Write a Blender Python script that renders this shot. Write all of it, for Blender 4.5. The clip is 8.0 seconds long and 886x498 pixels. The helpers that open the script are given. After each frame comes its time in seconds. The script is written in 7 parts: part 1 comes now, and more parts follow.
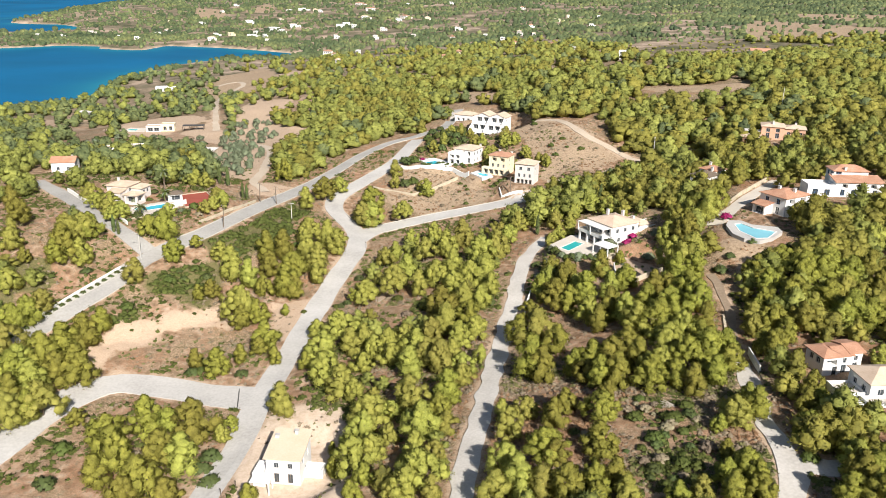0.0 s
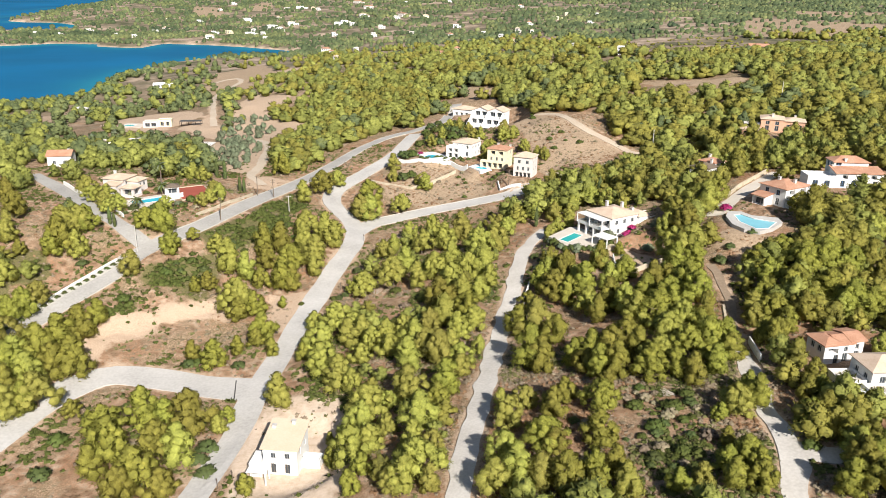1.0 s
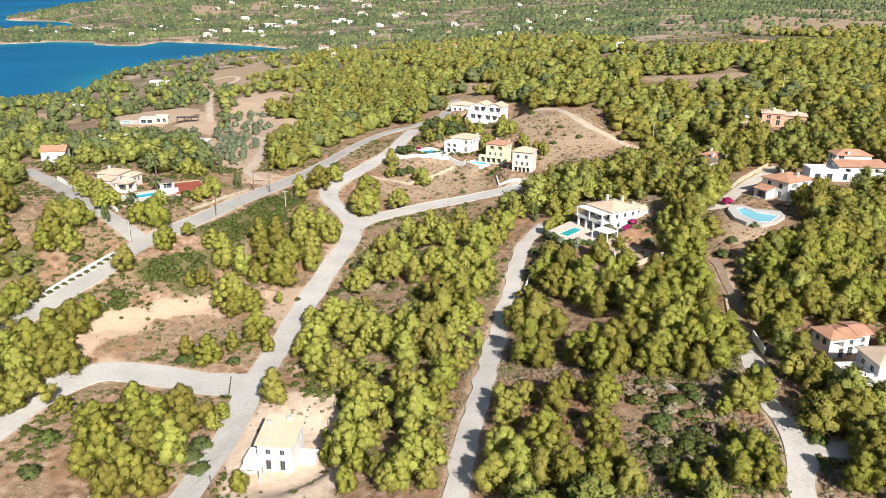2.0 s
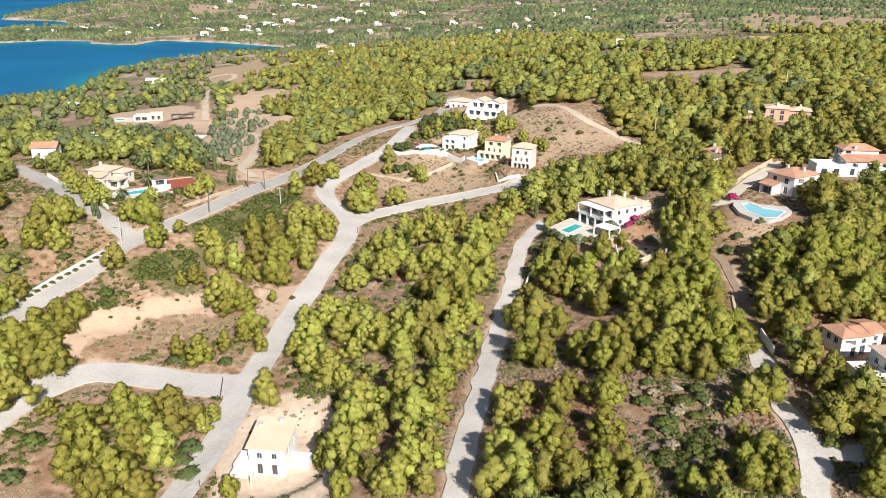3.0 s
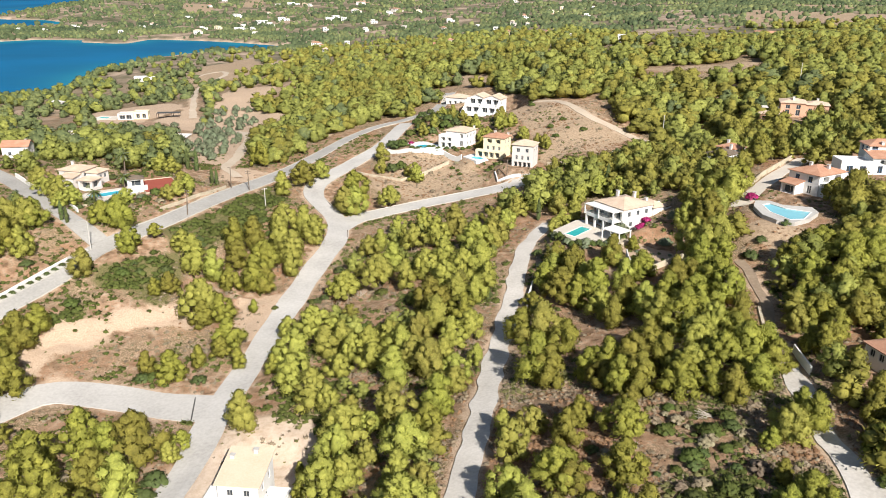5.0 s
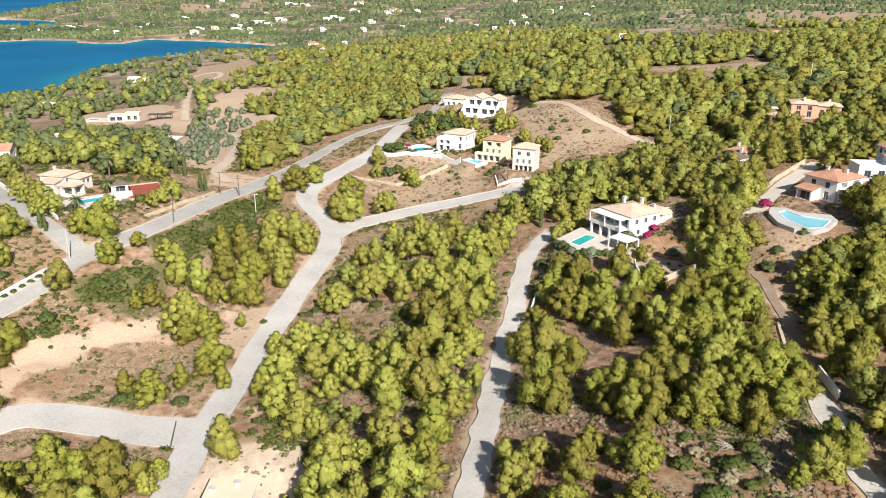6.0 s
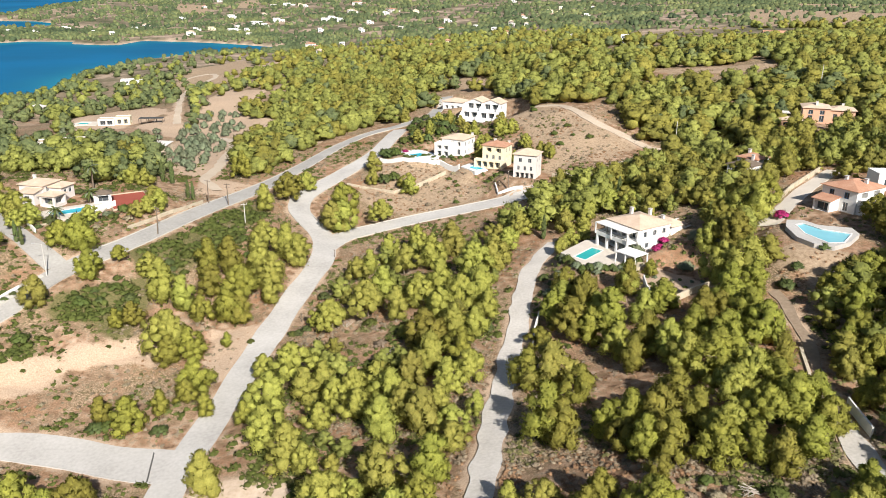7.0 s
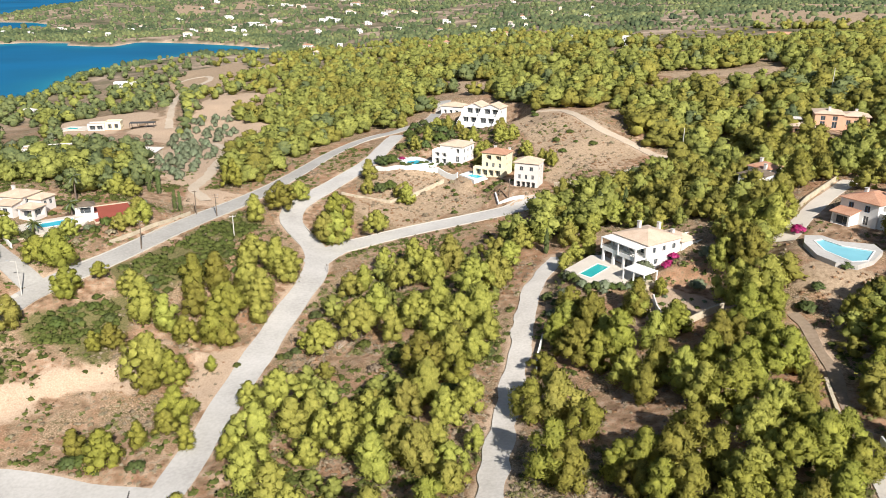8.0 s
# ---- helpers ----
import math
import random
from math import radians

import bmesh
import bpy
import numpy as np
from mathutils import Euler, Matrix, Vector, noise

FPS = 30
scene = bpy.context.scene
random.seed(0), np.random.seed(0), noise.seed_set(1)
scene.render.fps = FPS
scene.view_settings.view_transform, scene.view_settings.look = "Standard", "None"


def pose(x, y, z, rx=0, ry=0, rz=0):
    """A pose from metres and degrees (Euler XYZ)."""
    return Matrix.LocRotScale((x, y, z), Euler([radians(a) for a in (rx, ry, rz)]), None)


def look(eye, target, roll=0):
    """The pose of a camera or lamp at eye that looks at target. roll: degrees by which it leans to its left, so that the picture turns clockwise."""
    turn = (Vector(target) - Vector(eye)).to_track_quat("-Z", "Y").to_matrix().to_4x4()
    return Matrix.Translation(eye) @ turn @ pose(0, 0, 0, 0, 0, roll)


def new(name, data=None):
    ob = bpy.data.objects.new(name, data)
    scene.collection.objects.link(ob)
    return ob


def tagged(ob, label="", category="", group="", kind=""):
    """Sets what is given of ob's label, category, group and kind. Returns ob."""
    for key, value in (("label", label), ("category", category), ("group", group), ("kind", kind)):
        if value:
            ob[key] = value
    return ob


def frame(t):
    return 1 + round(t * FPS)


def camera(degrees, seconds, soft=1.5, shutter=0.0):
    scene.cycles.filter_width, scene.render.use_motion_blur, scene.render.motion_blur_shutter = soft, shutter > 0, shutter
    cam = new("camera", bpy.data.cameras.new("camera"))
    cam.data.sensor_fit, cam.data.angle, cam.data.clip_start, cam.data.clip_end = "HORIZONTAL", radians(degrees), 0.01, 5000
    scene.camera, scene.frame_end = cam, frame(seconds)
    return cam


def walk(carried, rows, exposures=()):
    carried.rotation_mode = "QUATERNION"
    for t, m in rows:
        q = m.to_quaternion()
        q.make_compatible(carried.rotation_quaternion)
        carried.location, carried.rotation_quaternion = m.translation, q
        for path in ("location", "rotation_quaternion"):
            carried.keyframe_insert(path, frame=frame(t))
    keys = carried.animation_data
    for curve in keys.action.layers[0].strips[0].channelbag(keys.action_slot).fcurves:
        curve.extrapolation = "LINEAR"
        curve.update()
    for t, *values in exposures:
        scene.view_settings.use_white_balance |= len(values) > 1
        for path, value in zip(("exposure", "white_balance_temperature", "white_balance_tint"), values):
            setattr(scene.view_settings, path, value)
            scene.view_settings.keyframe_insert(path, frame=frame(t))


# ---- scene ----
cam = camera(60.0, 8.0, soft=0.9)
PATH = [
    (0, (0.492, -3.549, 75.753), (0.518, 90.747, 42.464), 0.81),
    (0.5, (0.54, -3.437, 74.473), (0.663, 90.84, 41.129), 0.79),
    (1, (0.602, -3.041, 73.325), (0.817, 91.22, 39.937), 0.76),
    (1.5, (0.677, -2.206, 72.211), (0.981, 92.042, 38.789), 0.74),
    (3, (0.983, 3.72, 68.707), (1.53, 97.949, 35.233), 0.66),
    (3.5, (1.111, 6.896, 67.518), (1.733, 101.124, 34.04), 0.63),
    (4, (1.253, 10.622, 66.383), (1.945, 104.849, 32.907), 0.60),
    (4.5, (1.408, 14.828, 65.357), (2.167, 109.058, 31.888), 0.57),
    (6, (1.954, 29.441, 63.398), (2.89, 123.683, 29.967), 0.47),
    (6.5, (2.162, 34.65, 63.196), (3.15, 128.897, 29.781), 0.44),
    (7, (2.384, 39.869, 63.192), (3.419, 134.121, 29.794), 0.40),
    (7.5, (2.619, 45.019, 63.316), (3.698, 139.277, 29.934), 0.37),
    (8, (2.868, 50.04, 63.448), (3.986, 144.302, 30.079), 0.33),
]
walk(cam, [(t, look(eye, target, roll)) for t, eye, target, roll in PATH])

# ---- world, sun, exposure ----
SUN_TURN, SUN_HEIGHT = 159.0, 35.0   # degrees clockwise from +y, degrees above the horizon
world = bpy.data.worlds.new("sky")
scene.world = world
world.use_nodes = True
wn = world.node_tree.nodes
sky = wn.new("ShaderNodeTexSky")
sky.sky_type, sky.sun_disc = "NISHITA", False
sky.sun_elevation, sky.sun_rotation = radians(SUN_HEIGHT), radians(SUN_TURN)
sky.altitude, sky.air_density, sky.dust_density, sky.ozone_density = 60.0, 1.0, 1.2, 1.0
world.node_tree.links.new(sky.outputs[0], wn["Background"].inputs[0])
wn["Background"].inputs[1].default_value = 0.055
sun = new("sun", bpy.data.lights.new("sun", "SUN"))
sun.data.energy, sun.data.angle, sun.data.color = 4.9, radians(0.53), (1.0, 0.95, 0.875)
to_sun = Vector((math.sin(radians(SUN_TURN)) * math.cos(radians(SUN_HEIGHT)), math.cos(radians(SUN_TURN)) * math.cos(radians(SUN_HEIGHT)), math.sin(radians(SUN_HEIGHT))))
sun.matrix_world = look(to_sun * 200, (0, 0, 0))
scene.view_settings.exposure = 0.76


# ---- materials ----
def material(name, colours, rough=0.85, scales=(0.5, 6.0), bump=0.3, bump_scale=8.0, metal=0.0, vary=0.0, through_light=0.0, coords="Object", contrast=1.0, spec=0.3):
    """A surface of two to four colours mixed by noise at two scales, with fine relief."""
    m = bpy.data.materials.new(name)
    m.use_nodes = True
    n, l = m.node_tree.nodes, m.node_tree.links
    bsdf = n["Principled BSDF"]
    tc = n.new("ShaderNodeTexCoord")
    src = tc.outputs["Object"]
    if coords == "World":
        src = n.new("ShaderNodeNewGeometry").outputs["Position"]
    big, fine = n.new("ShaderNodeTexNoise"), n.new("ShaderNodeTexNoise")
    big.inputs["Scale"].default_value, fine.inputs["Scale"].default_value = scales
    big.inputs["Detail"].default_value, fine.inputs["Detail"].default_value = 4, 3
    l.new(src, big.inputs["Vector"]), l.new(src, fine.inputs["Vector"])
    mix = n.new("ShaderNodeMath")
    mix.operation = "MULTIPLY_ADD"
    mix.inputs[1].default_value, mix.inputs[2].default_value = 0.45, 0.0
    add = n.new("ShaderNodeMath")
    add.operation = "MULTIPLY_ADD"
    add.inputs[1].default_value = 0.55
    l.new(fine.outputs["Fac"], mix.inputs[0]), l.new(big.outputs["Fac"], add.inputs[0]), l.new(mix.outputs[0], add.inputs[2])
    ramp = n.new("ShaderNodeValToRGB")
    while len(ramp.color_ramp.elements) < len(colours):
        ramp.color_ramp.elements.new(0.5)
    for i, c in enumerate(colours):
        e = ramp.color_ramp.elements[i]
        e.position, e.color = 0.5 + (i / max(1, len(colours) - 1) - 0.5) * 0.42 / contrast, (*c, 1)
    l.new(add.outputs[0], ramp.inputs["Fac"])
    colour = ramp.outputs["Color"]
    if vary:
        info = n.new("ShaderNodeObjectInfo")
        geo = n.new("ShaderNodeNewGeometry")
        both = n.new("ShaderNodeMath")
        both.operation = "ADD"
        l.new(info.outputs["Random"], both.inputs[0]), l.new(geo.outputs["Random Per Island"], both.inputs[1])
        hsv = n.new("ShaderNodeHueSaturation")
        value = n.new("ShaderNodeMapRange")
        value.inputs[1].default_value, value.inputs[2].default_value = 0.0, 2.0
        value.inputs[3].default_value, value.inputs[4].default_value = 1 - vary, 1 + vary
        hue = n.new("ShaderNodeMapRange")
        hue.inputs[3].default_value, hue.inputs[4].default_value = 0.5 - 0.03 * vary, 0.5 + 0.1 * vary
        l.new(both.outputs[0], value.inputs[0]), l.new(value.outputs[0], hsv.inputs["Value"])
        l.new(info.outputs["Random"], hue.inputs[0]), l.new(hue.outputs[0], hsv.inputs["Hue"])
        l.new(colour, hsv.inputs["Color"])
        colour = hsv.outputs["Color"]
    l.new(colour, bsdf.inputs["Base Color"])
    bsdf.inputs["Roughness"].default_value, bsdf.inputs["Metallic"].default_value = rough, metal
    bsdf.inputs["Specular IOR Level"].default_value = spec
    if bump:
        bn, bp = n.new("ShaderNodeTexNoise"), n.new("ShaderNodeBump")
        bn.inputs["Scale"].default_value, bn.inputs["Detail"].default_value = bump_scale, 4
        bp.inputs["Strength"].default_value, bp.inputs["Distance"].default_value = bump, 0.3 / bump_scale
        l.new(src, bn.inputs["Vector"]), l.new(bn.outputs["Fac"], bp.inputs["Height"]), l.new(bp.outputs[0], bsdf.inputs["Normal"])
    if through_light:
        tr, mx = n.new("ShaderNodeBsdfTranslucent"), n.new("ShaderNodeMixShader")
        mx.inputs[0].default_value = through_light
        l.new(colour, tr.inputs["Color"]), l.new(bsdf.outputs[0], mx.inputs[1]), l.new(tr.outputs[0], mx.inputs[2])
        l.new(mx.outputs[0], n["Material Output"].inputs["Surface"])
    return m


def water_material(name, colour, rough, wave, strength):
    m = bpy.data.materials.new(name)
    m.use_nodes = True
    n, l = m.node_tree.nodes, m.node_tree.links
    b = n["Principled BSDF"]
    geo = n.new("ShaderNodeNewGeometry")
    big, ramp = n.new("ShaderNodeTexNoise"), n.new("ShaderNodeValToRGB")
    big.inputs["Scale"].default_value, big.inputs["Detail"].default_value = wave * 0.04, 5
    ramp.color_ramp.elements[0].position, ramp.color_ramp.elements[1].position = 0.35, 0.7
    ramp.color_ramp.elements[0].color = (*[c * 0.8 for c in colour], 1)
    ramp.color_ramp.elements[1].color = (*[c * 1.25 for c in colour], 1)
    l.new(geo.outputs["Position"], big.inputs["Vector"]), l.new(big.outputs["Fac"], ramp.inputs["Fac"]), l.new(ramp.outputs["Color"], b.inputs["Base Color"])
    b.inputs["Roughness"].default_value, b.inputs["IOR"].default_value = rough, 1.33
    w, bp = n.new("ShaderNodeTexNoise"), n.new("ShaderNodeBump")
    w.inputs["Scale"].default_value, w.inputs["Detail"].default_value = wave, 4
    bp.inputs["Strength"].default_value, bp.inputs["Distance"].default_value = strength, 0.3
    l.new(geo.outputs["Position"], w.inputs["Vector"]), l.new(w.outputs["Fac"], bp.inputs["Height"]), l.new(bp.outputs[0], b.inputs["Normal"])
    return m


def glass_material(name, tint):
    m = bpy.data.materials.new(name)
    m.use_nodes = True
    b = m.node_tree.nodes["Principled BSDF"]
    b.inputs["Base Color"].default_value, b.inputs["Roughness"].default_value = (*tint, 1), 0.08
    b.inputs["Specular IOR Level"].default_value = 0.6
    return m


PINE = material("pine_needles", [(0.18, 0.175, 0.043), (0.298, 0.281, 0.065), (0.405, 0.372, 0.092)], 0.75, (5.0, 22.0), 0.6, 14.0, vary=0.26, through_light=0.16, spec=0.12)
# PINE a quarter darker: shade of the dimmer side groves put into the colour
SHADED_PINE = material("shaded_pine_needles", [(0.125, 0.12, 0.028), (0.232, 0.215, 0.044), (0.352, 0.318, 0.064)], 0.75, (5.0, 22.0), 0.6, 14.0, vary=0.28, through_light=0.16, spec=0.12)
WOOD_PINE = material("pine_wood_needles", [(0.105, 0.11, 0.032), (0.21, 0.206, 0.052), (0.335, 0.318, 0.085)], 0.75, (0.16, 1.4), 0.5, 3.0, vary=0.2, through_light=0.2, spec=0.12, coords="World", contrast=1.35)
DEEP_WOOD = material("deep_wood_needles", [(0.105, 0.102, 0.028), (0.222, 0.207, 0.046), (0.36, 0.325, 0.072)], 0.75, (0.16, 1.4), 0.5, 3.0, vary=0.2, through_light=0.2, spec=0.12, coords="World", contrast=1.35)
MIXED_WOOD = material("mixed_garden_leaves", [(0.06, 0.072, 0.034), (0.12, 0.132, 0.055), (0.22, 0.22, 0.08)], 0.75, (0.16, 1.4), 0.5, 3.0, vary=0.25, through_light=0.15, spec=0.12, coords="World", contrast=1.35)
# greyer and bluer than PINE: the haze of distance is mixed into the colour
HAZED_PINE = material("hazed_far_needles", [(0.04, 0.056, 0.032), (0.09, 0.108, 0.05), (0.20, 0.20, 0.08)], 0.8, (0.012, 0.25), 0.6, 0.8, vary=0.45, coords="World", spec=0.1, contrast=1.4)
DARK_LEAF = material("dark_leaves", [(0.045, 0.058, 0.02), (0.08, 0.096, 0.03), (0.125, 0.145, 0.045)], 0.7, (0.6, 5.0), 0.9, 4.0, vary=0.3, through_light=0.08, spec=0.2)
GREEN_LEAF = material("lentisk_leaves", [(0.05, 0.062, 0.016), (0.09, 0.105, 0.026), (0.14, 0.152, 0.04)], 0.7, (0.6, 5.0), 0.9, 4.0, vary=0.3, through_light=0.1, spec=0.15)
MAQUIS = material("maquis_leaves", [(0.10, 0.092, 0.04), (0.165, 0.155, 0.065), (0.235, 0.215, 0.10)], 0.8, (0.6, 5.0), 0.9, 4.0, vary=0.32, through_light=0.1, spec=0.1)
RUSSET = material("dead_brush", [(0.15, 0.078, 0.045), (0.255, 0.14, 0.085), (0.37, 0.235, 0.155)], 0.9, (0.4, 3.0), 0.9, 5.0, vary=0.35, spec=0.1)
OLIVE_LEAF = material("olive_leaves", [(0.09, 0.11, 0.06), (0.15, 0.17, 0.10), (0.22, 0.24, 0.15)], 0.65, (0.6, 5.0), 0.9, 4.0, vary=0.3, through_light=0.08)
DRY_BRUSH = material("dry_brush", [(0.14, 0.11, 0.075), (0.235, 0.185, 0.13), (0.33, 0.27, 0.195)], 0.9, (0.4, 3.0), 0.9, 5.0, vary=0.35, spec=0.1)
MAGENTA = material("bougainvillea_flowers", [(0.10, 0.02, 0.04), (0.36, 0.02, 0.13), (0.46, 0.05, 0.20)], 0.6, (1.0, 6.0), 0.8, 4.0, through_light=0.15)
BARK = material("pine_bark", [(0.10, 0.075, 0.055), (0.20, 0.155, 0.12)], 0.95, (2.0, 12.0), 0.9, 14.0)
DEADWOOD = material("dead_wood", [(0.30, 0.26, 0.215), (0.44, 0.395, 0.34)], 0.95, (2.0, 12.0), 0.6, 14.0)
CONCRETE = material("pale_concrete", [(0.34, 0.322, 0.302), (0.435, 0.415, 0.392), (0.51, 0.49, 0.465)], 0.9, (0.12, 1.6), 0.25, 6.0, coords="World")
ASPHALT = material("worn_grey_paving", [(0.26, 0.248, 0.231), (0.33, 0.315, 0.294), (0.40, 0.384, 0.36)], 0.9, (0.12, 1.6), 0.25, 6.0, coords="World")
GRAVEL = material("gravel_track", [(0.39, 0.36, 0.325), (0.50, 0.468, 0.43), (0.60, 0.565, 0.525)], 0.95, (0.15, 2.0), 0.6, 5.0, coords="World")
EARTH_PATH = material("beaten_earth", [(0.40, 0.32, 0.245), (0.54, 0.455, 0.355)], 0.95, (0.1, 1.4), 0.4, 4.0, coords="World")
# litter on beaten earth, darkened: the pines' shade is part of this colour
SHADED_LITTER = material("shaded_path_litter", [(0.20, 0.145, 0.10), (0.31, 0.24, 0.175)], 0.95, (0.2, 1.6), 0.5, 4.0, coords="World")
KERB = material("kerb_stone", [(0.36, 0.34, 0.31), (0.47, 0.45, 0.41)], 0.9, (0.5, 6.0), 0.3, 8.0, coords="World")
STONE = material("dry_stone", [(0.30, 0.25, 0.18), (0.44, 0.375, 0.28), (0.54, 0.47, 0.36)], 0.95, (0.6, 3.0), 0.9, 3.0, coords="World")
WHITE = material("white_render", [(0.64, 0.625, 0.60), (0.74, 0.73, 0.71)], 0.9, (0.3, 3.0), 0.15, 8.0)
GREYWHITE = material("unpainted_render", [(0.55, 0.51, 0.48), (0.64, 0.60, 0.57)], 0.92, (0.3, 3.0), 0.2, 8.0)
CREAM = material("cream_render", [(0.66, 0.58, 0.41), (0.73, 0.65, 0.48)], 0.9, (0.3, 3.0), 0.15, 8.0)
PINKWALL = material("salmon_render", [(0.52, 0.30, 0.20), (0.60, 0.37, 0.26)], 0.9, (0.3, 3.0), 0.15, 8.0)
TILE = material("pale_roof_tile", [(0.46, 0.335, 0.245), (0.56, 0.43, 0.325), (0.64, 0.52, 0.41)], 0.9, (0.4, 4.0), 0.9, 5.0)
RED_TILE = material("red_roof_tile", [(0.32, 0.155, 0.095), (0.42, 0.225, 0.145), (0.50, 0.32, 0.225)], 0.9, (0.4, 4.0), 0.9, 5.0)
SANDROOF = material("sand_roof", [(0.52, 0.415, 0.30), (0.60, 0.50, 0.385)], 0.9, (0.3, 3.0), 0.4, 5.0)
PAVING = material("pale_paving", [(0.50, 0.445, 0.38), (0.60, 0.545, 0.475)], 0.85, (0.2, 2.0), 0.3, 2.0)
TURQUOISE = water_material("pool_water", (0.03, 0.42, 0.40), 0.05, 1.2, 0.06)
SKYBLUE = water_material("pale_pool_water", (0.22, 0.52, 0.60), 0.05, 1.2, 0.06)
BLUEPOOL = water_material("blue_pool_water", (0.03, 0.40, 0.52), 0.05, 1.2, 0.06)
SEA = water_material("sea_water", (0.0005, 0.095, 0.215), 0.4, 0.10, 0.3)
_n, _l = SEA.node_tree.nodes, SEA.node_tree.links
_body, _gloss, _mix = _n.new("ShaderNodeBsdfDiffuse"), _n.new("ShaderNodeBsdfGlossy"), _n.new("ShaderNodeMixShader")
_gloss.inputs["Roughness"].default_value, _mix.inputs[0].default_value = 0.25, 0.09
_near, _blend = _n.new("ShaderNodeAttribute"), _n.new("ShaderNodeMix")
_near.attribute_name, _blend.data_type = "shallow", "RGBA"
_blend.inputs["B"].default_value = (0.01, 0.165, 0.25, 1)
_l.new(_near.outputs["Fac"], _blend.inputs["Factor"]), _l.new(_n["Color Ramp"].outputs["Color"], _blend.inputs["A"]), _l.new(_blend.outputs["Result"], _body.inputs["Color"])
_l.new(_n["Bump"].outputs[0], _gloss.inputs["Normal"])
_l.new(_body.outputs[0], _mix.inputs[1]), _l.new(_gloss.outputs[0], _mix.inputs[2]), _l.new(_mix.outputs[0], _n["Material Output"].inputs["Surface"])
GLASS = glass_material("window_glass", (0.05, 0.06, 0.07))
WOOD = material("grey_wood", [(0.10, 0.075, 0.055), (0.19, 0.15, 0.115)], 0.85, (1.0, 9.0), 0.4, 12.0)
POLE_GREY = material("pole_concrete", [(0.42, 0.40, 0.37), (0.52, 0.50, 0.47)], 0.85, (1.0, 9.0), 0.2, 12.0)
METAL = material("lamp_metal", [(0.45, 0.45, 0.45), (0.55, 0.55, 0.55)], 0.45, (1.0, 9.0), 0.1, 12.0, metal=0.6)
CLAY = material("red_clay_court", [(0.26, 0.06, 0.04), (0.34, 0.09, 0.06)], 0.9, (0.2, 3.0), 0.2, 4.0)
ASPH = material("dark_grate", [(0.05, 0.05, 0.05), (0.09, 0.085, 0.08)], 0.8, (1.0, 9.0), 0.3, 9.0)
SHUTTER = material("blue_shutter_paint", [(0.03, 0.10, 0.24), (0.05, 0.15, 0.32)], 0.6, (1.0, 9.0), 0.1, 9.0)
LAWN = material("lawn", [(0.10, 0.13, 0.03), (0.18, 0.20, 0.05)], 0.9, (0.3, 4.0), 0.6, 9.0, coords="World")
CAR_WHITE = material("car_paint", [(0.62, 0.62, 0.62), (0.66, 0.66, 0.66)], 0.25, (1.0, 4.0), 0.0)
RUBBER = material("rubber", [(0.02, 0.02, 0.02), (0.03, 0.03, 0.03)], 0.8, (1.0, 9.0), 0.0)


# ---- lie of the land ----
SEA_LEVEL = -27.8
# hills and hollows: reach in metres, then (x, y, rise)
HILLS = []
HILLS.append((600, [(-47, 157, -5.7), (2500, 4000, 18.4), (-600, 2800, -5), (1200, 2500, 14.8), (0, 4500, 6.9), (-400, 1400, -15.2), (800, 1500, 5), (300, 2000, 15.2), (177, 780, 14.3), (0, 2800, 4.8), (-300, 1900, 12.3), (-330, 800, -23.5), (400, 100, 19.6), (-700, 1800, 2.6), (500, 1011, 10), (-20, 1300, -11), (0, -200, -32.3), (-350, 450, -17.3), (-25, 489, 9.9), (300, 400, 33)]))
HILLS.append((160, [(-47, 157, -18.3), (178, 1150, 5), (-330, 800, 0.5), (400, 600, -7.6), (400, 100, -6.3), (0, -200, 3.1), (-350, 450, -14), (53, 483, 9.5), (-152, 1058, -5.4), (177, 780, -3.3), (-300, 100, 5.7), (300, 400, 0.8), (135, 275, 5.4), (-115, 363, 0), (120, 40, 13.8), (-220, 607, 8), (-3, 758, -0.9), (350, 250, -1.8), (-300, 950, -5.5), (-250, 300, 21.9), (-147, 491, -1.2), (-100, 40, -15.8), (30, 345, -16.1), (65, 1102, -2.9), (157, 395, 12.2), (110, 160, 4), (-125, 237, 14.4), (-257, 500, -8.4), (-50, 460, -3.7), (-250, 400, -1)]))
HILLS.append((55, [(-47, 157, -10.7), (-194, 515, -4.6), (0, -200, 0.3), (157, 395, 1.1), (120, 40, -1.3), (-27, 334, 0.1), (118, 212, 7.3), (-25, 489, -0.4), (-100, 40, 2.3), (-141, 280, 3.7), (0, 40, -1.9), (74, 300, -0.7), (56, 112, 2.6), (-94, 432, -7.1), (-50, 245, -2.6), (80, 430, -1), (-130, 150, -2), (35, 207, 2.2), (146, 321, 2.4), (-115, 363, -3.2), (-112, 212, 12.7), (-5, 105, 6.1), (20, 271, -5.7), (53, 483, 3.9), (30, 345, 3.4), (-147, 491, 6.7), (110, 160, -3.9), (16, 161, -0.6), (96, 342, 1.1), (135, 275, -3.9)]))
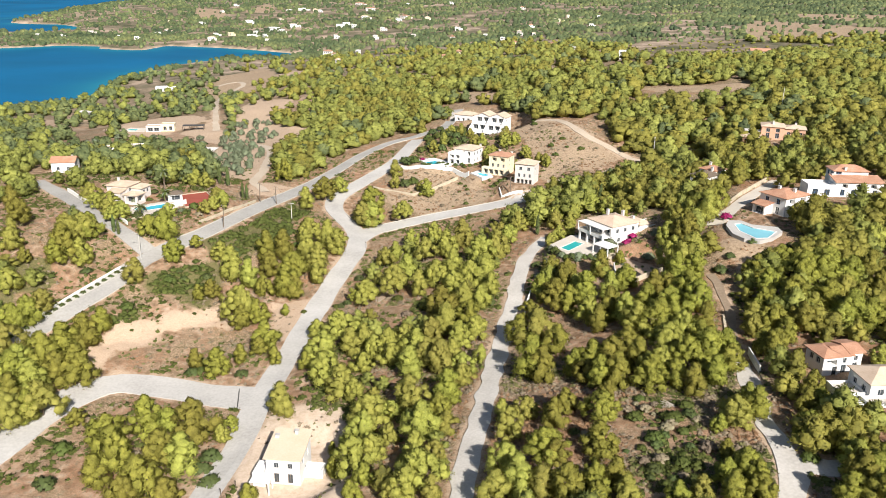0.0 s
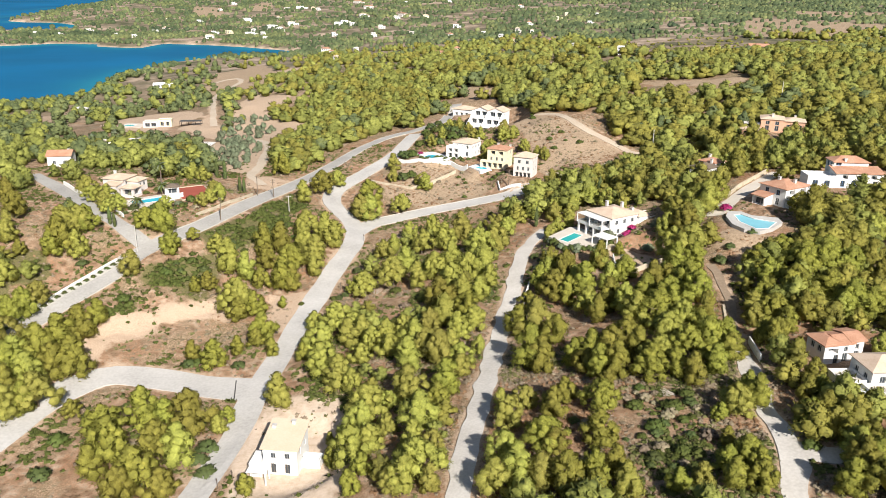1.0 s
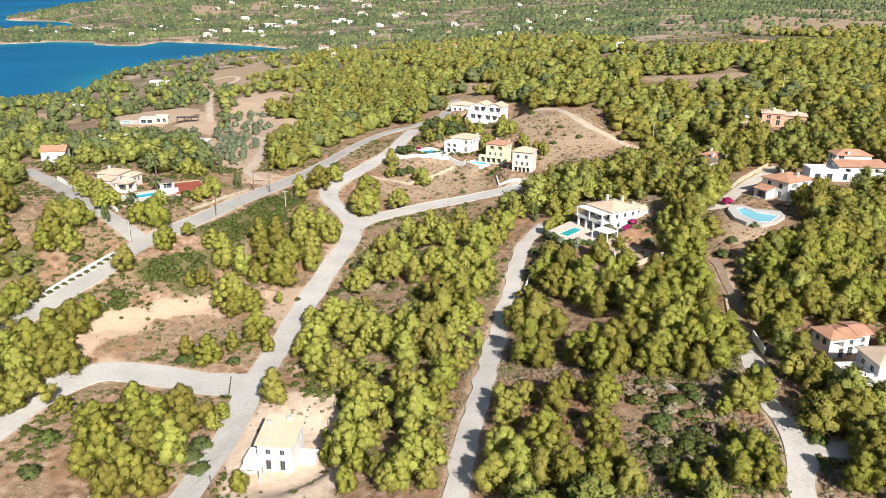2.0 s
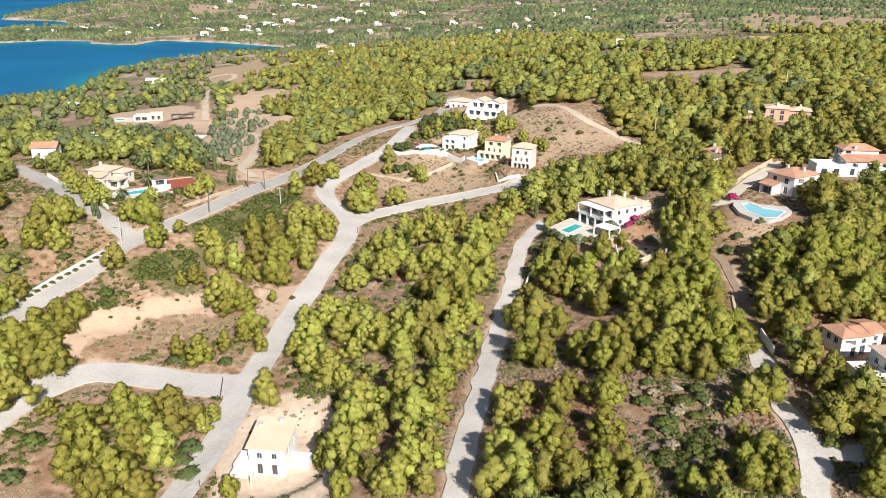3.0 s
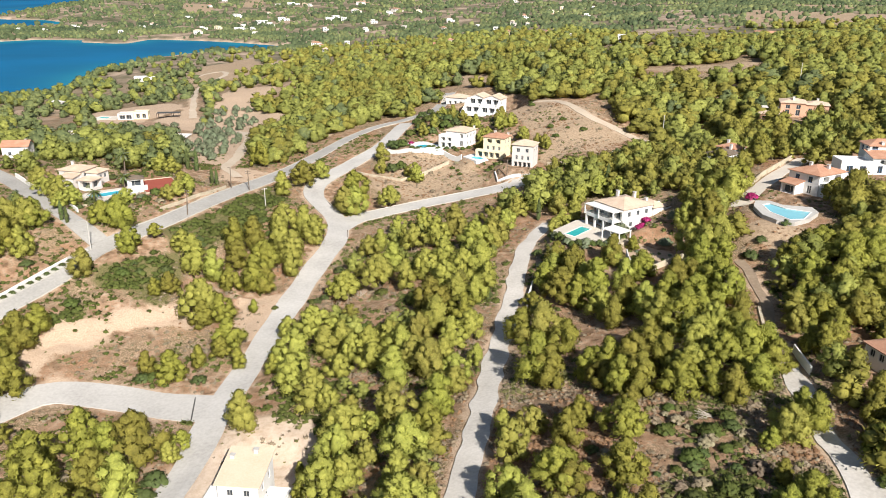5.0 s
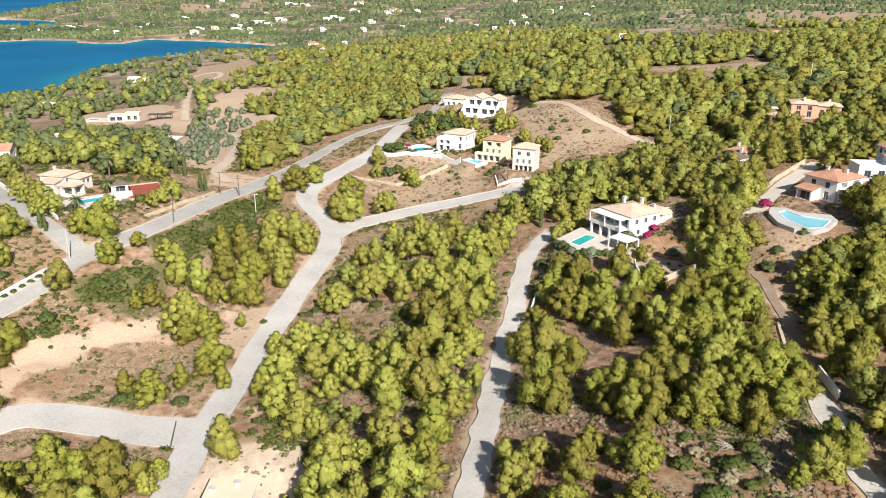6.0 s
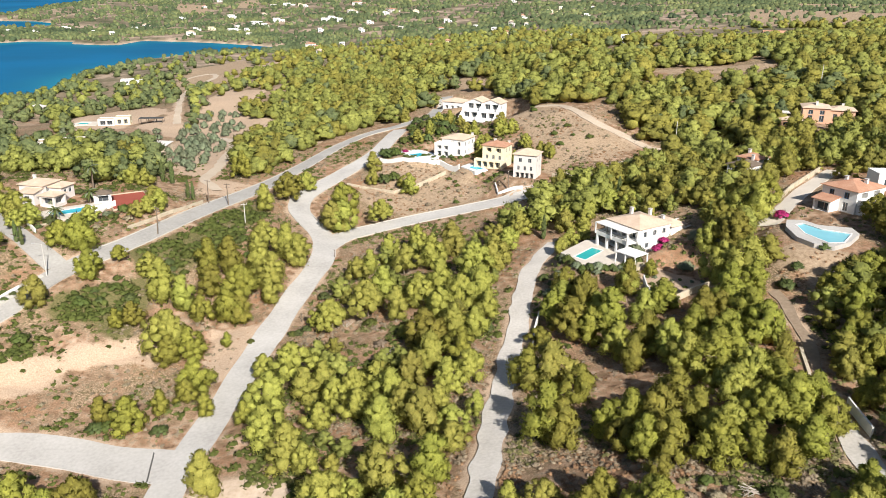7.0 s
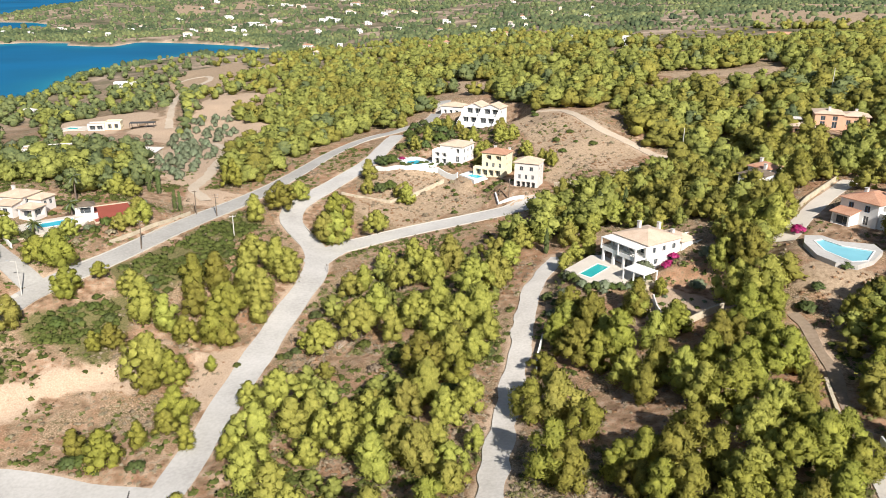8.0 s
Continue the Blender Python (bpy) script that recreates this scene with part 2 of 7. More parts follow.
HILLS.append((24, [(-47, 157, 0.8), (0, -200, 0), (120, 40, 0.2), (50, 320, 4.6), (-118, 277, 0.7), (86, 187, 2.4), (-100, 40, 0.5), (0, 40, -1), (-29, 258, -2.6), (58, 101, 0.5), (-110, 120, 0), (-112, 212, 2.8), (21, 191, 1.2), (-5, 105, 0.2), (-6, 314, 0.6), (100, 130, -0.8), (-28, 204, -1.6), (20, 271, -2.9), (-70, 230, 3), (82, 292, -5.2), (118, 212, -0.6), (34, 134, 2.2), (-40, 116, -1.4), (-79, 175, -2.5), (-12, 160, 2.5), (66, 142, -1.9), (-105, 243, -3.1), (110, 160, -1.5), (51, 270, 3.3), (-85, 138, 0.6)]))
HILLS.append((24, [(0, 215, -0), (-68, 260, 1.5), (16, 161, -4)]))
# the shore, land to its right going north
SHORE = [(-2600, -400), (-700, 330), (-420, 560), (-354, 609), (-325, 622), (-308, 655), (-327, 740), (-342, 869), (-332, 941), (-288, 1030), (-240, 1051), (-183, 1050), (-230, 1113), (-297, 1157), (-354, 1181), (-419, 1196), (-425, 1125), (-453, 1118), (-510, 1135), (-524, 1172), (-579, 1172), (-606, 1142), (-680, 1085), (-1150, 1060), (-1200, 1370), (-791, 1404), (-736, 1412), (-700, 1455), (-715, 1520), (-756, 1613), (-821, 1677), (-894, 1680), (-945, 1711), (-975, 1771), (-1024, 1968), (-1086, 2213), (-1170, 2738), (-1100, 3020), (-975, 3474), (-500, 3900), (600, 4300), (5000, 4700)]
_shore = np.array(SHORE, float)


def in_polygon(px, py, poly):
    poly = np.asarray(poly, float)
    inside = np.zeros(np.shape(px), bool)
    x0, y0 = poly[-1]
    for x1, y1 in poly:
        cross = ((y0 > py) != (y1 > py)) & (px < (x1 - x0) * (py - y0) / (y1 - y0 + 1e-12) + x0)
        inside ^= cross
        x0, y0 = x1, y1
    return inside


def off_line(px, py, line):
    """The distance of points from a polyline."""
    best = np.full(np.shape(px), 1e9)
    line = np.asarray(line, float)
    for (x0, y0), (x1, y1) in zip(line[:-1], line[1:]):
        dx, dy = x1 - x0, y1 - y0
        s = np.clip(((px - x0) * dx + (py - y0) * dy) / (dx * dx + dy * dy), 0, 1)
        best = np.minimum(best, np.hypot(px - x0 - s * dx, py - y0 - s * dy))
    return best


def step(a, b, v):
    s = np.clip((v - a) / (b - a), 0, 1)
    return s * s * (3 - 2 * s)


def lay(x, y):
    """The smooth height of the land, before pads and the shore."""
    x, y = np.asarray(x, float), np.asarray(y, float)
    h = np.full(np.broadcast(x, y).shape, -4.0)
    for reach, some in HILLS:
        for cx, cy, rise in some:
            h = h + rise * np.exp(-((x - cx) ** 2 + (y - cy) ** 2) / (2.0 * reach * reach))
    return h


# levelled plots: x, y, radius, height
PADS = [
    (-29.5, 124.0, 9.0, -16.2), (33.0, 281.0, 8.0, 3.0), (23.5, 297.0, 8.0, 2.4), (9.0, 315.0, 9.0, 2.6), (23.0, 360.0, 13.0, 4.6),
    (12.0, 392.0, 8.0, 5.0), (119.0, 221.0, 12.0, 16.0), (99.0, 211.0, 9.0, 13.2), (77.0, 131.5, 9.0, 4.2), (78.0, 120.0, 7.0, 4.0),
    (127.0, 286.0, 11.0, 19.4), (-109.0, 252.0, 10.0, 3.2), (-97.0, 240.0, 8.0, 2.5), (-85.0, 250.0, 10.0, 2.6), (-145.0, 285.0, 7.0, 3.5),
    (46.5, 212.0, 6.5, 3.0), (40.0, 206.5, 7.0, 2.5), (55.0, 193.0, 7.0, 1.6), (83.0, 191.0, 9.0, 12.5), (-3.5, 313.0, 7.0, 2.3), (15.5, 294.5, 4.5, 2.15), (-168.0, 440.0, 13.0, -10.2), (-236.0, 652.0, 10.0, -17.6), (-116.0, 364.0, 9.0, -7.5), (87.0, 243.0, 5.5, 12.0),
]


def level(x, y):
    h = lay(x, y)
    for px, py, r, z in PADS:
        w = 1 - step(r, r * 1.7, np.hypot(x - px, y - py))
        h = h * (1 - w) + z * w
    poly = SHORE + [(5200, 4700), (5200, -400)]
    d = off_line(x, y, SHORE) * np.where(in_polygon(x, y, poly), 1.0, -1.0)
    inland = np.maximum(h, SEA_LEVEL + 1.5 + 0.04 * np.clip(d, 0, 140))
    inland = np.where(y > 1000, np.minimum(inland, SEA_LEVEL + 2.0 + 0.12 * np.clip(d, 0, 9999)), inland)
    w = step(-4.0, 16.0, d)
    return np.where(d > 16, inland, inland * w + (SEA_LEVEL - 5.0) * (1 - w))


def ground_z(x, y):
    return float(level(np.array([float(x)]), np.array([float(y)]))[0])


# ---- roads in plan: centre line, width ----
def curve_line(points, gap=2.5):
    """A smooth line through the points, with a point about every gap metres."""
    p = [np.array(q, float) for q in points]
    p = [2 * p[0] - p[1]] + p + [2 * p[-1] - p[-2]]
    out = []
    for a, b, c, d in zip(p[:-3], p[1:-2], p[2:-1], p[3:]):
        n = max(2, int(np.hypot(*(c - b)) / gap))
        for k in range(n):
            s = k / n
            out.append(0.5 * (2 * b + (c - a) * s + (2 * a - 5 * b + 4 * c - d) * s * s + (3 * b - a - 3 * c + d) * s ** 3))
    out.append(p[-2])
    return np.array(out)


ROADS = {
    "main": (6.3, [(-47.5, 100), (-44.6, 114.6), (-41.7, 132.3), (-41.0, 147.5), (-38.6, 164.1), (-35.9, 186.9), (-31.9, 212.1), (-28.2, 234.0), (-30.2, 250.5), (-36.6, 261.9), (-40.2, 270.4), (-39.4, 283.2), (-30.7, 300.7), (-20.4, 320.0), (-15.8, 336.4), (-12, 352)]),
    "east": (6.4, [(-29.5, 241.0), (-24.3, 252.3), (-13.2, 260.6), (-1.8, 265.6), (10.0, 268.0), (20.3, 268.2), (38, 267)]),
    "loop": (8.0, [(-41.0, 150.5), (-52.7, 153.6), (-64.3, 157.2), (-76.2, 158.3), (-83.0, 153.2), (-87.4, 145.8), (-91.4, 132.0), (-97, 112)]),
    "west": (5.2, [(-121, 141), (-107.5, 163.8), (-103.8, 170.0), (-98.2, 181.4), (-91.4, 193.5), (-87.0, 204.0), (-82.2, 212.5), (-75.4, 222.8), (-70.8, 232.5), (-66.3, 245.5), (-62.0, 260.5), (-54.8, 283.5), (-43.8, 314.8), (-35.4, 337.0), (-25.0, 352.4), (-10.6, 360.3), (1.4, 372.0), (8, 410)]),
    "west_lane": (5.2, [(-86.5, 209.5), (-95.6, 216.5), (-109.0, 227.8), (-124.8, 242.9), (-145, 262)]),
    "track": (4.4, [(1.6, 88), (4.0, 102.0), (5.6, 114.0), (8.6, 130.5), (12.0, 148.5), (16.0, 168.3), (20.3, 188.1), (24.9, 208.6), (33.0, 223.8)]),
    "east_track": (3.7, [(51, 80), (54.0, 92.2), (56.7, 100.4), (57.6, 107.0), (57.6, 113.8), (59.1, 121.4), (60.9, 131.0), (62.4, 139.6)]),
    "wood_path": (1.7, [(62.2, 138.6), (64.6, 148.4), (66.6, 157.5), (67.6, 168.5), (67.4, 178.5)]),
    "east_branch": (3.8, [(57.0, 103.5), (62.8, 100.3), (72.2, 101.7), (84, 104)]),
    "drive": (4.4, [(76.8, 203.8), (80.9, 208.9), (86.5, 215.4), (95.0, 225.6), (101.7, 232.0), (109.0, 239.0)]),
    "garden_path": (3.4, [(-66, 274), (-72.6, 284.0), (-74.0, 293.0), (-74.5, 306.6), (-78.1, 328.9), (-83.0, 360.0), (-90.7, 385.8), (-98.0, 396.0)]),
    "upper_path": (3.8, [(-131, 436), (-136.2, 453.0), (-144.3, 481.6), (-163.0, 548.0), (-169.7, 590.1), (-168.3, 623.1), (-169.2, 650.3), (-178.6, 674.4), (-188.0, 671.9), (-195.7, 645.0)]),
    "hill_path": (3.4, [(30, 362), (38.1, 353.1), (51.4, 345.2), (59.1, 321.7), (68.5, 306.8), (74.6, 297.3), (84, 290)]),
    "ridge_road": (4.5, [(90, 372), (99.6, 360), (112.9, 343), (128, 322), (145, 305)]),
}
LINES = {name: curve_line(points) for name, (_, points) in ROADS.items()}

# ---- the camera may pass over it all: patches of ground cover, in plan ----
SAND = []
SAND.append([(-36, 147), (-21, 142.5), (-16.5, 126), (-17, 106), (-35, 104), (-41, 131)])
SAND.append([(-90, 168), (-82.5, 178), (-67.6, 187.5), (-53.7, 187.5), (-53, 185.5), (-60, 184), (-68, 182.5), (-75, 176.5), (-80, 170), (-81, 163), (-86, 161)])
SAND.append([(-46, 196), (-38, 200), (-34, 220), (-32, 220), (-34, 190), (-38.5, 178), (-44, 176)])
SAND.append([(-72, 268), (-56, 268), (-60, 284), (-72, 286)])
SAND.append([(46, 200), (54, 199), (63, 190), (62, 182), (47, 183), (42, 192)])
SAND.append([(-132, 482), (-131, 544), (-116, 517), (-101, 449), (-80, 436), (-66, 440), (-77, 389), (-85, 367), (-70, 290), (-87, 291), (-102, 386), (-120, 430)])
SAND.append([(-210, 468), (-191, 508), (-155, 483), (-143, 460), (-153, 446), (-159, 418), (-178, 419)])
SAND.append([(60, 545), (76, 532), (74, 456), (65, 458)])
SAND.append([(-150, 425), (-143, 460), (-120, 430), (-102, 386), (-85, 293), (-100, 311), (-118, 398)])
SAND.append([(184, 442), (199, 452), (182, 412), (168, 402)])
SAND.append([(-154, 741), (-135, 736), (-124, 683), (-131, 663), (-145, 691)])
SAND.append([(-122, 470), (-116, 530), (-104, 520), (-96, 470), (-98, 446), (-112, 445)])
SAND.append([(-60, 330), (-46, 345), (-40, 372), (-52, 380), (-66, 350)])
BROWN = [
    [(-118, 330), (-96, 334), (-94, 352), (-112, 356)],
    [(55, 470), (70, 492), (58, 512), (42, 500)],
    [(32, 348), (52, 347), (74, 300), (60, 284), (40, 284), (36, 312)],
    [(-26, 283), (-15, 312), (9, 303), (19, 276), (-8, 268)],
    [(302, 780), (316, 817), (363, 976), (434, 1112), (457, 1021), (493, 890), (425, 764), (361, 740)],
    [(638, 1482), (816, 1485), (600, 1040), (491, 1099)],
    [(381, 1498), (479, 1473), (437, 1341), (345, 1352)],
    [(-459, 1811), (-478, 2125), (-438, 2059), (-385, 1803)],
    [(-538, 1694), (-611, 1972), (-518, 1885), (-444, 1588)],
    [(-221, 727), (-196, 778), (-164, 687), (-179, 634)],
    [(102, 403), (120, 395), (134, 391), (153, 392), (147, 376), (129, 371), (111, 382)],
    [(-40, 629), (-7, 570), (-2, 524), (-19, 552)],
    [(5, 466), (33, 437), (35, 418), (23, 411), (5, 441)],
    [(-136, 386), (-114, 398), (-106, 368), (-126, 365)],
    [(-206, 659), (-194, 845), (-140, 670), (-145, 588), (-163, 544)],
    [(69, 160), (84, 160), (86, 184), (74, 186)],
]
GREEN = [
    [(-71.4, 219.4), (-68, 226), (-62.3, 237), (-59.9, 251), (-54, 268), (-46.5, 263), (-50.6, 246), (-51, 224.5), (-60.8, 216.7), (-68.3, 212.5)],
    [(-80.6, 193), (-81, 199.5), (-77.4, 204.2), (-67.9, 208.4), (-63.4, 196.6), (-65, 189.1), (-73.1, 192.1)],
    [(-87, 178), (-84.5, 181.5), (-81, 183.5), (-79, 181), (-82, 177.5), (-85, 176.5)],
    [(-120, 170), (-106, 190), (-108, 200), (-118, 196), (-130, 180)],
]


# ---- building helpers ----
def mesh_object(name, verts, faces, mat, parent=None, label="", smooth=False):
    me = bpy.data.meshes.new(name)
    me.from_pydata(verts, [], faces)
    if mat:
        me.materials.append(mat)
    if smooth:
        me.shade_smooth()
    ob = new(name, me)
    ob.parent = parent
    return tagged(ob, label) if label else ob


def part(name, bm, mat, parent, label="", smooth=False):
    """Links a bmesh as one mesh object under a thing or a part."""
    me = bpy.data.meshes.new(name)
    bmesh.ops.recalc_face_normals(bm, faces=bm.faces)
    bm.to_mesh(me)
    bm.free()
    me.materials.append(mat)
    if smooth:
        me.shade_smooth()
    ob = new(name, me)
    ob.parent = parent
    return tagged(ob, label) if label else ob


def box(bm, x0, y0, z0, x1, y1, z1, bevel=0.0):
    made = bmesh.ops.create_cube(bm, size=1.0, matrix=Matrix.LocRotScale(((x0 + x1) / 2, (y0 + y1) / 2, (z0 + z1) / 2), None, (abs(x1 - x0), abs(y1 - y0), abs(z1 - z0))))
    if bevel:
        edges = list({e for v in made["verts"] for e in v.link_edges})
        bmesh.ops.bevel(bm, geom=edges, offset=bevel, segments=1, affect="EDGES")


def rod(bm, a, b, r0, r1, sides=7):
    a, b = Vector(a), Vector(b)
    turn = (b - a).to_track_quat("Z", "Y").to_matrix().to_4x4()
    bmesh.ops.create_cone(bm, cap_ends=True, segments=sides, radius1=r0, radius2=r1, depth=(b - a).length, matrix=Matrix.Translation((a + b) / 2) @ turn)


def empty(name, label, category, m=None, group="", kind=""):
    ob = new(name)
    ob.empty_display_size = 0.5
    if m is not None:
        ob.matrix_basis = m
    return tagged(ob, label, category, group, kind)


# ---- the ground, one sheet to the horizon ----
def rough_noise(x, y, scale, seed):
    """Smooth value noise on arrays."""
    x, y = x / scale + seed * 17.3, y / scale + seed * 5.1
    xi, yi = np.floor(x), np.floor(y)
    fx, fy = x - xi, y - yi
    fx, fy = fx * fx * (3 - 2 * fx), fy * fy * (3 - 2 * fy)

    def corner(a, b):
        v = np.sin(a * 127.1 + b * 311.7 + seed * 74.7) * 43758.5453
        return v - np.floor(v)

    return (corner(xi, yi) * (1 - fx) + corner(xi + 1, yi) * fx) * (1 - fy) + (corner(xi, yi + 1) * (1 - fx) + corner(xi + 1, yi + 1) * fx) * fy


def road_gap(x, y):
    """The distance from the nearest road's edge."""
    gap = np.full(np.shape(x), 1e9)
    for name, line in LINES.items():
        gap = np.minimum(gap, off_line(x, y, line[::2] if len(line) > 4 else line) - ROADS[name][0] / 2)
    return gap


def soft_patch(x, y, polys, edge):
    w = np.zeros(np.shape(x))
    for poly in polys:
        inside = in_polygon(x, y, poly)
        d = off_line(x, y, poly + [poly[0]]) * np.where(inside, 1, -1)
        w = np.maximum(w, step(-edge, edge, d + (rough_noise(x, y, edge * 2, 3) - 0.5) * edge * 2))
    return w


def rough_level(x, y):
    """The land with its small unevenness and the cut bank above the loop road."""
    x, y = np.asarray(x, float), np.asarray(y, float)
    z = level(x, y)
    gap = road_gap(x, y)
    off = step(0.3, 4.0, gap)
    pad = np.zeros_like(x)
    for px, py, r, _ in PADS:
        pad = np.maximum(pad, 1 - step(r * 0.9, r * 1.4, np.hypot(x - px, y - py)))
    wild = off * (1 - pad) * step(SEA_LEVEL + 0.5, SEA_LEVEL + 4, z)
    z = z + wild * ((rough_noise(x, y, 14, 1) - 0.5) * 1.5 + (rough_noise(x, y, 5, 2) - 0.5) * 0.7 + (rough_noise(x, y, 2.2, 4) - 0.5) * 0.3)
    z = z - 0.16 * (1 - step(-0.2, 0.5, gap))
    bank = off_line(x, y, [(-84, 171), (-79, 176), (-66, 184), (-53, 185)])
    cut = step(0.0, 5.0, bank) * np.exp(-bank / 14.0) * np.where(y - 176 > 0.62 * (x + 79), 1, 0)
    return z + off * np.where(bank < 14, cut * 2.2 + (rough_noise(x, y, 3.0, 7) - 0.5) * 1.2 * np.exp(-bank / 4.0), 0)


def ground_at(x, y):
    return float(rough_level(np.array([float(x)]), np.array([float(y)]))[0])


def build_ground():
    ys = [-400, -200, -100, -40, 0, 30, 50]
    y = 62.0
    while y < 4990:
        ys.append(y)
        y += 1.15 if y < 235 else 1.15 * (y / 235.0) ** 1.35
    ys.append(4990.0)
    ys = np.array(ys)
    s = np.concatenate([[-30, -12, -5, -2.4, -1.7, -1.3], np.linspace(-1.05, 1.05, 232), [1.3, 1.7, 2.4, 5, 12, 30]])
    reach = np.clip(0.66 * ys + 22, 70, 4990)
    X = np.clip(s[None, :] * reach[:, None], -4990, 4990)
    Y = np.repeat(ys[:, None], len(s), 1)
    # no two columns may fall together at the sides
    X = X + np.arange(len(s))[None, :] * 0.002
    x, y = X.ravel(), Y.ravel()
    z = rough_level(x, y)
    gap = road_gap(x, y)
    n, m = X.shape
    i = np.arange(n * m).reshape(n, m)
    quads = np.stack([i[:-1, :-1], i[:-1, 1:], i[1:, 1:], i[1:, :-1]], -1).reshape(-1, 4)
    me = bpy.data.meshes.new("ground")
    me.from_pydata(np.stack([x, y, z], -1).tolist(), [], quads.tolist())
    me.shade_smooth()
    for key, values in (("sand", np.maximum(soft_patch(x, y, SAND, 2.6), 0.72 * np.exp(-np.maximum(gap, 0) / 1.8) * (0.4 + rough_noise(x, y, 5, 9)))), ("brown", soft_patch(x, y, BROWN, 3.0)), ("green", soft_patch(x, y, GREEN, 3.0)),
                        ("plot", soft_patch(x, y, [SAND[0]], 1.2)), ("wild", step(260, 900, y + 0.4 * abs(x))), ("shore", 1 - step(SEA_LEVEL + 0.5, SEA_LEVEL + 1.7, z))):
        a = me.attributes.new(key, "FLOAT", "POINT")
        a.data.foreach_set("value", np.asarray(values, np.float32))
    me.materials.append(ground_material())
    return tagged(new("ground", me), "dry hillside earth with scrub and pine litter", "ground", kind="structure")


def ground_material():
    m = bpy.data.materials.new("dry_earth")
    m.use_nodes = True
    n, l = m.node_tree.nodes, m.node_tree.links
    b = n["Principled BSDF"]
    pos = n.new("ShaderNodeNewGeometry").outputs["Position"]

    def tex(scale, detail=5.0, rough=0.6):
        t = n.new("ShaderNodeTexNoise")
        t.inputs["Scale"].default_value, t.inputs["Detail"].default_value, t.inputs["Roughness"].default_value = scale, detail, rough
        l.new(pos, t.inputs["Vector"])
        return t.outputs["Fac"]

    def ramp(fac, stops):
        r = n.new("ShaderNodeValToRGB")
        while len(r.color_ramp.elements) < len(stops):
            r.color_ramp.elements.new(0.5)
        for e, (p, c) in zip(r.color_ramp.elements, stops):
            e.position, e.color = p, (*c, 1)
        l.new(fac, r.inputs["Fac"])
        return r.outputs["Color"]

    def mixed(fac, a, c):
        x = n.new("ShaderNodeMix")
        x.data_type = "RGBA"
        l.new(fac, x.inputs["Factor"]), l.new(a, x.inputs["A"]), l.new(c, x.inputs["B"])
        return x.outputs["Result"]

    def attr(key, noisy=0.0, fac=None):
        a = n.new("ShaderNodeAttribute")
        a.attribute_name = key
        if not noisy:
            return a.outputs["Fac"]
        k = n.new("ShaderNodeMapRange")
        k.inputs[1].default_value, k.inputs[2].default_value = 0.35, 0.65
        s = n.new("ShaderNodeMath")
        s.operation = "MULTIPLY_ADD"
        s.inputs[1].default_value = noisy
        l.new(fac, s.inputs[0])
        o = n.new("ShaderNodeMath")
        o.operation = "SUBTRACT"
        o.inputs[1].default_value = noisy * 0.5
        l.new(a.outputs["Fac"], s.inputs[2]), l.new(s.outputs[0], o.inputs[0]), l.new(o.outputs[0], k.inputs[0])
        return k.outputs[0]

    fine, mid, broad = tex(3.0, 6, 0.75), tex(0.55, 6, 0.72), tex(0.06)
    litter = ramp(mid, [(0.37, (0.12, 0.076, 0.047)), (0.46, (0.26, 0.160, 0.10)), (0.54, (0.385, 0.256, 0.172)), (0.64, (0.56, 0.435, 0.33))])
    scrub = ramp(fine, [(0.38, (0.09, 0.072, 0.035)), (0.48, (0.225, 0.158, 0.098)), (0.60, (0.46, 0.335, 0.232))])
    k = n.new("ShaderNodeMapRange")
    k.inputs[1].default_value, k.inputs[2].default_value = 0.44, 0.60
    l.new(broad, k.inputs[0])
    colour = mixed(k.outputs[0], litter, scrub)
    redsoil = ramp(fine, [(0.35, (0.22, 0.11, 0.06)), (0.65, (0.40, 0.22, 0.13))])
    kk = n.new("ShaderNodeMapRange")
    kk.inputs[1].default_value, kk.inputs[2].default_value, kk.inputs[4].default_value = 0.50, 0.68, 0.85
    l.new(tex(0.09), kk.inputs[0])
    colour = mixed(kk.outputs[0], colour, redsoil)
    low = n.new("ShaderNodeMapRange")
    low.inputs[1].default_value, low.inputs[2].default_value, low.inputs[4].default_value = 0.50, 0.58, 0.65
    l.new(tex(1.1, 8, 0.82), low.inputs[0])
    colour = mixed(low.outputs[0], colour, ramp(broad, [(0.4, (0.085, 0.075, 0.035)), (0.5, (0.13, 0.10, 0.06)), (0.6, (0.10, 0.095, 0.04))]))
    far = ramp(tex(0.016, 6, 0.75), [(0.36, (0.075, 0.078, 0.042)), (0.45, (0.15, 0.13, 0.085)), (0.53, (0.235, 0.185, 0.13)), (0.62, (0.42, 0.32, 0.245))])
    colour = mixed(attr("wild"), colour, far)
    colour = mixed(attr("brown", 0.7, mid), colour, ramp(tex(1.3, 8, 0.8), [(0.32, (0.17, 0.125, 0.078)), (0.44, (0.29, 0.21, 0.14)), (0.56, (0.38, 0.285, 0.195)), (0.70, (0.50, 0.39, 0.28))]))
    colour = mixed(attr("green", 0.9, mid), colour, ramp(fine, [(0.36, (0.07, 0.075, 0.025)), (0.6, (0.19, 0.16, 0.075))]))
    colour = mixed(attr("sand", 1.0, mid), colour, ramp(fine, [(0.32, (0.30, 0.205, 0.14)), (0.48, (0.42, 0.31, 0.222)), (0.66, (0.51, 0.395, 0.295))]))
    colour = mixed(attr("plot"), colour, ramp(mid, [(0.34, (0.47, 0.355, 0.262)), (0.5, (0.56, 0.442, 0.34)), (0.66, (0.63, 0.51, 0.405))]))
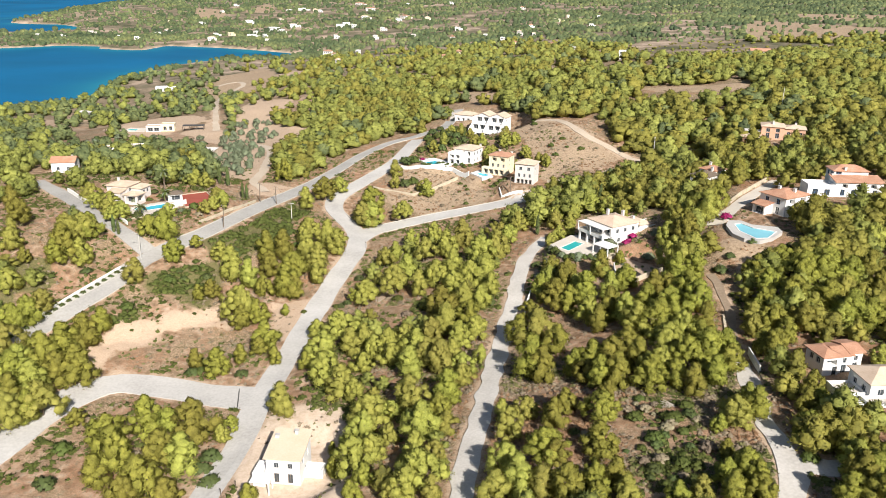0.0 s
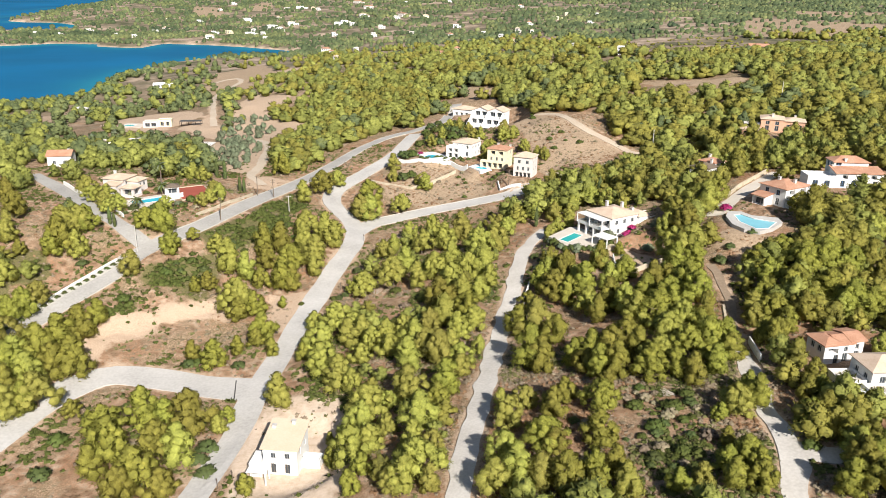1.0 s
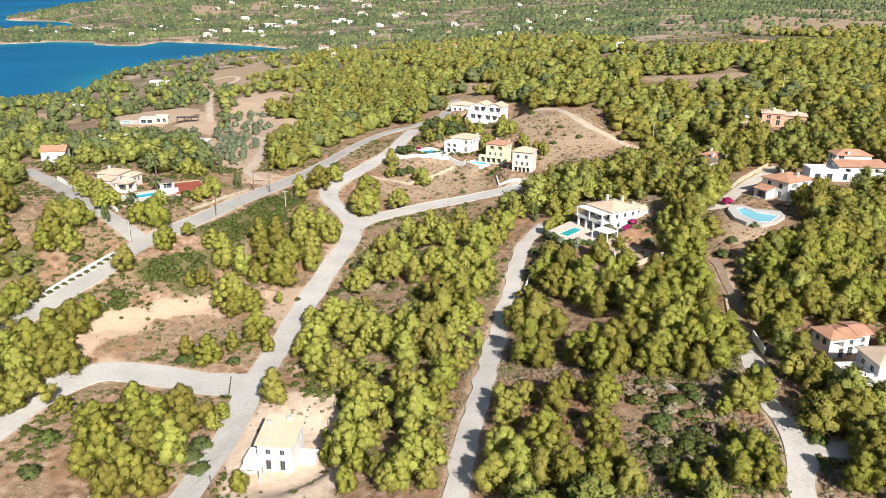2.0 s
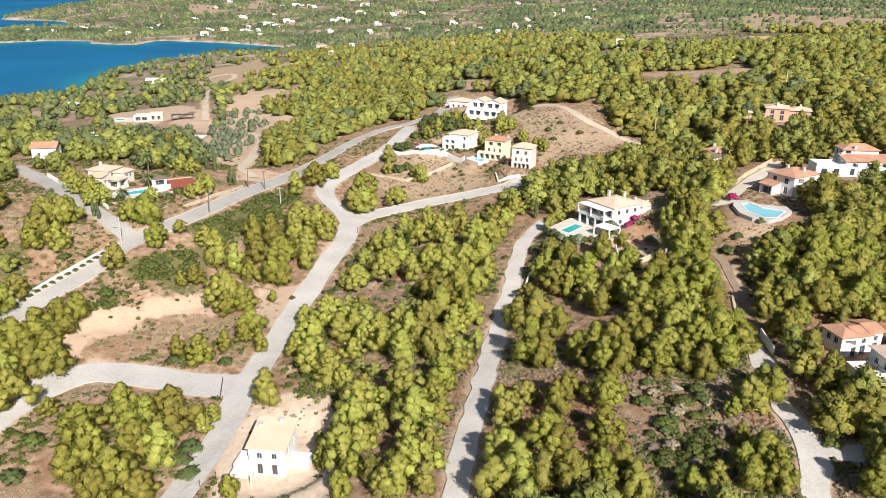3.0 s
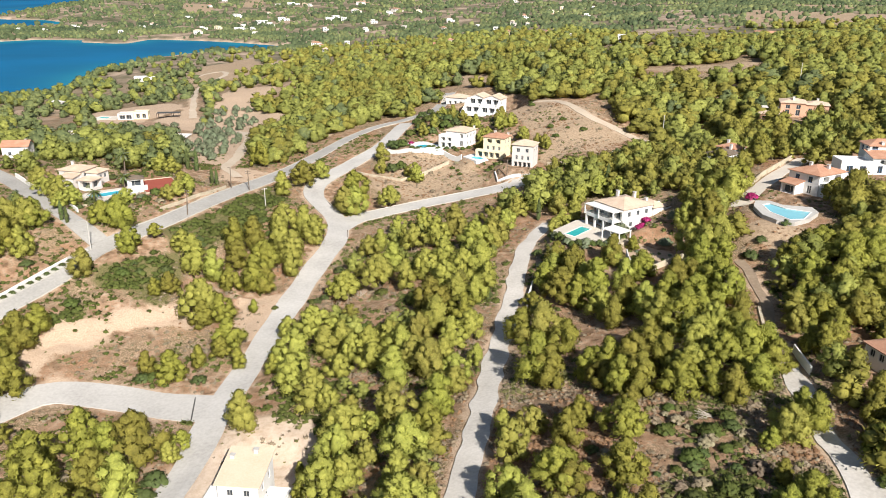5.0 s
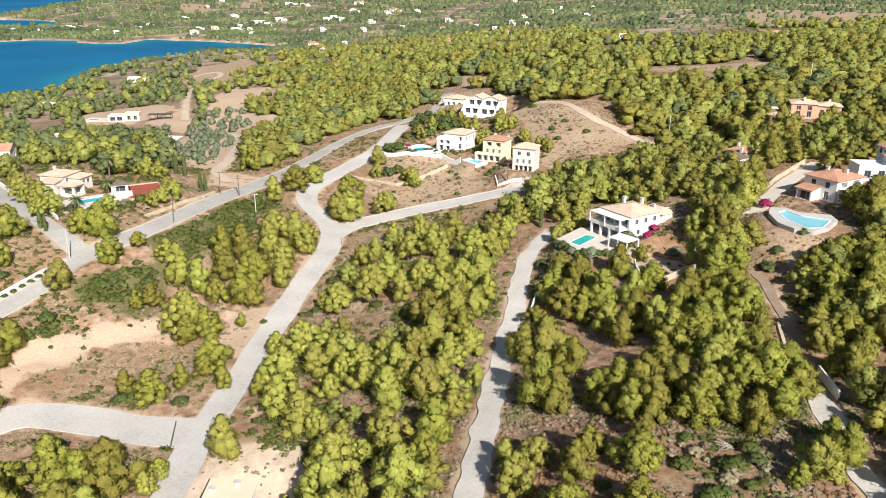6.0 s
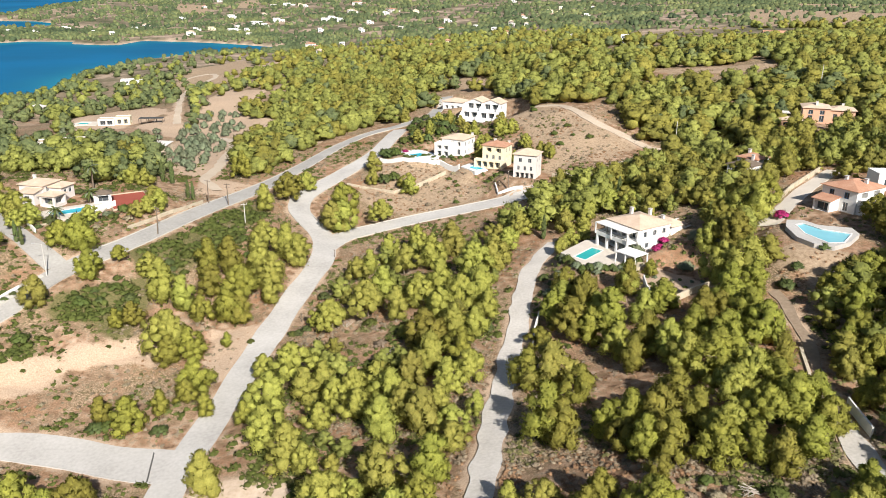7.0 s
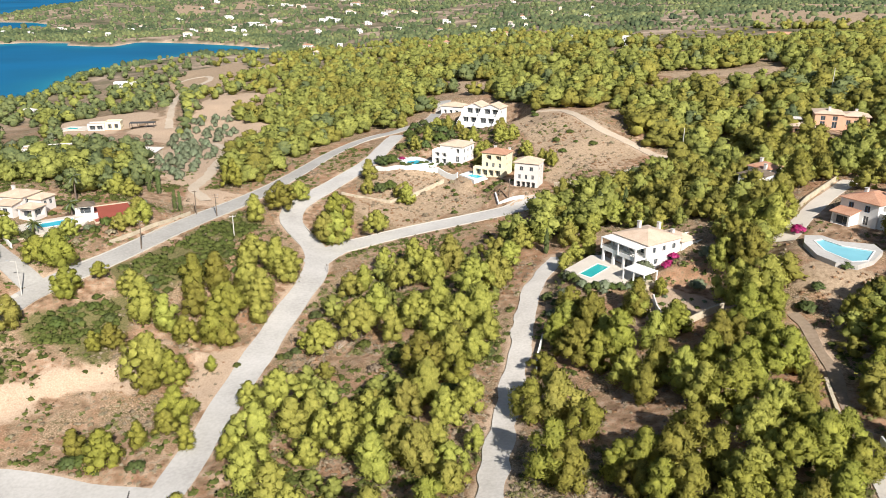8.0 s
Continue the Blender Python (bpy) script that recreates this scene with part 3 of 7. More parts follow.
    colour = mixed(attr("shore"), colour, ramp(fine, [(0.3, (0.40, 0.30, 0.21)), (0.7, (0.58, 0.48, 0.37))]))
    l.new(colour, b.inputs["Base Color"])
    b.inputs["Roughness"].default_value, b.inputs["Specular IOR Level"].default_value = 0.95, 0.1
    bp = n.new("ShaderNodeBump")
    bp.inputs["Strength"].default_value, bp.inputs["Distance"].default_value = 0.55, 0.3
    l.new(tex(1.6, 6, 0.75), bp.inputs["Height"]), l.new(bp.outputs[0], b.inputs["Normal"])
    return m


build_ground()


def build_sea():
    """The bay: one sheet, its depth noted for the paler shallows."""
    xs = np.concatenate([[-30000, -9000, -3500, -2000], np.linspace(-1400, -100, 150), [600, 6000]])
    ys = np.concatenate([[-3000, 0, 300], np.linspace(480, 1700, 150), [2000, 2600, 3600, 6000, 40000]])
    X, Y = np.meshgrid(xs, ys)
    n, m = X.shape
    i = np.arange(n * m).reshape(n, m)
    quads = np.stack([i[:-1, :-1], i[:-1, 1:], i[1:, 1:], i[1:, :-1]], -1).reshape(-1, 4)
    me = bpy.data.meshes.new("sea")
    me.from_pydata(np.stack([X.ravel(), Y.ravel(), X.ravel() * 0 + SEA_LEVEL], -1).tolist(), [], quads.tolist())
    me.shade_smooth()
    away = off_line(X.ravel(), Y.ravel(), SHORE) + (rough_noise(X.ravel(), Y.ravel(), 45, 21) - 0.5) * 40
    a = me.attributes.new("shallow", "FLOAT", "POINT")
    a.data.foreach_set("value", np.asarray(np.exp(-np.maximum(away, 0) / 20.0), np.float32))
    me.materials.append(SEA)
    return tagged(new("sea", me), "deep blue calm sea, turquoise by the shore", "sea", kind="structure")


build_sea()


# ---- roads ----
def ribbon(name, line, width, mat, lift, label, category="road", thick=0.8, ragged=0.0):
    """A road as a thin slab that follows the land."""
    line = np.asarray(line)
    d = np.gradient(line, axis=0)
    d /= np.hypot(d[:, 0], d[:, 1])[:, None]
    side = np.stack([-d[:, 1], d[:, 0]], -1)
    cross = [-0.5, -0.25, 0.0, 0.25, 0.5]
    n = len(line)
    wob = 1 + 0.05 * np.sin(np.arange(n) * 0.9) + 0.04 * np.sin(np.arange(n) * 0.37 + 1)
    rows = [line + side * (c * width * wob)[:, None] for c in cross]
    for k in (0, 4):
        # worn edges wander in and out
        wander = (rough_noise(line[:, 0], line[:, 1], 3.1, 31 + k) - 0.5) * 1.2 + (rough_noise(line[:, 0], line[:, 1], 9.0, 41 + k) - 0.5)
        rows[k] = rows[k] + side * (cross[k] * 2 * ragged * wander)[:, None]
    z = np.array([level(r[:, 0], r[:, 1]) for r in rows])
    z = 0.85 * z + 0.15 * z.mean(0)
    verts, faces = [], []
    for k, r in enumerate(rows):
        verts += [(float(p[0]), float(p[1]), float(h) + lift) for p, h in zip(r, z[k])]
    for k in (0, 4):
        verts += [(float(p[0]), float(p[1]), float(h) + lift - thick) for p, h in zip(rows[k], z[k])]
    for k in range(4):
        for i in range(n - 1):
            a, b2 = k * n + i, (k + 1) * n + i
            faces.append((a, a + 1, b2 + 1, b2)[::-1])
    for i in range(n - 1):
        faces.append((i, i + 1, 5 * n + i + 1, 5 * n + i))
        faces.append((4 * n + i, 6 * n + i, 6 * n + i + 1, 4 * n + i + 1))
    return tagged(mesh_object(name, verts, faces, mat, smooth=False), label, category, kind="structure")


def strip_wall(name, line, height, thick, mat, parent=None, base=-0.4, lift=0.0, offset=0.0, label=""):
    """A kerb or a wall along a line."""
    line = np.asarray(line, float)
    d = np.gradient(line, axis=0)
    d /= np.hypot(d[:, 0], d[:, 1])[:, None]
    side = np.stack([-d[:, 1], d[:, 0]], -1)
    line = line + side * offset
    z = level(line[:, 0], line[:, 1]) + lift
    a, b = line + side * thick / 2, line - side * thick / 2
    n = len(line)
    verts = []
    for pts, dz in ((a, base), (a, height - 0.03), (line + side * (thick / 2 - 0.03), height), (line - side * (thick / 2 - 0.03), height), (b, height - 0.03), (b, base)):
        verts += [(float(p[0]), float(p[1]), float(h) + dz) for p, h in zip(pts, z)]
    faces = []
    for k in range(5):
        for i in range(n - 1):
            faces.append((k * n + i, k * n + i + 1, (k + 1) * n + i + 1, (k + 1) * n + i))
    faces.append(tuple(k * n for k in range(6)))
    faces.append(tuple(k * n + n - 1 for k in range(6))[::-1])
    return mesh_object(name, verts, faces, mat, parent, label)


KINDS = {
    "main": (CONCRETE, "pale concrete road climbing between the pines", 0.06), "east": (CONCRETE, "pale concrete side road with low kerbs", 0.045), "loop": (CONCRETE, "wide pale concrete loop road", 0.052),
    "west": (ASPHALT, "grey paved hillside road", 0.06), "west_lane": (ASPHALT, "narrow grey paved lane", 0.05), "track": (GRAVEL, "whitish gravel track with worn edges", 0.06),
    "east_track": (GRAVEL, "pale worn track in the trees", 0.06), "east_branch": (GRAVEL, "pale worn turning place", 0.05), "wood_path": (SHADED_LITTER, "littered earth path with the shade of the pines in its colour", 0.05), "drive": (PAVING, "paved driveway to a villa", 0.05),
    "garden_path": (EARTH_PATH, "pale earth garden path", 0.05), "upper_path": (EARTH_PATH, "pale dirt road on the headland", 0.05), "hill_path": (EARTH_PATH, "beaten earth path over the hill", 0.05), "ridge_road": (ASPHALT, "grey road partly hidden by pines", 0.05),
}
for key, (mat, label, lift) in KINDS.items():
    r = ribbon("road", curve_line(LINES[key][::2], 1.2) if mat in (GRAVEL, EARTH_PATH, SHADED_LITTER) else LINES[key], ROADS[key][0], mat, lift, label, thick=0.3 if mat in (GRAVEL, EARTH_PATH, SHADED_LITTER) else 0.8, ragged=0.75 if mat in (GRAVEL, EARTH_PATH, SHADED_LITTER) else 0.12)
    if key in ("main", "west", "east"):
        w = ROADS[key][0] / 2
        for sgn in (-1, 1):
            cut = LINES[key]
            keep = np.ones(len(cut), bool)
            for other in ("main", "east", "loop", "west", "west_lane"):
                if other != key:
                    keep &= off_line(cut[:, 0], cut[:, 1], LINES[other]) > ROADS[other][0] / 2 + 4.2
            runs, start = [], None
            for i, k in enumerate(list(keep) + [False]):
                if k and start is None:
                    start = i
                if not k and start is not None:
                    if i - start > 3:
                        runs.append((start, i))
                    start = None
            for a, b in runs:
                if key == "main" and cut[a][1] < 235:
                    a = int(np.argmax(cut[:, 1] > 240))
                if b - a < 4:
                    continue
                strip_wall("kerb", cut[a:b], 0.17, 0.22, KERB, r, offset=sgn * (w + 0.12))


# ---- trees and shrubs ----
def icosphere(level_):
    bm = bmesh.new()
    bmesh.ops.create_icosphere(bm, subdivisions=level_, radius=1.0)
    bm.verts.ensure_lookup_table()
    v = np.array([q.co[:] for q in bm.verts])
    f = np.array([[q.index for q in face.verts] for face in bm.faces])
    bm.free()
    return v, f


BALLS = {k: icosphere(k) for k in (1, 2, 3)}


def clump(rng, centre, size, squash, detail, tufts, rough=0.38, long=1.0, core=0.66):
    """A mass of leaves: a knobbly core under many small sprays that stand off it: vertices, faces."""
    v, f = BALLS[detail]
    turn = np.array(Euler(rng.uniform(0, 6.28, 3)).to_matrix())
    v = v @ turn.T
    bumps = rng.normal(size=(5, 3))
    wave = sum(np.sin(v @ b * 3.1 + k) for k, b in enumerate(bumps)) / 5
    p = v * (core + rough * wave * 0.7 + rng.uniform(-0.1, 0.1, len(v)))[:, None]
    verts, faces, norms = [p], [f], [v * 0.6 + np.array([0, 0, 0.4])]
    base = len(p)
    if core == 0:
        verts, faces, norms, base = [], [], [], 0
    if tufts:
        d = rng.normal(size=(tufts, 3))
        d[:, 2] += 0.35
        d /= np.linalg.norm(d, axis=1)[:, None]
        swell = (0.9 + rough * sum(np.sin(d @ b * 3.1 + k) for k, b in enumerate(bumps)) / 5) * rng.uniform(0.78, 1.08, tufts)
        way = d * rng.uniform(0.2, 0.8, tufts)[:, None] + rng.normal(size=(tufts, 3)) * 0.55 + np.array([0, 0, 0.35])
        way /= np.linalg.norm(way, axis=1)[:, None]
        nn = d * 0.75 + 0.38 * rng.normal(size=(tufts, 3)) + np.array([0, 0, 0.3])
        side = np.cross(nn, way)
        side /= np.linalg.norm(side, axis=1)[:, None] + 1e-6
        w = (rng.uniform(0.08, 0.16, tufts) * long)[:, None]
        ln = (rng.uniform(0.28, 0.58, tufts) * long)[:, None]
        root = d * swell[:, None] - way * ln * 0.55
        tip = d * swell[:, None] + way * ln * 0.45
        flip = np.einsum("ij,ij->i", np.cross(-side, tip - root), nn) < 0
        side[flip] *= -1
        verts.append(np.stack([root + side * w, root - side * w, tip], 1).reshape(-1, 3))
        faces.append(base + np.arange(3 * tufts).reshape(-1, 3))
        norms.append(np.repeat(nn / np.linalg.norm(nn, axis=1)[:, None], 3, 0))
    p = np.concatenate(verts) * size * np.array([1, 1, squash]) + centre
    return p, np.concatenate(faces), np.concatenate(norms)


def joined(pieces):
    """Pieces of vertices, faces and (if they all have them) normals as one."""
    verts, faces, norms, n = [], [], [], 0
    for piece in pieces:
        verts.append(piece[0]), faces.append(piece[1] + n)
        n += len(piece[0])
        if len(piece) > 2:
            norms.append(piece[2])
    return np.concatenate(verts), np.concatenate(faces), (np.concatenate(norms) if len(norms) == len(verts) else None)


def tri_mesh(name, verts, faces, norms, mat):
    me = bpy.data.meshes.new(name)
    verts, faces = np.asarray(verts, np.float32), np.asarray(faces, np.int32)
    me.vertices.add(len(verts))
    me.vertices.foreach_set("co", verts.ravel())
    me.loops.add(faces.size)
    me.loops.foreach_set("vertex_index", faces.ravel())
    me.polygons.add(len(faces))
    me.polygons.foreach_set("loop_start", np.arange(0, faces.size, 3, dtype=np.int32))
    me.update(calc_edges=True)
    me.shade_smooth()
    if norms is not None:
        me.normals_split_custom_set_from_vertices(np.asarray(norms, np.float32))
    me.materials.append(mat)
    return me


def pine_crown(rng, lobes, tufts, slim, low=0.05, spray=1.0, fine=1):
    """A pine crown one unit high: ragged, flattened masses of needle sprays, crowded round a full middle."""
    lean, skew = rng.uniform(-0.08, 0.08, 2), rng.uniform(0, 6.28, 3)

    def girth(s):
        return slim * 0.40 * math.sin(math.pi * min(1.0, 0.29 + 0.68 * s)) ** 0.8

    v, f = BALLS[2 if fine else 1]
    up = 0.5 + 0.5 * v[:, 2]
    wide = np.array([girth(q) for q in up]) * 0.40 * rng.uniform(0.85, 1.1, len(v))
    flat = v[:, :2] / (np.hypot(v[:, 0], v[:, 1])[:, None] + 1e-6)
    round_off = np.sqrt(np.clip(1 - v[:, 2] ** 2, 0.0, 1)) ** 0.6
    z = low + (0.9 - low) * up
    pieces = [(np.stack([flat[:, 0] * wide * round_off + lean[0] * z, flat[:, 1] * wide * round_off + lean[1] * z, z], -1), f, v)]
    for k in range(lobes):
        s = (k + rng.uniform(0.1, 0.9)) / lobes
        a = k * 2.399 + rng.uniform(-0.6, 0.6)
        size = (0.105 + 0.075 * (1 - s)) * (20.0 / lobes) ** 0.5 * rng.uniform(0.75, 1.3)
        reach = girth(s) * (1 + 0.20 * math.sin(a + skew[0]) + 0.12 * math.sin(2 * a + skew[1] + 4 * s)) * rng.uniform(0.66, 1.2)
        rad = max(0.0, reach - size * 0.6)
        h = low + size * 0.4 + (0.93 - low - size * 0.8) * s
        c = np.array([rad * math.cos(a) + lean[0] * h, rad * math.sin(a) + lean[1] * h, h])
        squash = rng.uniform(0.72, 1.08)
        shape = size * np.array([1, 1, squash])
        v, f = BALLS[1]
        v = v @ np.array(Euler(rng.uniform(0, 6.28, 3)).to_matrix()).T
        outward = c - np.array([lean[0] * 0.45, lean[1] * 0.45, 0.42])
        pieces.append((v * shape * (0.74 if fine else 0.84) + c, f, v * 0.7 + 0.45 * outward / (np.linalg.norm(outward) + 1e-6) + np.array([0, 0, 0.1])))
        d = rng.normal(size=(tufts, 3))
        d[:, :2] += np.array([math.cos(a), math.sin(a)]) * 0.5
        d[:, 2] += 0.35
        d /= np.linalg.norm(d, axis=1)[:, None]
        lump = 1 + 0.16 * np.sin(d @ rng.normal(size=3) * 4) + 0.10 * np.sin(d @ rng.normal(size=3) * 7)
        p = c + d * shape * (lump * rng.uniform(0.9, 1.06, tufts))[:, None]
        nn = d + 0.2 * rng.normal(size=(tufts, 3))
        nn /= np.linalg.norm(nn, axis=1)[:, None]
        way = 0.2 * d + 0.5 * rng.normal(size=(tufts, 3)) * np.array([1, 1, 0.6]) + np.array([0, 0, 0.42])
        way /= np.linalg.norm(way, axis=1)[:, None]
        side = np.cross(nn, way)
        side /= np.linalg.norm(side, axis=1)[:, None] + 1e-6
        w, ln = (rng.uniform(0.008, 0.016, tufts) * spray)[:, None], (rng.uniform(0.042, 0.085, tufts) * spray)[:, None]
        root, tip = p - way * ln * 0.5, p + way * ln * 0.5
        flip = np.einsum("ij,ij->i", np.cross(-side, tip - root), nn) < 0
        side[flip] *= -1
        out = p - np.array([lean[0] * 0.45, lean[1] * 0.45, 0.42])
        out /= np.linalg.norm(out, axis=1)[:, None] + 1e-6
        sn = d * 0.6 + nn * 0.14 + out * 0.42 + np.array([0, 0, 0.06])
        pieces.append((np.stack([root + side * w, root - side * w, tip], 1).reshape(-1, 3), np.arange(3 * tufts).reshape(-1, 3), np.repeat(sn, 3, 0)))
    p, f, n = joined(pieces)
    return p, f, n / (np.linalg.norm(n, axis=1)[:, None] + 1e-6)


def trunk_mesh(name, rng, height, limbs, radius):
    bm = bmesh.new()
    top = Vector((rng.uniform(-0.04, 0.04), rng.uniform(-0.04, 0.04), height))
    bend = Vector((rng.uniform(-0.03, 0.03), rng.uniform(-0.03, 0.03), height * 0.45))
    rod(bm, (0, 0, -0.06), bend, radius, radius * 0.72, 7)
    rod(bm, bend, top, radius * 0.72, radius * 0.3, 6)
    for k in range(limbs):
        a, h = k * 2.4 + rng.uniform(-0.4, 0.4), height * rng.uniform(0.35, 0.85)
        start = bend.lerp(top, max(0.0, (h - bend.z) / (top.z - bend.z))) if h > bend.z else Vector((0, 0, h))
        rod(bm, start, start + Vector((math.cos(a) * 0.2, math.sin(a) * 0.2, rng.uniform(0.06, 0.16))), radius * 0.4, radius * 0.15, 5)
    me = bpy.data.meshes.new(name)
    bm.to_mesh(me)
    bm.free()
    me.materials.append(BARK)
    return me


rng = np.random.default_rng(7)
NEAR_CROWNS = [tri_mesh("crown", *pine_crown(rng, n, 3100 // n, q, low, 0.98), PINE) for q, n, low in ((0.95, 30, 0.04), (0.8, 25, 0.02), (1.08, 36, 0.10), (0.72, 23, 0.02), (1.0, 28, 0.14), (0.9, 32, 0.03), (1.2, 38, 0.20), (0.66, 21, 0.02), (0.92, 26, 0.06), (1.1, 24, 0.04))]
WOOD_CROWNS = {"near": [pine_crown(rng, 15, 28, q, 0.06, 1.45) for q in (1.0, 0.85, 1.1, 0.95, 1.2, 0.8)], "mid": [pine_crown(rng, 8, 20, q, 0.04, 2.2, 0) for q in (1.0, 1.15, 0.9, 1.05, 1.25, 0.8)], "far": [pine_crown(rng, 4, 11, q, 0.02, 2.9, 0) for q in (1.0, 1.15, 0.9, 1.25)]}
# the same crowns again, in the needles that carry shade in their colour
SHADED_CROWNS = []
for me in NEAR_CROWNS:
    SHADED_CROWNS.append(me.copy())
    SHADED_CROWNS[-1].materials[0] = SHADED_PINE
TRUNKS = [trunk_mesh("trunk", rng, 0.62, 5, 0.026) for _ in range(4)]


def tree(name, x, y, h, crown, trunk, label, category="tree", group="", wide=1.0, turn=None, sink=0.1):
    z = ground_at(x, y) - sink
    m = Matrix.LocRotScale((x, y, z), Euler((0, 0, rng.uniform(0, 6.28) if turn is None else turn)), (h * wide, h * wide, h))
    thing = empty(name, label, category, m, group)
    for key, me in (("trunk", trunk), ("crown", crown)):
        if me is not None:
            ob = new(key, me)
            ob.parent = thing
    return thing


GROVES = []
GROVES.append(('south_west_grove', [(-62.8, 139.3, 9.1), (-51.3, 137.2, 9.5), (-45.4, 135.4, 4.2), (-79.2, 141.9, 4.3), (-64.6, 127.2, 10.0), (-56.6, 128.2, 8.5), (-50.5, 126.0, 8.4), (-68.8, 134.3, 8.2), (-56.6, 118.1, 10.0), (-58.6, 114.5, 7.8), (-50.9, 115.0, 6.5), (-74.0, 138.8, 3.6), (-44.4, 139.6, 3.6), (-57.3, 138.5, 6.6), (-66.5, 121.9, 7.6)]))
GROVES.append(('west_bank_grove', [(-97.3, 154.2, 10.0), (-94.5, 159.1, 10.0), (-91.5, 164.3, 10.0), (-88.2, 169.2, 9.1), (-86.4, 174.0, 7.2), (-85.6, 156.8, 9.9), (-91.2, 149.4, 9.6), (-93.7, 144.4, 10.0), (-87.7, 144.4, 8.7), (-103.9, 161.1, 10.0), (-88.9, 155.1, 8.5), (-97.7, 152.3, 9.7), (-89.5, 141.7, 8.0), (-93.0, 139.3, 9.0)]))
GROVES.append(('west_field_trees', [(-123.0, 204.8, 6.5), (-104.3, 174.3, 7.9), (-106.7, 170.6, 7.7), (-103.5, 178.7, 6.6), (-114.0, 184.5, 6.7), (-106.5, 200.4, 10.0), (-104.6, 208.8, 8.2), (-101.4, 198.7, 7.9), (-107.8, 197.5, 7.1), (-85.5, 196.2, 7.1), (-125.3, 213.0, 8.3), (-132.5, 223.7, 8.7), (-121.3, 199.9, 7.1), (-78.4, 207.3, 7.0), (-74.0, 214.3, 4.2), (-83.6, 216.7, 9.4), (-88.5, 216.8, 6.8), (-103.4, 211.7, 7.5), (-108.2, 207.7, 8.2), (-115.5, 195.2, 4.7)]))
GROVES.append(('between_roads_grove', [(-60.7, 205.1, 10.0), (-55.3, 202.2, 8.9), (-67.3, 192.7, 4.7), (-63.7, 194.0, 5.5), (-54.3, 187.9, 10.0), (-53.5, 184.2, 6.8), (-49.6, 187.1, 6.9), (-44.5, 200.9, 10.0), (-43.7, 209.8, 9.2), (-42.3, 221.6, 10.0), (-36.7, 231.6, 10.0), (-37.9, 215.8, 10.0), (-33.8, 229.4, 8.2), (-50.6, 210.8, 7.6), (-42.8, 191.0, 3.5), (-60.2, 165.7, 5.6), (-54.5, 163.0, 6.9), (-49.3, 166.7, 5.2), (-44.3, 173.1, 7.9), (-40.7, 165.8, 4.9), (-45.1, 170.0, 5.0), (-47.9, 219.2, 10.0), (-53.5, 217.3, 9.5), (-66.0, 212.6, 5.9), (-43.3, 232.7, 9.1), (-42.2, 201.0, 7.3), (-50.9, 200.0, 6.5), (-37.0, 209.1, 6.7)]))
GROVES.append(('roadside_trees', [(-33.8, 142.6, 8.0), (-21.2, 129.1, 3.7), (-20.0, 122.9, 4.9), (-26.6, 269.4, 10.0), (-28.4, 256.7, 9.0), (-24.5, 257.6, 9.0), (-13.8, 263.9, 7.2), (-18.6, 291.5, 5.6), (-5.5, 284.4, 6.6), (-62.0, 291.7, 8.9), (-44.3, 277.3, 8.5), (-49.6, 264.7, 8.2), (-40.1, 285.2, 6.6)]))
GROVES.append(('centre_grove_north', [(-10.1, 209.5, 8.4), (-13.0, 201.5, 8.9), (-17.8, 222.3, 6.6), (-5.4, 222.1, 7.9), (1.6, 222.7, 8.8), (7.0, 230.6, 9.1), (11.6, 211.6, 9.2), (16.7, 213.4, 9.3), (12.6, 197.3, 9.9), (7.9, 197.2, 8.7), (3.3, 208.3, 8.3), (-1.6, 202.4, 8.1), (-6.3, 196.6, 7.9), (-14.5, 226.3, 6.7), (-20.8, 197.8, 7.2), (-24.1, 198.6, 4.0), (0.1, 181.7, 9.3), (6.1, 184.2, 8.2), (10.6, 184.3, 6.7), (3.2, 193.0, 7.8), (1.6, 171.8, 8.8), (7.4, 176.1, 6.5), (13.6, 190.5, 6.2), (9.2, 166.5, 6.2), (5.0, 163.9, 6.8), (-9.5, 236.0, 6.5), (-2.1, 237.8, 7.5)]))
GROVES.append(('centre_grove_west', [(-31.9, 176.6, 5.8), (-25.8, 175.3, 8.7), (-27.8, 164.5, 7.6), (-21.8, 166.0, 7.6), (-18.7, 169.1, 7.0), (-32.1, 160.4, 4.4), (-26.7, 152.5, 8.4), (-22.0, 146.7, 8.1), (-18.7, 144.7, 5.6), (-16.0, 162.6, 6.8), (-12.0, 163.9, 7.5), (-8.7, 167.0, 6.9), (-5.8, 162.6, 7.4), (-11.6, 158.1, 6.0), (-2.5, 167.9, 7.6), (-18.0, 156.2, 5.3), (-31.4, 164.7, 5.5)]))
GROVES.append(('centre_grove_east', [(-6.0, 150.4, 7.9), (-2.9, 156.2, 7.2), (0.4, 150.4, 8.9), (3.0, 155.5, 6.5), (5.4, 149.1, 6.3), (9.5, 155.4, 4.6), (-6.0, 137.1, 8.2), (1.6, 136.9, 8.2), (4.7, 144.4, 5.5), (-3.2, 123.9, 8.1), (-0.0, 129.4, 6.7), (-14.5, 133.2, 8.1), (-9.7, 134.4, 4.1), (-14.5, 128.2, 6.7), (-17.3, 127.7, 5.0), (-9.2, 124.0, 4.9), (-15.1, 118.2, 7.3), (-12.7, 120.5, 5.9), (-13.5, 112.5, 5.1), (-4.5, 116.8, 6.7), (-3.1, 109.6, 7.4), (-5.5, 106.1, 6.7), (-8.0, 106.5, 5.3), (-1.0, 104.5, 5.7), (-0.2, 115.3, 4.6), (-15.1, 109.0, 4.9)]))
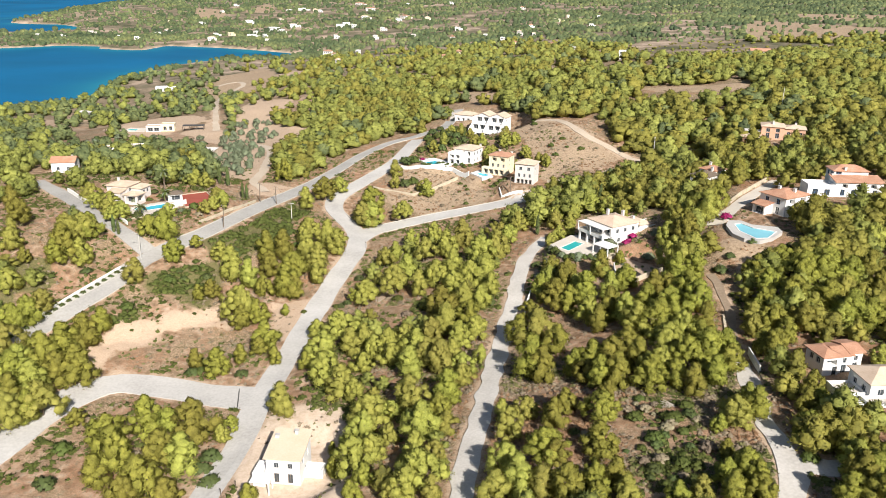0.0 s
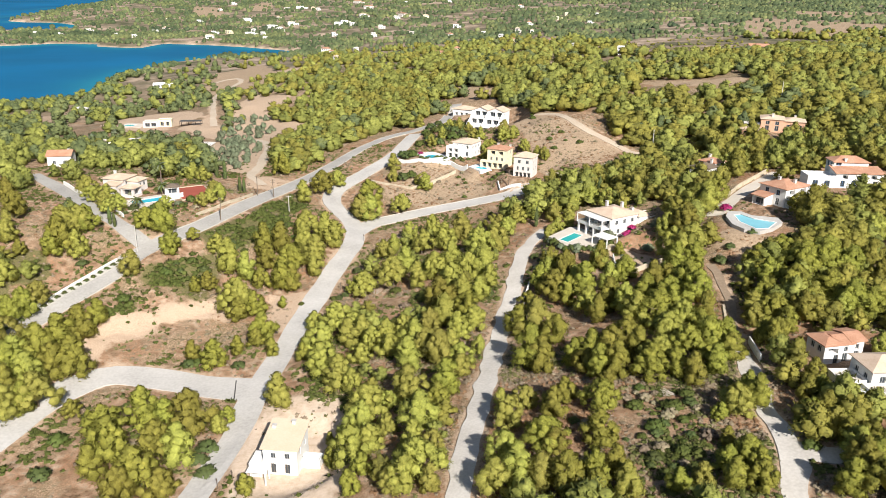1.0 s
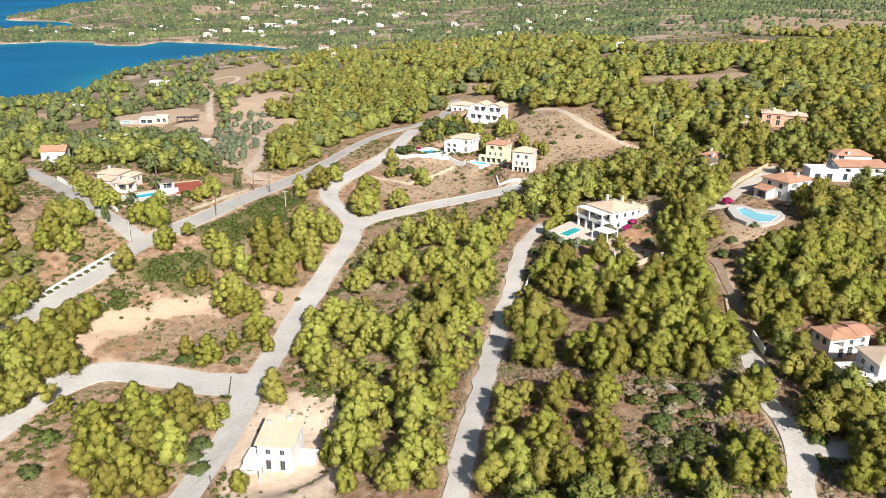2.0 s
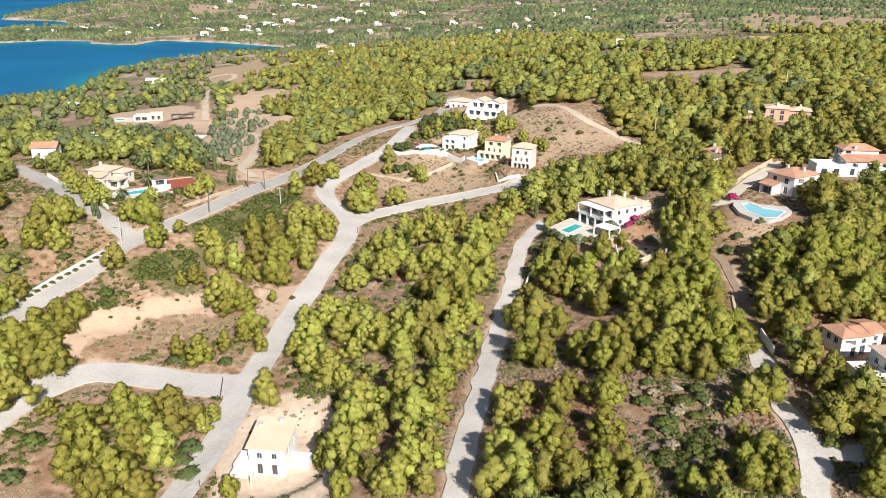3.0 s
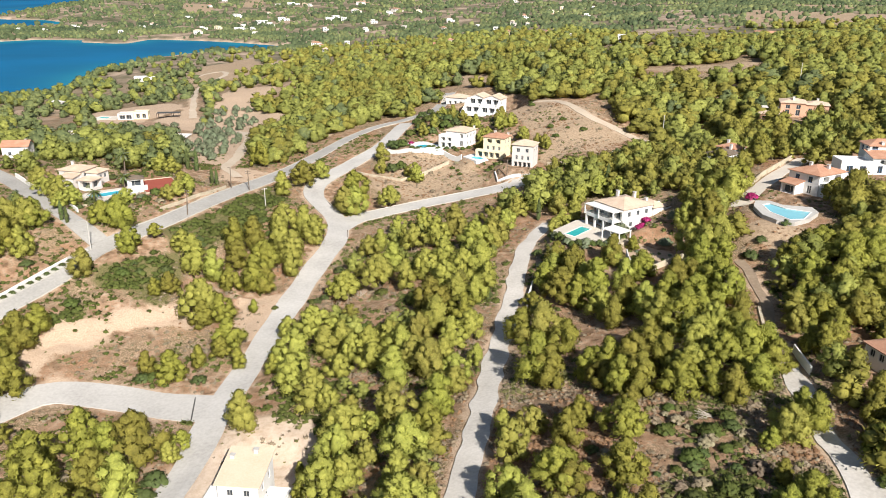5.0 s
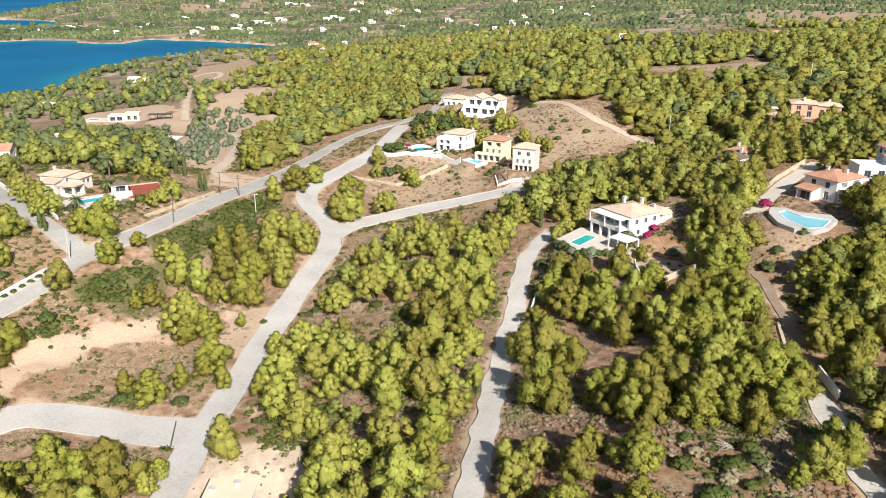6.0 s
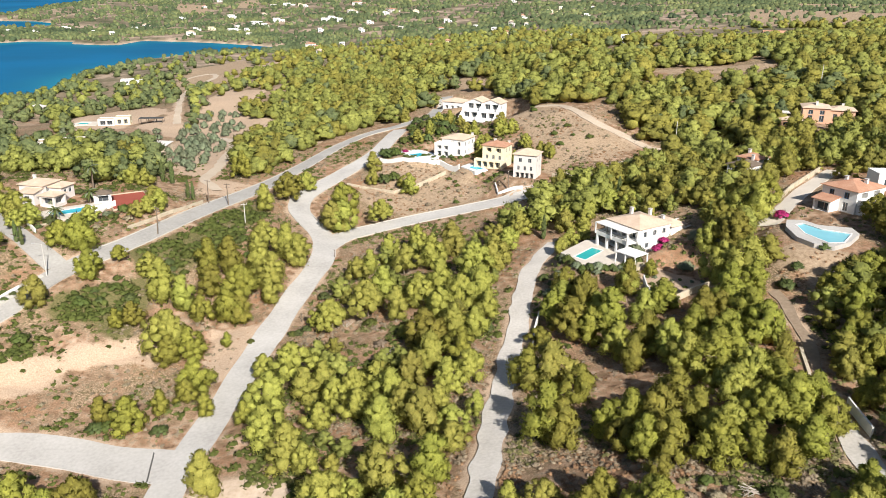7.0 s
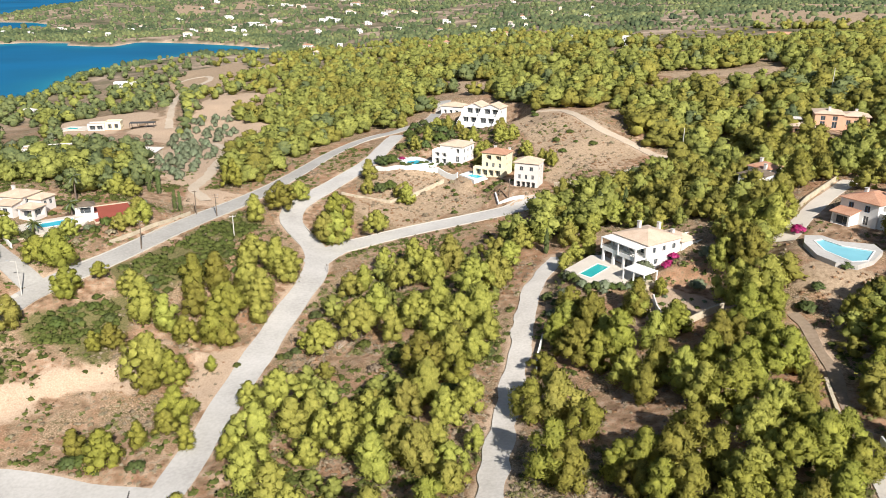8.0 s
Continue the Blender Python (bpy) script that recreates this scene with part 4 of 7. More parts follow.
GROVES.append(('east_wood_north', [(30.1, 193.1, 6.2), (32.8, 185.6, 8.2), (26.8, 183.8, 6.7), (29.6, 177.2, 7.9), (32.7, 174.1, 7.1), (36.4, 176.3, 8.9), (42.3, 187.5, 7.5), (42.6, 175.2, 7.1), (46.6, 177.7, 6.4), (40.0, 165.5, 8.4), (36.9, 159.2, 7.2), (35.6, 166.7, 6.8), (43.3, 159.5, 8.2), (48.6, 165.6, 7.4), (51.9, 168.7, 8.5), (44.7, 154.4, 7.9), (48.4, 151.9, 8.8), (53.6, 159.6, 8.1), (59.1, 165.8, 8.4), (58.8, 174.4, 8.7), (63.3, 175.8, 7.0), (60.1, 160.1, 8.1), (58.3, 150.0, 7.7), (52.4, 146.2, 7.6), (23.0, 175.0, 5.0), (55.5, 169.1, 6.8)]))
GROVES.append(('east_wood_south', [(47.6, 141.9, 7.4), (50.5, 135.9, 7.1), (55.2, 136.6, 8.0), (57.6, 133.2, 6.2), (53.7, 128.4, 6.5), (48.2, 125.2, 6.9), (19.0, 161.5, 7.4), (22.7, 160.0, 9.2), (19.7, 143.7, 10.0), (22.1, 141.5, 7.7), (26.3, 151.9, 7.0), (28.5, 142.2, 6.0), (32.4, 141.5, 7.4), (35.4, 139.2, 8.2), (31.9, 132.9, 7.3), (35.6, 131.7, 7.3), (40.7, 137.3, 8.1), (41.2, 130.1, 7.2), (40.3, 145.4, 6.7), (43.9, 132.2, 7.0), (45.7, 128.4, 6.0), (30.4, 136.3, 5.2), (55.3, 143.8, 6.6), (59.7, 141.0, 5.9)]))
GROVES.append(('south_trees', [(13.6, 119.7, 6.3), (12.4, 126.8, 4.4), (16.7, 124.6, 4.9), (21.2, 118.9, 6.2), (24.0, 123.5, 5.3), (29.7, 118.1, 6.7), (27.6, 109.6, 6.8), (32.3, 125.6, 4.8), (18.2, 110.6, 6.8), (20.4, 108.7, 5.3), (21.1, 98.3, 8.0), (11.4, 107.8, 6.7), (13.5, 101.6, 7.8), (9.7, 100.8, 6.4), (17.0, 100.6, 6.4), (25.0, 100.0, 6.3), (28.9, 100.9, 5.9), (29.8, 96.5, 5.7), (25.3, 96.5, 5.3), (49.3, 112.9, 3.5), (51.8, 113.8, 6.4), (56.7, 116.0, 6.5), (56.9, 120.6, 4.7), (48.0, 104.9, 3.7), (49.3, 100.5, 4.9), (50.2, 98.0, 4.4), (45.7, 98.3, 4.9), (45.1, 94.0, 5.6), (49.4, 93.7, 5.1), (40.7, 95.8, 3.9)]))
GROVES.append(('south_trees', [(37.0, 94.9, 4.3), (-34.6, 113.6, 4.6)]))
GROVES.append(('east_slope_trees', [(83.1, 173.0, 6.2), (83.9, 162.8, 9.2), (89.6, 164.2, 9.2), (93.9, 162.0, 8.1), (99.7, 163.5, 8.2), (76.3, 169.8, 6.8), (76.2, 161.6, 7.2), (78.1, 154.5, 8.8), (72.9, 155.8, 6.4), (70.3, 154.0, 5.0), (67.8, 147.3, 5.5), (72.2, 148.1, 6.7), (77.3, 146.2, 7.5), (82.1, 151.6, 6.2), (86.6, 153.9, 7.8), (88.6, 148.0, 8.5), (91.4, 146.1, 7.5), (85.6, 145.9, 6.0), (67.0, 139.9, 5.8), (68.2, 136.2, 6.3), (73.3, 143.2, 5.9), (99.5, 157.9, 6.4), (70.2, 131.2, 4.4), (68.5, 120.5, 5.7), (65.9, 116.7, 5.0), (65.2, 109.1, 6.2)]))
GROVES.append(('east_villa_trees', [(62.3, 110.7, 4.3), (65.9, 106.2, 5.1), (68.2, 117.0, 4.5), (66.2, 103.1, 5.0), (66.3, 99.4, 5.8), (66.5, 95.1, 6.0), (69.5, 101.6, 5.0), (86.9, 132.5, 5.0), (60.2, 185.4, 10.0), (66.7, 195.8, 8.5), (67.4, 206.2, 8.0), (62.7, 199.9, 7.1), (75.5, 207.4, 9.7), (82.3, 218.3, 8.4), (64.0, 181.1, 9.0), (98.6, 192.2, 10.0), (99.5, 200.5, 6.2), (101.6, 173.3, 8.2), (107.8, 177.3, 7.0), (97.5, 172.6, 6.9), (94.1, 176.7, 6.3), (95.8, 240.5, 9.2), (106.9, 253.1, 8.6), (47.7, 218.3, 3.5), (49.8, 196.5, 3.9)]))
PLANTED = []
for grove, some in GROVES:
    for i, (x, y, h) in enumerate(some):
        size = "tall" if h > 8.5 else "young" if h < 5 else "rounded"
        # most pines to the east and west take the crowns with shade coloured in
        some_crowns = SHADED_CROWNS if rng.uniform() < (0.8 if x > 18 else 0.6 if x < -40 else 0.15) else NEAR_CROWNS
        tree("pine_tree", x, y, h * 1.1, some_crowns[int(rng.integers(len(some_crowns)))], TRUNKS[int(rng.integers(4))], f"{size} {'deep' if some_crowns is SHADED_CROWNS else 'yellow'}-green pine on dry scrubby ground", "tree", grove.replace("_", " "), wide=float(rng.uniform(0.88, 1.12)))
        PLANTED.append((x, y))

# woods further off: outline in plan, spacing, height
WOODS = []
WOODS.append(('pine wood by the west road', 6.0, 7.0, [(-101, 444), (-60, 540), (-20, 560), (5, 476), (1, 390), (-16, 372), (-40, 352), (-50, 328), (-60, 288), (-66, 292), (-76, 340), (-82, 400)]))
WOODS.append(('pine wood on the ridge', 7.0, 7.5, [(-26, 540), (47, 573), (100, 480), (110, 387), (122, 345), (128, 305), (110, 275), (86, 296), (78, 308), (58, 340), (38, 362), (30, 400), (5, 429)]))
WOODS.append(('pine wood on the east hill', 6.8, 8.0, [(118, 355), (160, 400), (200, 444), (280, 485), (240, 360), (165, 225), (140, 235), (139, 260), (148, 292), (128, 305)]))
WOODS.append(('pine belt above the track', 5.0, 7.5, [(22, 259), (38, 258), (56, 266), (76, 270), (93, 274), (112, 266), (94, 236), (76, 212), (70, 229), (61, 234), (46, 238), (34, 234), (24, 232)]))
WOODS.append(('pines by the shore', 11.0, 6.5, [(-300, 526), (-280, 549), (-262, 640), (-187, 555), (-190, 517), (-200, 439), (-205, 380), (-160, 300), (-170, 262)]))
WOODS.append(('pines round the west villas', 6.0, 7.5, [(-170, 262), (-160, 310), (-137, 312), (-118, 344), (-100, 346), (-84, 290), (-92, 268), (-113, 268), (-122, 262), (-134, 250), (-142, 225)]))
WOODS.append(('pines on the headland', 15.0, 6.0, [(-300, 700), (-300, 919), (-174, 977), (-114, 720), (-163, 730), (-228, 691), (-246, 640)]))
WOODS.append(('pines across the valley', 9.0, 7.0, [(-139, 980), (142, 940), (184, 495), (105, 465), (50, 609), (-38, 604), (-100, 640), (-160, 900)]))
WOODS.append(('pines on the south-west slope', 6.5, 7.0, [(-140, 168), (-122, 178), (-112, 162), (-122, 140), (-118, 110), (-140, 110)]))
WOODS.append(('pines behind the far villas', 6.5, 7.5, [(100, 232), (112, 244), (130, 262), (112, 262), (98, 248)]))
WOODS.append(('pines east of the track', 5.0, 7.5, [(84, 140), (88, 176), (100, 196), (118, 208), (140, 205), (126, 150), (104, 128), (92, 138)]))
WOODS.append(('pines on the east slope', 4.6, 7.5, [(62, 92), (68, 96), (66, 110), (70, 116), (69, 128), (68, 150), (70, 158), (84, 158), (88, 142), (70, 140), (69, 112), (76, 108), (92, 112), (92, 96), (70, 84)]))
WOODS.append(('pines below the ridge road', 5.6, 7.5, [(84, 256), (96, 268), (112, 300), (130, 318), (150, 318), (142, 296), (120, 272), (112, 258), (100, 252)]))
WOODS.append(('pines above the villa', 5.0, 7.0, [(58, 222), (66, 232), (78, 248), (92, 262), (96, 250), (84, 236), (76, 222), (70, 206), (64, 190), (60, 200), (64, 212)]))
WOODS.append(('pines in the west field', 8.5, 6.0, [(-142, 172), (-118, 178), (-104, 190), (-100, 205), (-112, 222), (-130, 232), (-150, 205)]))
WOODS.append(('pines beside the east track', 4.4, 7.0, [(60.5, 120), (64, 150), (69, 168), (76, 172), (84, 176), (86, 160), (74, 150), (67, 132), (64, 118)]))
WOODS.append(('pines round the west garden', 6.0, 6.0, [(-94, 222), (-82, 226), (-76, 234), (-72, 244), (-76, 246), (-84, 234), (-96, 230)]))
WOODS.append(('pines on the west estate', 10.0, 6.0, [(-267, 453), (-310, 559), (-294, 597), (-287, 656), (-246, 568), (-190, 505), (-150, 505), (-132, 455), (-114, 392), (-136, 343), (-112, 280), (-146, 300), (-165, 288), (-200, 380)]))
WOODS.append(('pines on the east side', 5.0, 7.6, [(26, 226), (30, 262), (60, 268), (78, 270), (78, 296), (72, 312), (78, 342), (100, 352), (128, 318), (150, 318), (200, 300), (190, 200), (140, 120), (100, 90), (66, 88), (60, 98), (66, 130), (70, 160), (66, 180), (64, 200), (60, 215), (46, 224), (36, 232)]))
WOODS.append(('young pines between the roads', 5.6, 5.0, [(-14, 112), (-14, 140), (-20, 150), (-25, 200), (-21, 215), (-14, 238), (8, 244), (22, 228), (18, 205), (12, 180), (6, 150), (1, 118), (-2, 106)]))
WOODS.append(('pines beyond the brown field', 7.0, 6.0, [(104, 408), (112, 480), (180, 500), (205, 450), (165, 405), (150, 396), (120, 400)]))
WOODS.append(('pines on the south slope', 7.0, 8.0, [(10, 60), (46, 72), (48, 100), (30, 104), (12, 96)]))


# ground that stays open: pool terraces, gardens, the bare knoll
OPEN = [
    [(28, 198), (50, 196), (62, 178), (68, 188), (66, 204), (54, 226), (36, 220)],
    [(70, 184), (94, 180), (100, 200), (112, 204), (136, 206), (134, 234), (96, 226), (76, 210)],
    [(64, 166), (74, 162), (83, 187), (72, 190)],
    [(70, 112), (92, 108), (92, 136), (74, 138)],
    [(-30, 265), (48, 264), (58, 284), (74, 298), (54, 350), (30, 380), (-14, 330)],
    [(-222, 458), (-150, 452), (-140, 488), (-205, 500)],
    [(-134, 264), (-106, 266), (-106, 278), (-134, 276)],
    [(48, 208), (58, 205), (66, 213), (65, 225), (54, 225)],
    [(-21, 190), (-8, 185), (-6, 200), (-17, 204)],
]


HEATH = [(213, 873), (265, 902), (321, 880), (295, 775), (353, 713), (293, 580), (268, 609), (200, 500), (144, 530), (153, 680)]
BARE = [
    HEATH,
    [(-160, 262), (-138, 260), (-136, 283), (-158, 286)],
    [(190, 470), (212, 462), (250, 500), (240, 590), (190, 540)],
    [(97, 354), (150, 354), (152, 390), (120, 398), (100, 402)],
    [(-132, 482), (-131, 544), (-116, 517), (-101, 449), (-80, 436), (-66, 440), (-77, 389), (-85, 367), (-72, 294), (-85, 293), (-102, 386), (-120, 430)],
    [(-204, 471), (-191, 508), (-155, 483), (-143, 460), (-153, 446), (-159, 418), (-178, 419)],
    [(-154, 741), (-135, 736), (-124, 683), (-131, 663), (-145, 691)],
    [(-221, 727), (-196, 778), (-164, 687), (-179, 634)],
    [(102, 403), (120, 395), (134, 391), (153, 392), (147, 376), (129, 371), (111, 382)],
    [(-159, 418), (-153, 446), (-143, 460), (-120, 430), (-102, 386), (-85, 293), (-100, 311), (-126, 398), (-137, 374)],
    [(-264, 511), (-216, 492), (-183, 414), (-192, 404), (-240, 469)],
    [(-206, 659), (-194, 845), (-140, 670), (-145, 588), (-163, 544)],
    [(72, 177), (92, 177), (98, 192), (94, 202), (74, 202)],
    [(60, 545), (76, 532), (74, 456), (65, 458)],
    [(5, 466), (33, 437), (35, 418), (23, 411), (5, 441)],
]


def spread(poly, gap, seed, bare=()):
    """Uneven points inside an outline, kept clear of roads, plots and trees."""
    r = np.random.default_rng(seed)
    p = np.array(poly, float)
    out = []
    y = p[:, 1].min()
    while y < p[:, 1].max():
        stretch = gap * (1 + max(0.0, (y - 420) / 900))
        x = p[:, 0].min() + r.uniform(0, stretch)
        while x < p[:, 0].max():
            out.append((x + r.uniform(-0.42, 0.42) * stretch, y + r.uniform(-0.42, 0.42) * stretch))
            x += stretch
        y += stretch * 0.92
    q = np.array(out)
    keep = in_polygon(q[:, 0], q[:, 1], poly) & (road_gap(q[:, 0], q[:, 1]) > 2.2)
    for px, py, rad, _ in PADS:
        keep &= np.hypot(q[:, 0] - px, q[:, 1] - py) > rad + 1
    if PLANTED:
        near = np.array(PLANTED)
        keep &= np.array([np.hypot(near[:, 0] - a, near[:, 1] - b).min() > (3.2 if a > 58 else 4.3) for a, b in q])
    for clear in (OPEN if gap in (5.0, 10.0) else OPEN[-3:]) + list(bare):
        keep &= ~in_polygon(q[:, 0], q[:, 1], clear)
    keep &= rough_noise(q[:, 0], q[:, 1], gap * 3.5, seed) > (0.24 if gap < 6.5 else 0.2 if gap < 7.5 else 0.32)
    return q[keep], r


def stake(r):
    """A bare tapered stem, one unit high."""
    a = np.arange(5) * 1.2566
    lo, hi = np.stack([np.cos(a) * 0.026, np.sin(a) * 0.026, a * 0 - 0.05], -1), np.stack([np.cos(a) * 0.012 + r.uniform(-0.04, 0.04), np.sin(a) * 0.012, a * 0 + 0.6], -1)
    f = [(i, (i + 1) % 5, 5 + i) for i in range(5)] + [((i + 1) % 5, 5 + (i + 1) % 5, 5 + i) for i in range(5)]
    return np.concatenate([lo, hi]), np.array(f)


def wood_mesh(name, spots, label, mat):
    """Many pines past counting, joined: spots of x, y, height, width, kind."""
    r = np.random.default_rng(12)
    z = rough_level(np.array([q[0] for q in spots]), np.array([q[1] for q in spots]))
    crowns, stems = [], []
    for (x, y, h, wide, kind), g in zip(spots, z):
        v, f, nv = WOOD_CROWNS[kind][int(r.integers(len(WOOD_CROWNS[kind])))]
        a = r.uniform(0, 6.28)
        c, sn = math.cos(a) * h * wide, math.sin(a) * h * wide
        crowns.append((np.stack([v[:, 0] * c - v[:, 1] * sn + x, v[:, 0] * sn + v[:, 1] * c + y, v[:, 2] * h + g - 0.1], -1), f, np.stack([nv[:, 0] * math.cos(a) - nv[:, 1] * math.sin(a), nv[:, 0] * math.sin(a) + nv[:, 1] * math.cos(a), nv[:, 2]], -1)))
        if kind != "far":
            v, f = stake(r)
            stems.append((v * h + np.array([x, y, g - 0.1]), f, np.stack([v[:, 0], v[:, 1], v[:, 0] * 0], -1) / 0.026))
    cv, cf, cn = joined(crowns)
    sv, sf, sn = joined(stems or [(np.zeros((0, 3)), np.zeros((0, 3), int), np.zeros((0, 3)))])
    me = tri_mesh(name, np.concatenate([cv, sv]), np.concatenate([cf, sf + len(cv)]), np.concatenate([cn, sn]), mat)
    me.materials.append(BARK)
    me.polygons.foreach_set("material_index", np.concatenate([np.zeros(len(cf), np.int32), np.ones(len(sf), np.int32)]))
    return tagged(new(name, me), label, "woods", kind="stuff")


SPOTS = []
for k, (wood, gap, tall, poly) in enumerate(WOODS):
    pts, r = spread(poly, gap, 20 + k, BARE)
    z = level(pts[:, 0], pts[:, 1])
    for (x, y), g in zip(pts, z):
        if g > SEA_LEVEL + 2:
            SPOTS.append((x, y, tall * (r.uniform(0.55, 1.25) if y < 300 else r.uniform(0.7, 1.25)), r.uniform(0.9, 1.4) if y < 300 else r.uniform(1.05, 1.6), "near" if y < 280 else "mid" if y < 520 else "far"))
            if y < 340:
                PLANTED.append((x, y))

# far woods, past counting
def scatter_clumps(name, points, sizes, mat, label, detail=1, squash=0.75, tufts=0, seed=3, category="shrubs", rise=0.35, rough=0.38, long=1.5, core=0.7):
    r = np.random.default_rng(seed)
    protos = [clump(r, np.zeros(3), 1.0, squash, detail, tufts, rough, long, core) for _ in range(9)]
    z = rough_level(points[:, 0], points[:, 1])
    pieces = []
    for (x, y), s, h in zip(points, sizes, z):
        v, f, nv = protos[int(r.integers(9))]
        a = r.uniform(0, 6.28)
        c, sn = math.cos(a), math.sin(a)
        p = np.stack([v[:, 0] * c - v[:, 1] * sn, v[:, 0] * sn + v[:, 1] * c, v[:, 2]], -1) * s + np.array([x, y, h + s * rise])
        pieces.append((p, f, np.stack([nv[:, 0] * c - nv[:, 1] * sn, nv[:, 0] * sn + nv[:, 1] * c, nv[:, 2]], -1)))
    return tagged(new(name, tri_mesh(name, *joined(pieces), mat)), label, category, kind="stuff")


r = np.random.default_rng(91)
n = 60000
dist = 420 * (4200 / 420) ** r.uniform(0, 1, n) ** 0.9
ang = r.uniform(-0.66, 0.66, n)
fx, fy = dist * np.tan(ang) , dist
keep = level(fx, fy) > SEA_LEVEL + 1.6
for _, _, _, poly in WOODS:
    keep &= ~in_polygon(fx, fy, poly)
for poly in SAND + BROWN:
    keep &= ~(in_polygon(fx, fy, poly) & (r.uniform(0, 1, n) > 0.12))
cover = rough_noise(fx, fy, 150, 5) * 0.4 + rough_noise(fx, fy, 48, 6) * 0.6
keep &= (cover > 0.46) | (r.uniform(0, 1, n) < 0.16)
estate = in_polygon(fx, fy, [(-300, 560), (-240, 420), (-120, 360), (-60, 380), (-90, 560), (-120, 720), (-240, 740)])
keep &= ~estate | (r.uniform(0, 1, n) < 0.3)
keep &= road_gap(fx, fy) > 2.5
heath = in_polygon(fx, fy, HEATH)
keep &= ~heath | (r.uniform(0, 1, n) < 0.3)
pts = np.stack([fx, fy], -1)[keep][:21000]
low = in_polygon(pts[:, 0], pts[:, 1], HEATH)
for (x, y), heathy in zip(pts[pts[:, 1] < 800], low[pts[:, 1] < 800]):
    SPOTS.append((x, y, r.uniform(0.9, 2.4), 2.2, "far") if heathy else (x, y, r.uniform(3.8, 7.8), r.uniform(1.15, 1.7), "far"))
pick = np.random.default_rng(33)
KINDS_OF = {"pine_wood": [], "deep_pine_wood": [], "garden_wood": []}
for spot in SPOTS:
    x, y, u = spot[0], spot[1], pick.uniform()
    west = x < -84 and y > 215 and x < -0.26 * y
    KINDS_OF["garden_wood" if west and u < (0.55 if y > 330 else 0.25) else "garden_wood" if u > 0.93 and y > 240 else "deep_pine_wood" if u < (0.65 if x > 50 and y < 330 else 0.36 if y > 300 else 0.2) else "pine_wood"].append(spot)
wood_mesh("pine_wood", KINDS_OF["pine_wood"], "yellow-green pine woods on the ridges and slopes", WOOD_PINE)
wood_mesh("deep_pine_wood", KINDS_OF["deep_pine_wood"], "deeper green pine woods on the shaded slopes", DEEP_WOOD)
wood_mesh("garden_wood", KINDS_OF["garden_wood"], "mixed grey-green and dark broadleaf trees among the pines", MIXED_WOOD)
pts = pts[pts[:, 1] >= 800]
# the wooded rim of the bay
bay = np.stack([r.uniform(-700, -190, 2600), r.uniform(1080, 1350, 2600)], -1)
bay = bay[in_polygon(bay[:, 0], bay[:, 1], [(-690, 1110), (-600, 1165), (-520, 1185), (-430, 1150), (-360, 1205), (-270, 1180), (-200, 1120), (-230, 1240), (-450, 1330), (-660, 1300)]) & (level(bay[:, 0], bay[:, 1]) > SEA_LEVEL + 1.8)]
bay = bay[rough_noise(bay[:, 0], bay[:, 1], 40, 14) > 0.34]
pts = np.concatenate([pts, bay])
sizes = (1.7 + 2.4 * r.uniform(0, 1, len(pts)) ** 2) * (1 + np.clip(pts[:, 1] - 700, 0, 3000) / 1700)
scatter_clumps("far_woods", pts, sizes, HAZED_PINE, "distant pine and olive woods over the coastal hills", category="woods", rise=0.5, core=0.85, rough=0.6, squash=0.9)

# low scrub between the trees
n = 40000
sx, sy = r.uniform(-150, 150, n), 70 + 270 * r.uniform(0, 1, n) ** 1.25
sx = np.concatenate([sx, r.uniform(10, 64, 5000), r.uniform(-28, 16, 5000)])
sy = np.concatenate([sy, r.uniform(92, 150, 5000), r.uniform(112, 236, 5000)])
n = len(sx)
keep = (road_gap(sx, sy) > 0.7) & (np.abs(sx) < 0.62 * sy + 26)
for poly in SAND:
    keep &= ~(in_polygon(sx, sy, poly) & (r.uniform(0, 1, n) > 0.15))
for px, py, rad, _ in PADS:
    keep &= np.hypot(sx - px, sy - py) > rad * 1.1
patch = rough_noise(sx, sy, 7, 8) * 0.6 + rough_noise(sx, sy, 19, 9) * 0.4
keep &= (patch > 0.36) | (sx < -84) | (r.uniform(0, 1, n) < 0.2)
pts = np.stack([sx, sy], -1)[keep]
west = (1 - step(-60, -30, pts[:, 0])) * 0.15
kind = rough_noise(pts[:, 0], pts[:, 1], 17, 12) * 0.6 + rough_noise(pts[:, 0], pts[:, 1], 5, 13) * 0.4 - 0.25 * soft_patch(pts[:, 0], pts[:, 1], BROWN, 3.0) + r.uniform(-0.14, 0.14, len(pts)) + west - 0.14 * ((pts[:, 0] > 16) & (pts[:, 1] < 135))
for name, lo, hi, small, big, mat, label in (("russet_scrub", -9, 0.30, 0.25, 0.7, RUSSET, "low russet-brown dead scrub"), ("dry_scrub", 0.30, 0.50, 0.3, 0.85, DRY_BRUSH, "low grey-brown dry scrub"), ("green_scrub", 0.50, 0.61, 0.35, 0.95, MAQUIS, "low olive-green thorny scrub"), ("dark_scrub", 0.61, 9, 0.45, 1.2, GREEN_LEAF, "low dark green lentisk scrub")):
    here = pts[(kind >= lo) & (kind < hi)]
    scatter_clumps(name, here, r.uniform(small, big, len(here)), mat, label, tufts=10, rise=0.08, squash=0.62, long=1.7, core=0.6, rough=0.5)
gx = []
for poly in GREEN:
    q, _ = spread(poly, 1.5, 5)
    gx.append(q)
q = np.concatenate(gx)
scatter_clumps("lentisk_thicket", q, r.uniform(0.8, 1.5, len(q)), GREEN_LEAF, "dense dark green lentisk thicket by the road", tufts=26, rise=0.25, squash=0.62, long=1.3)


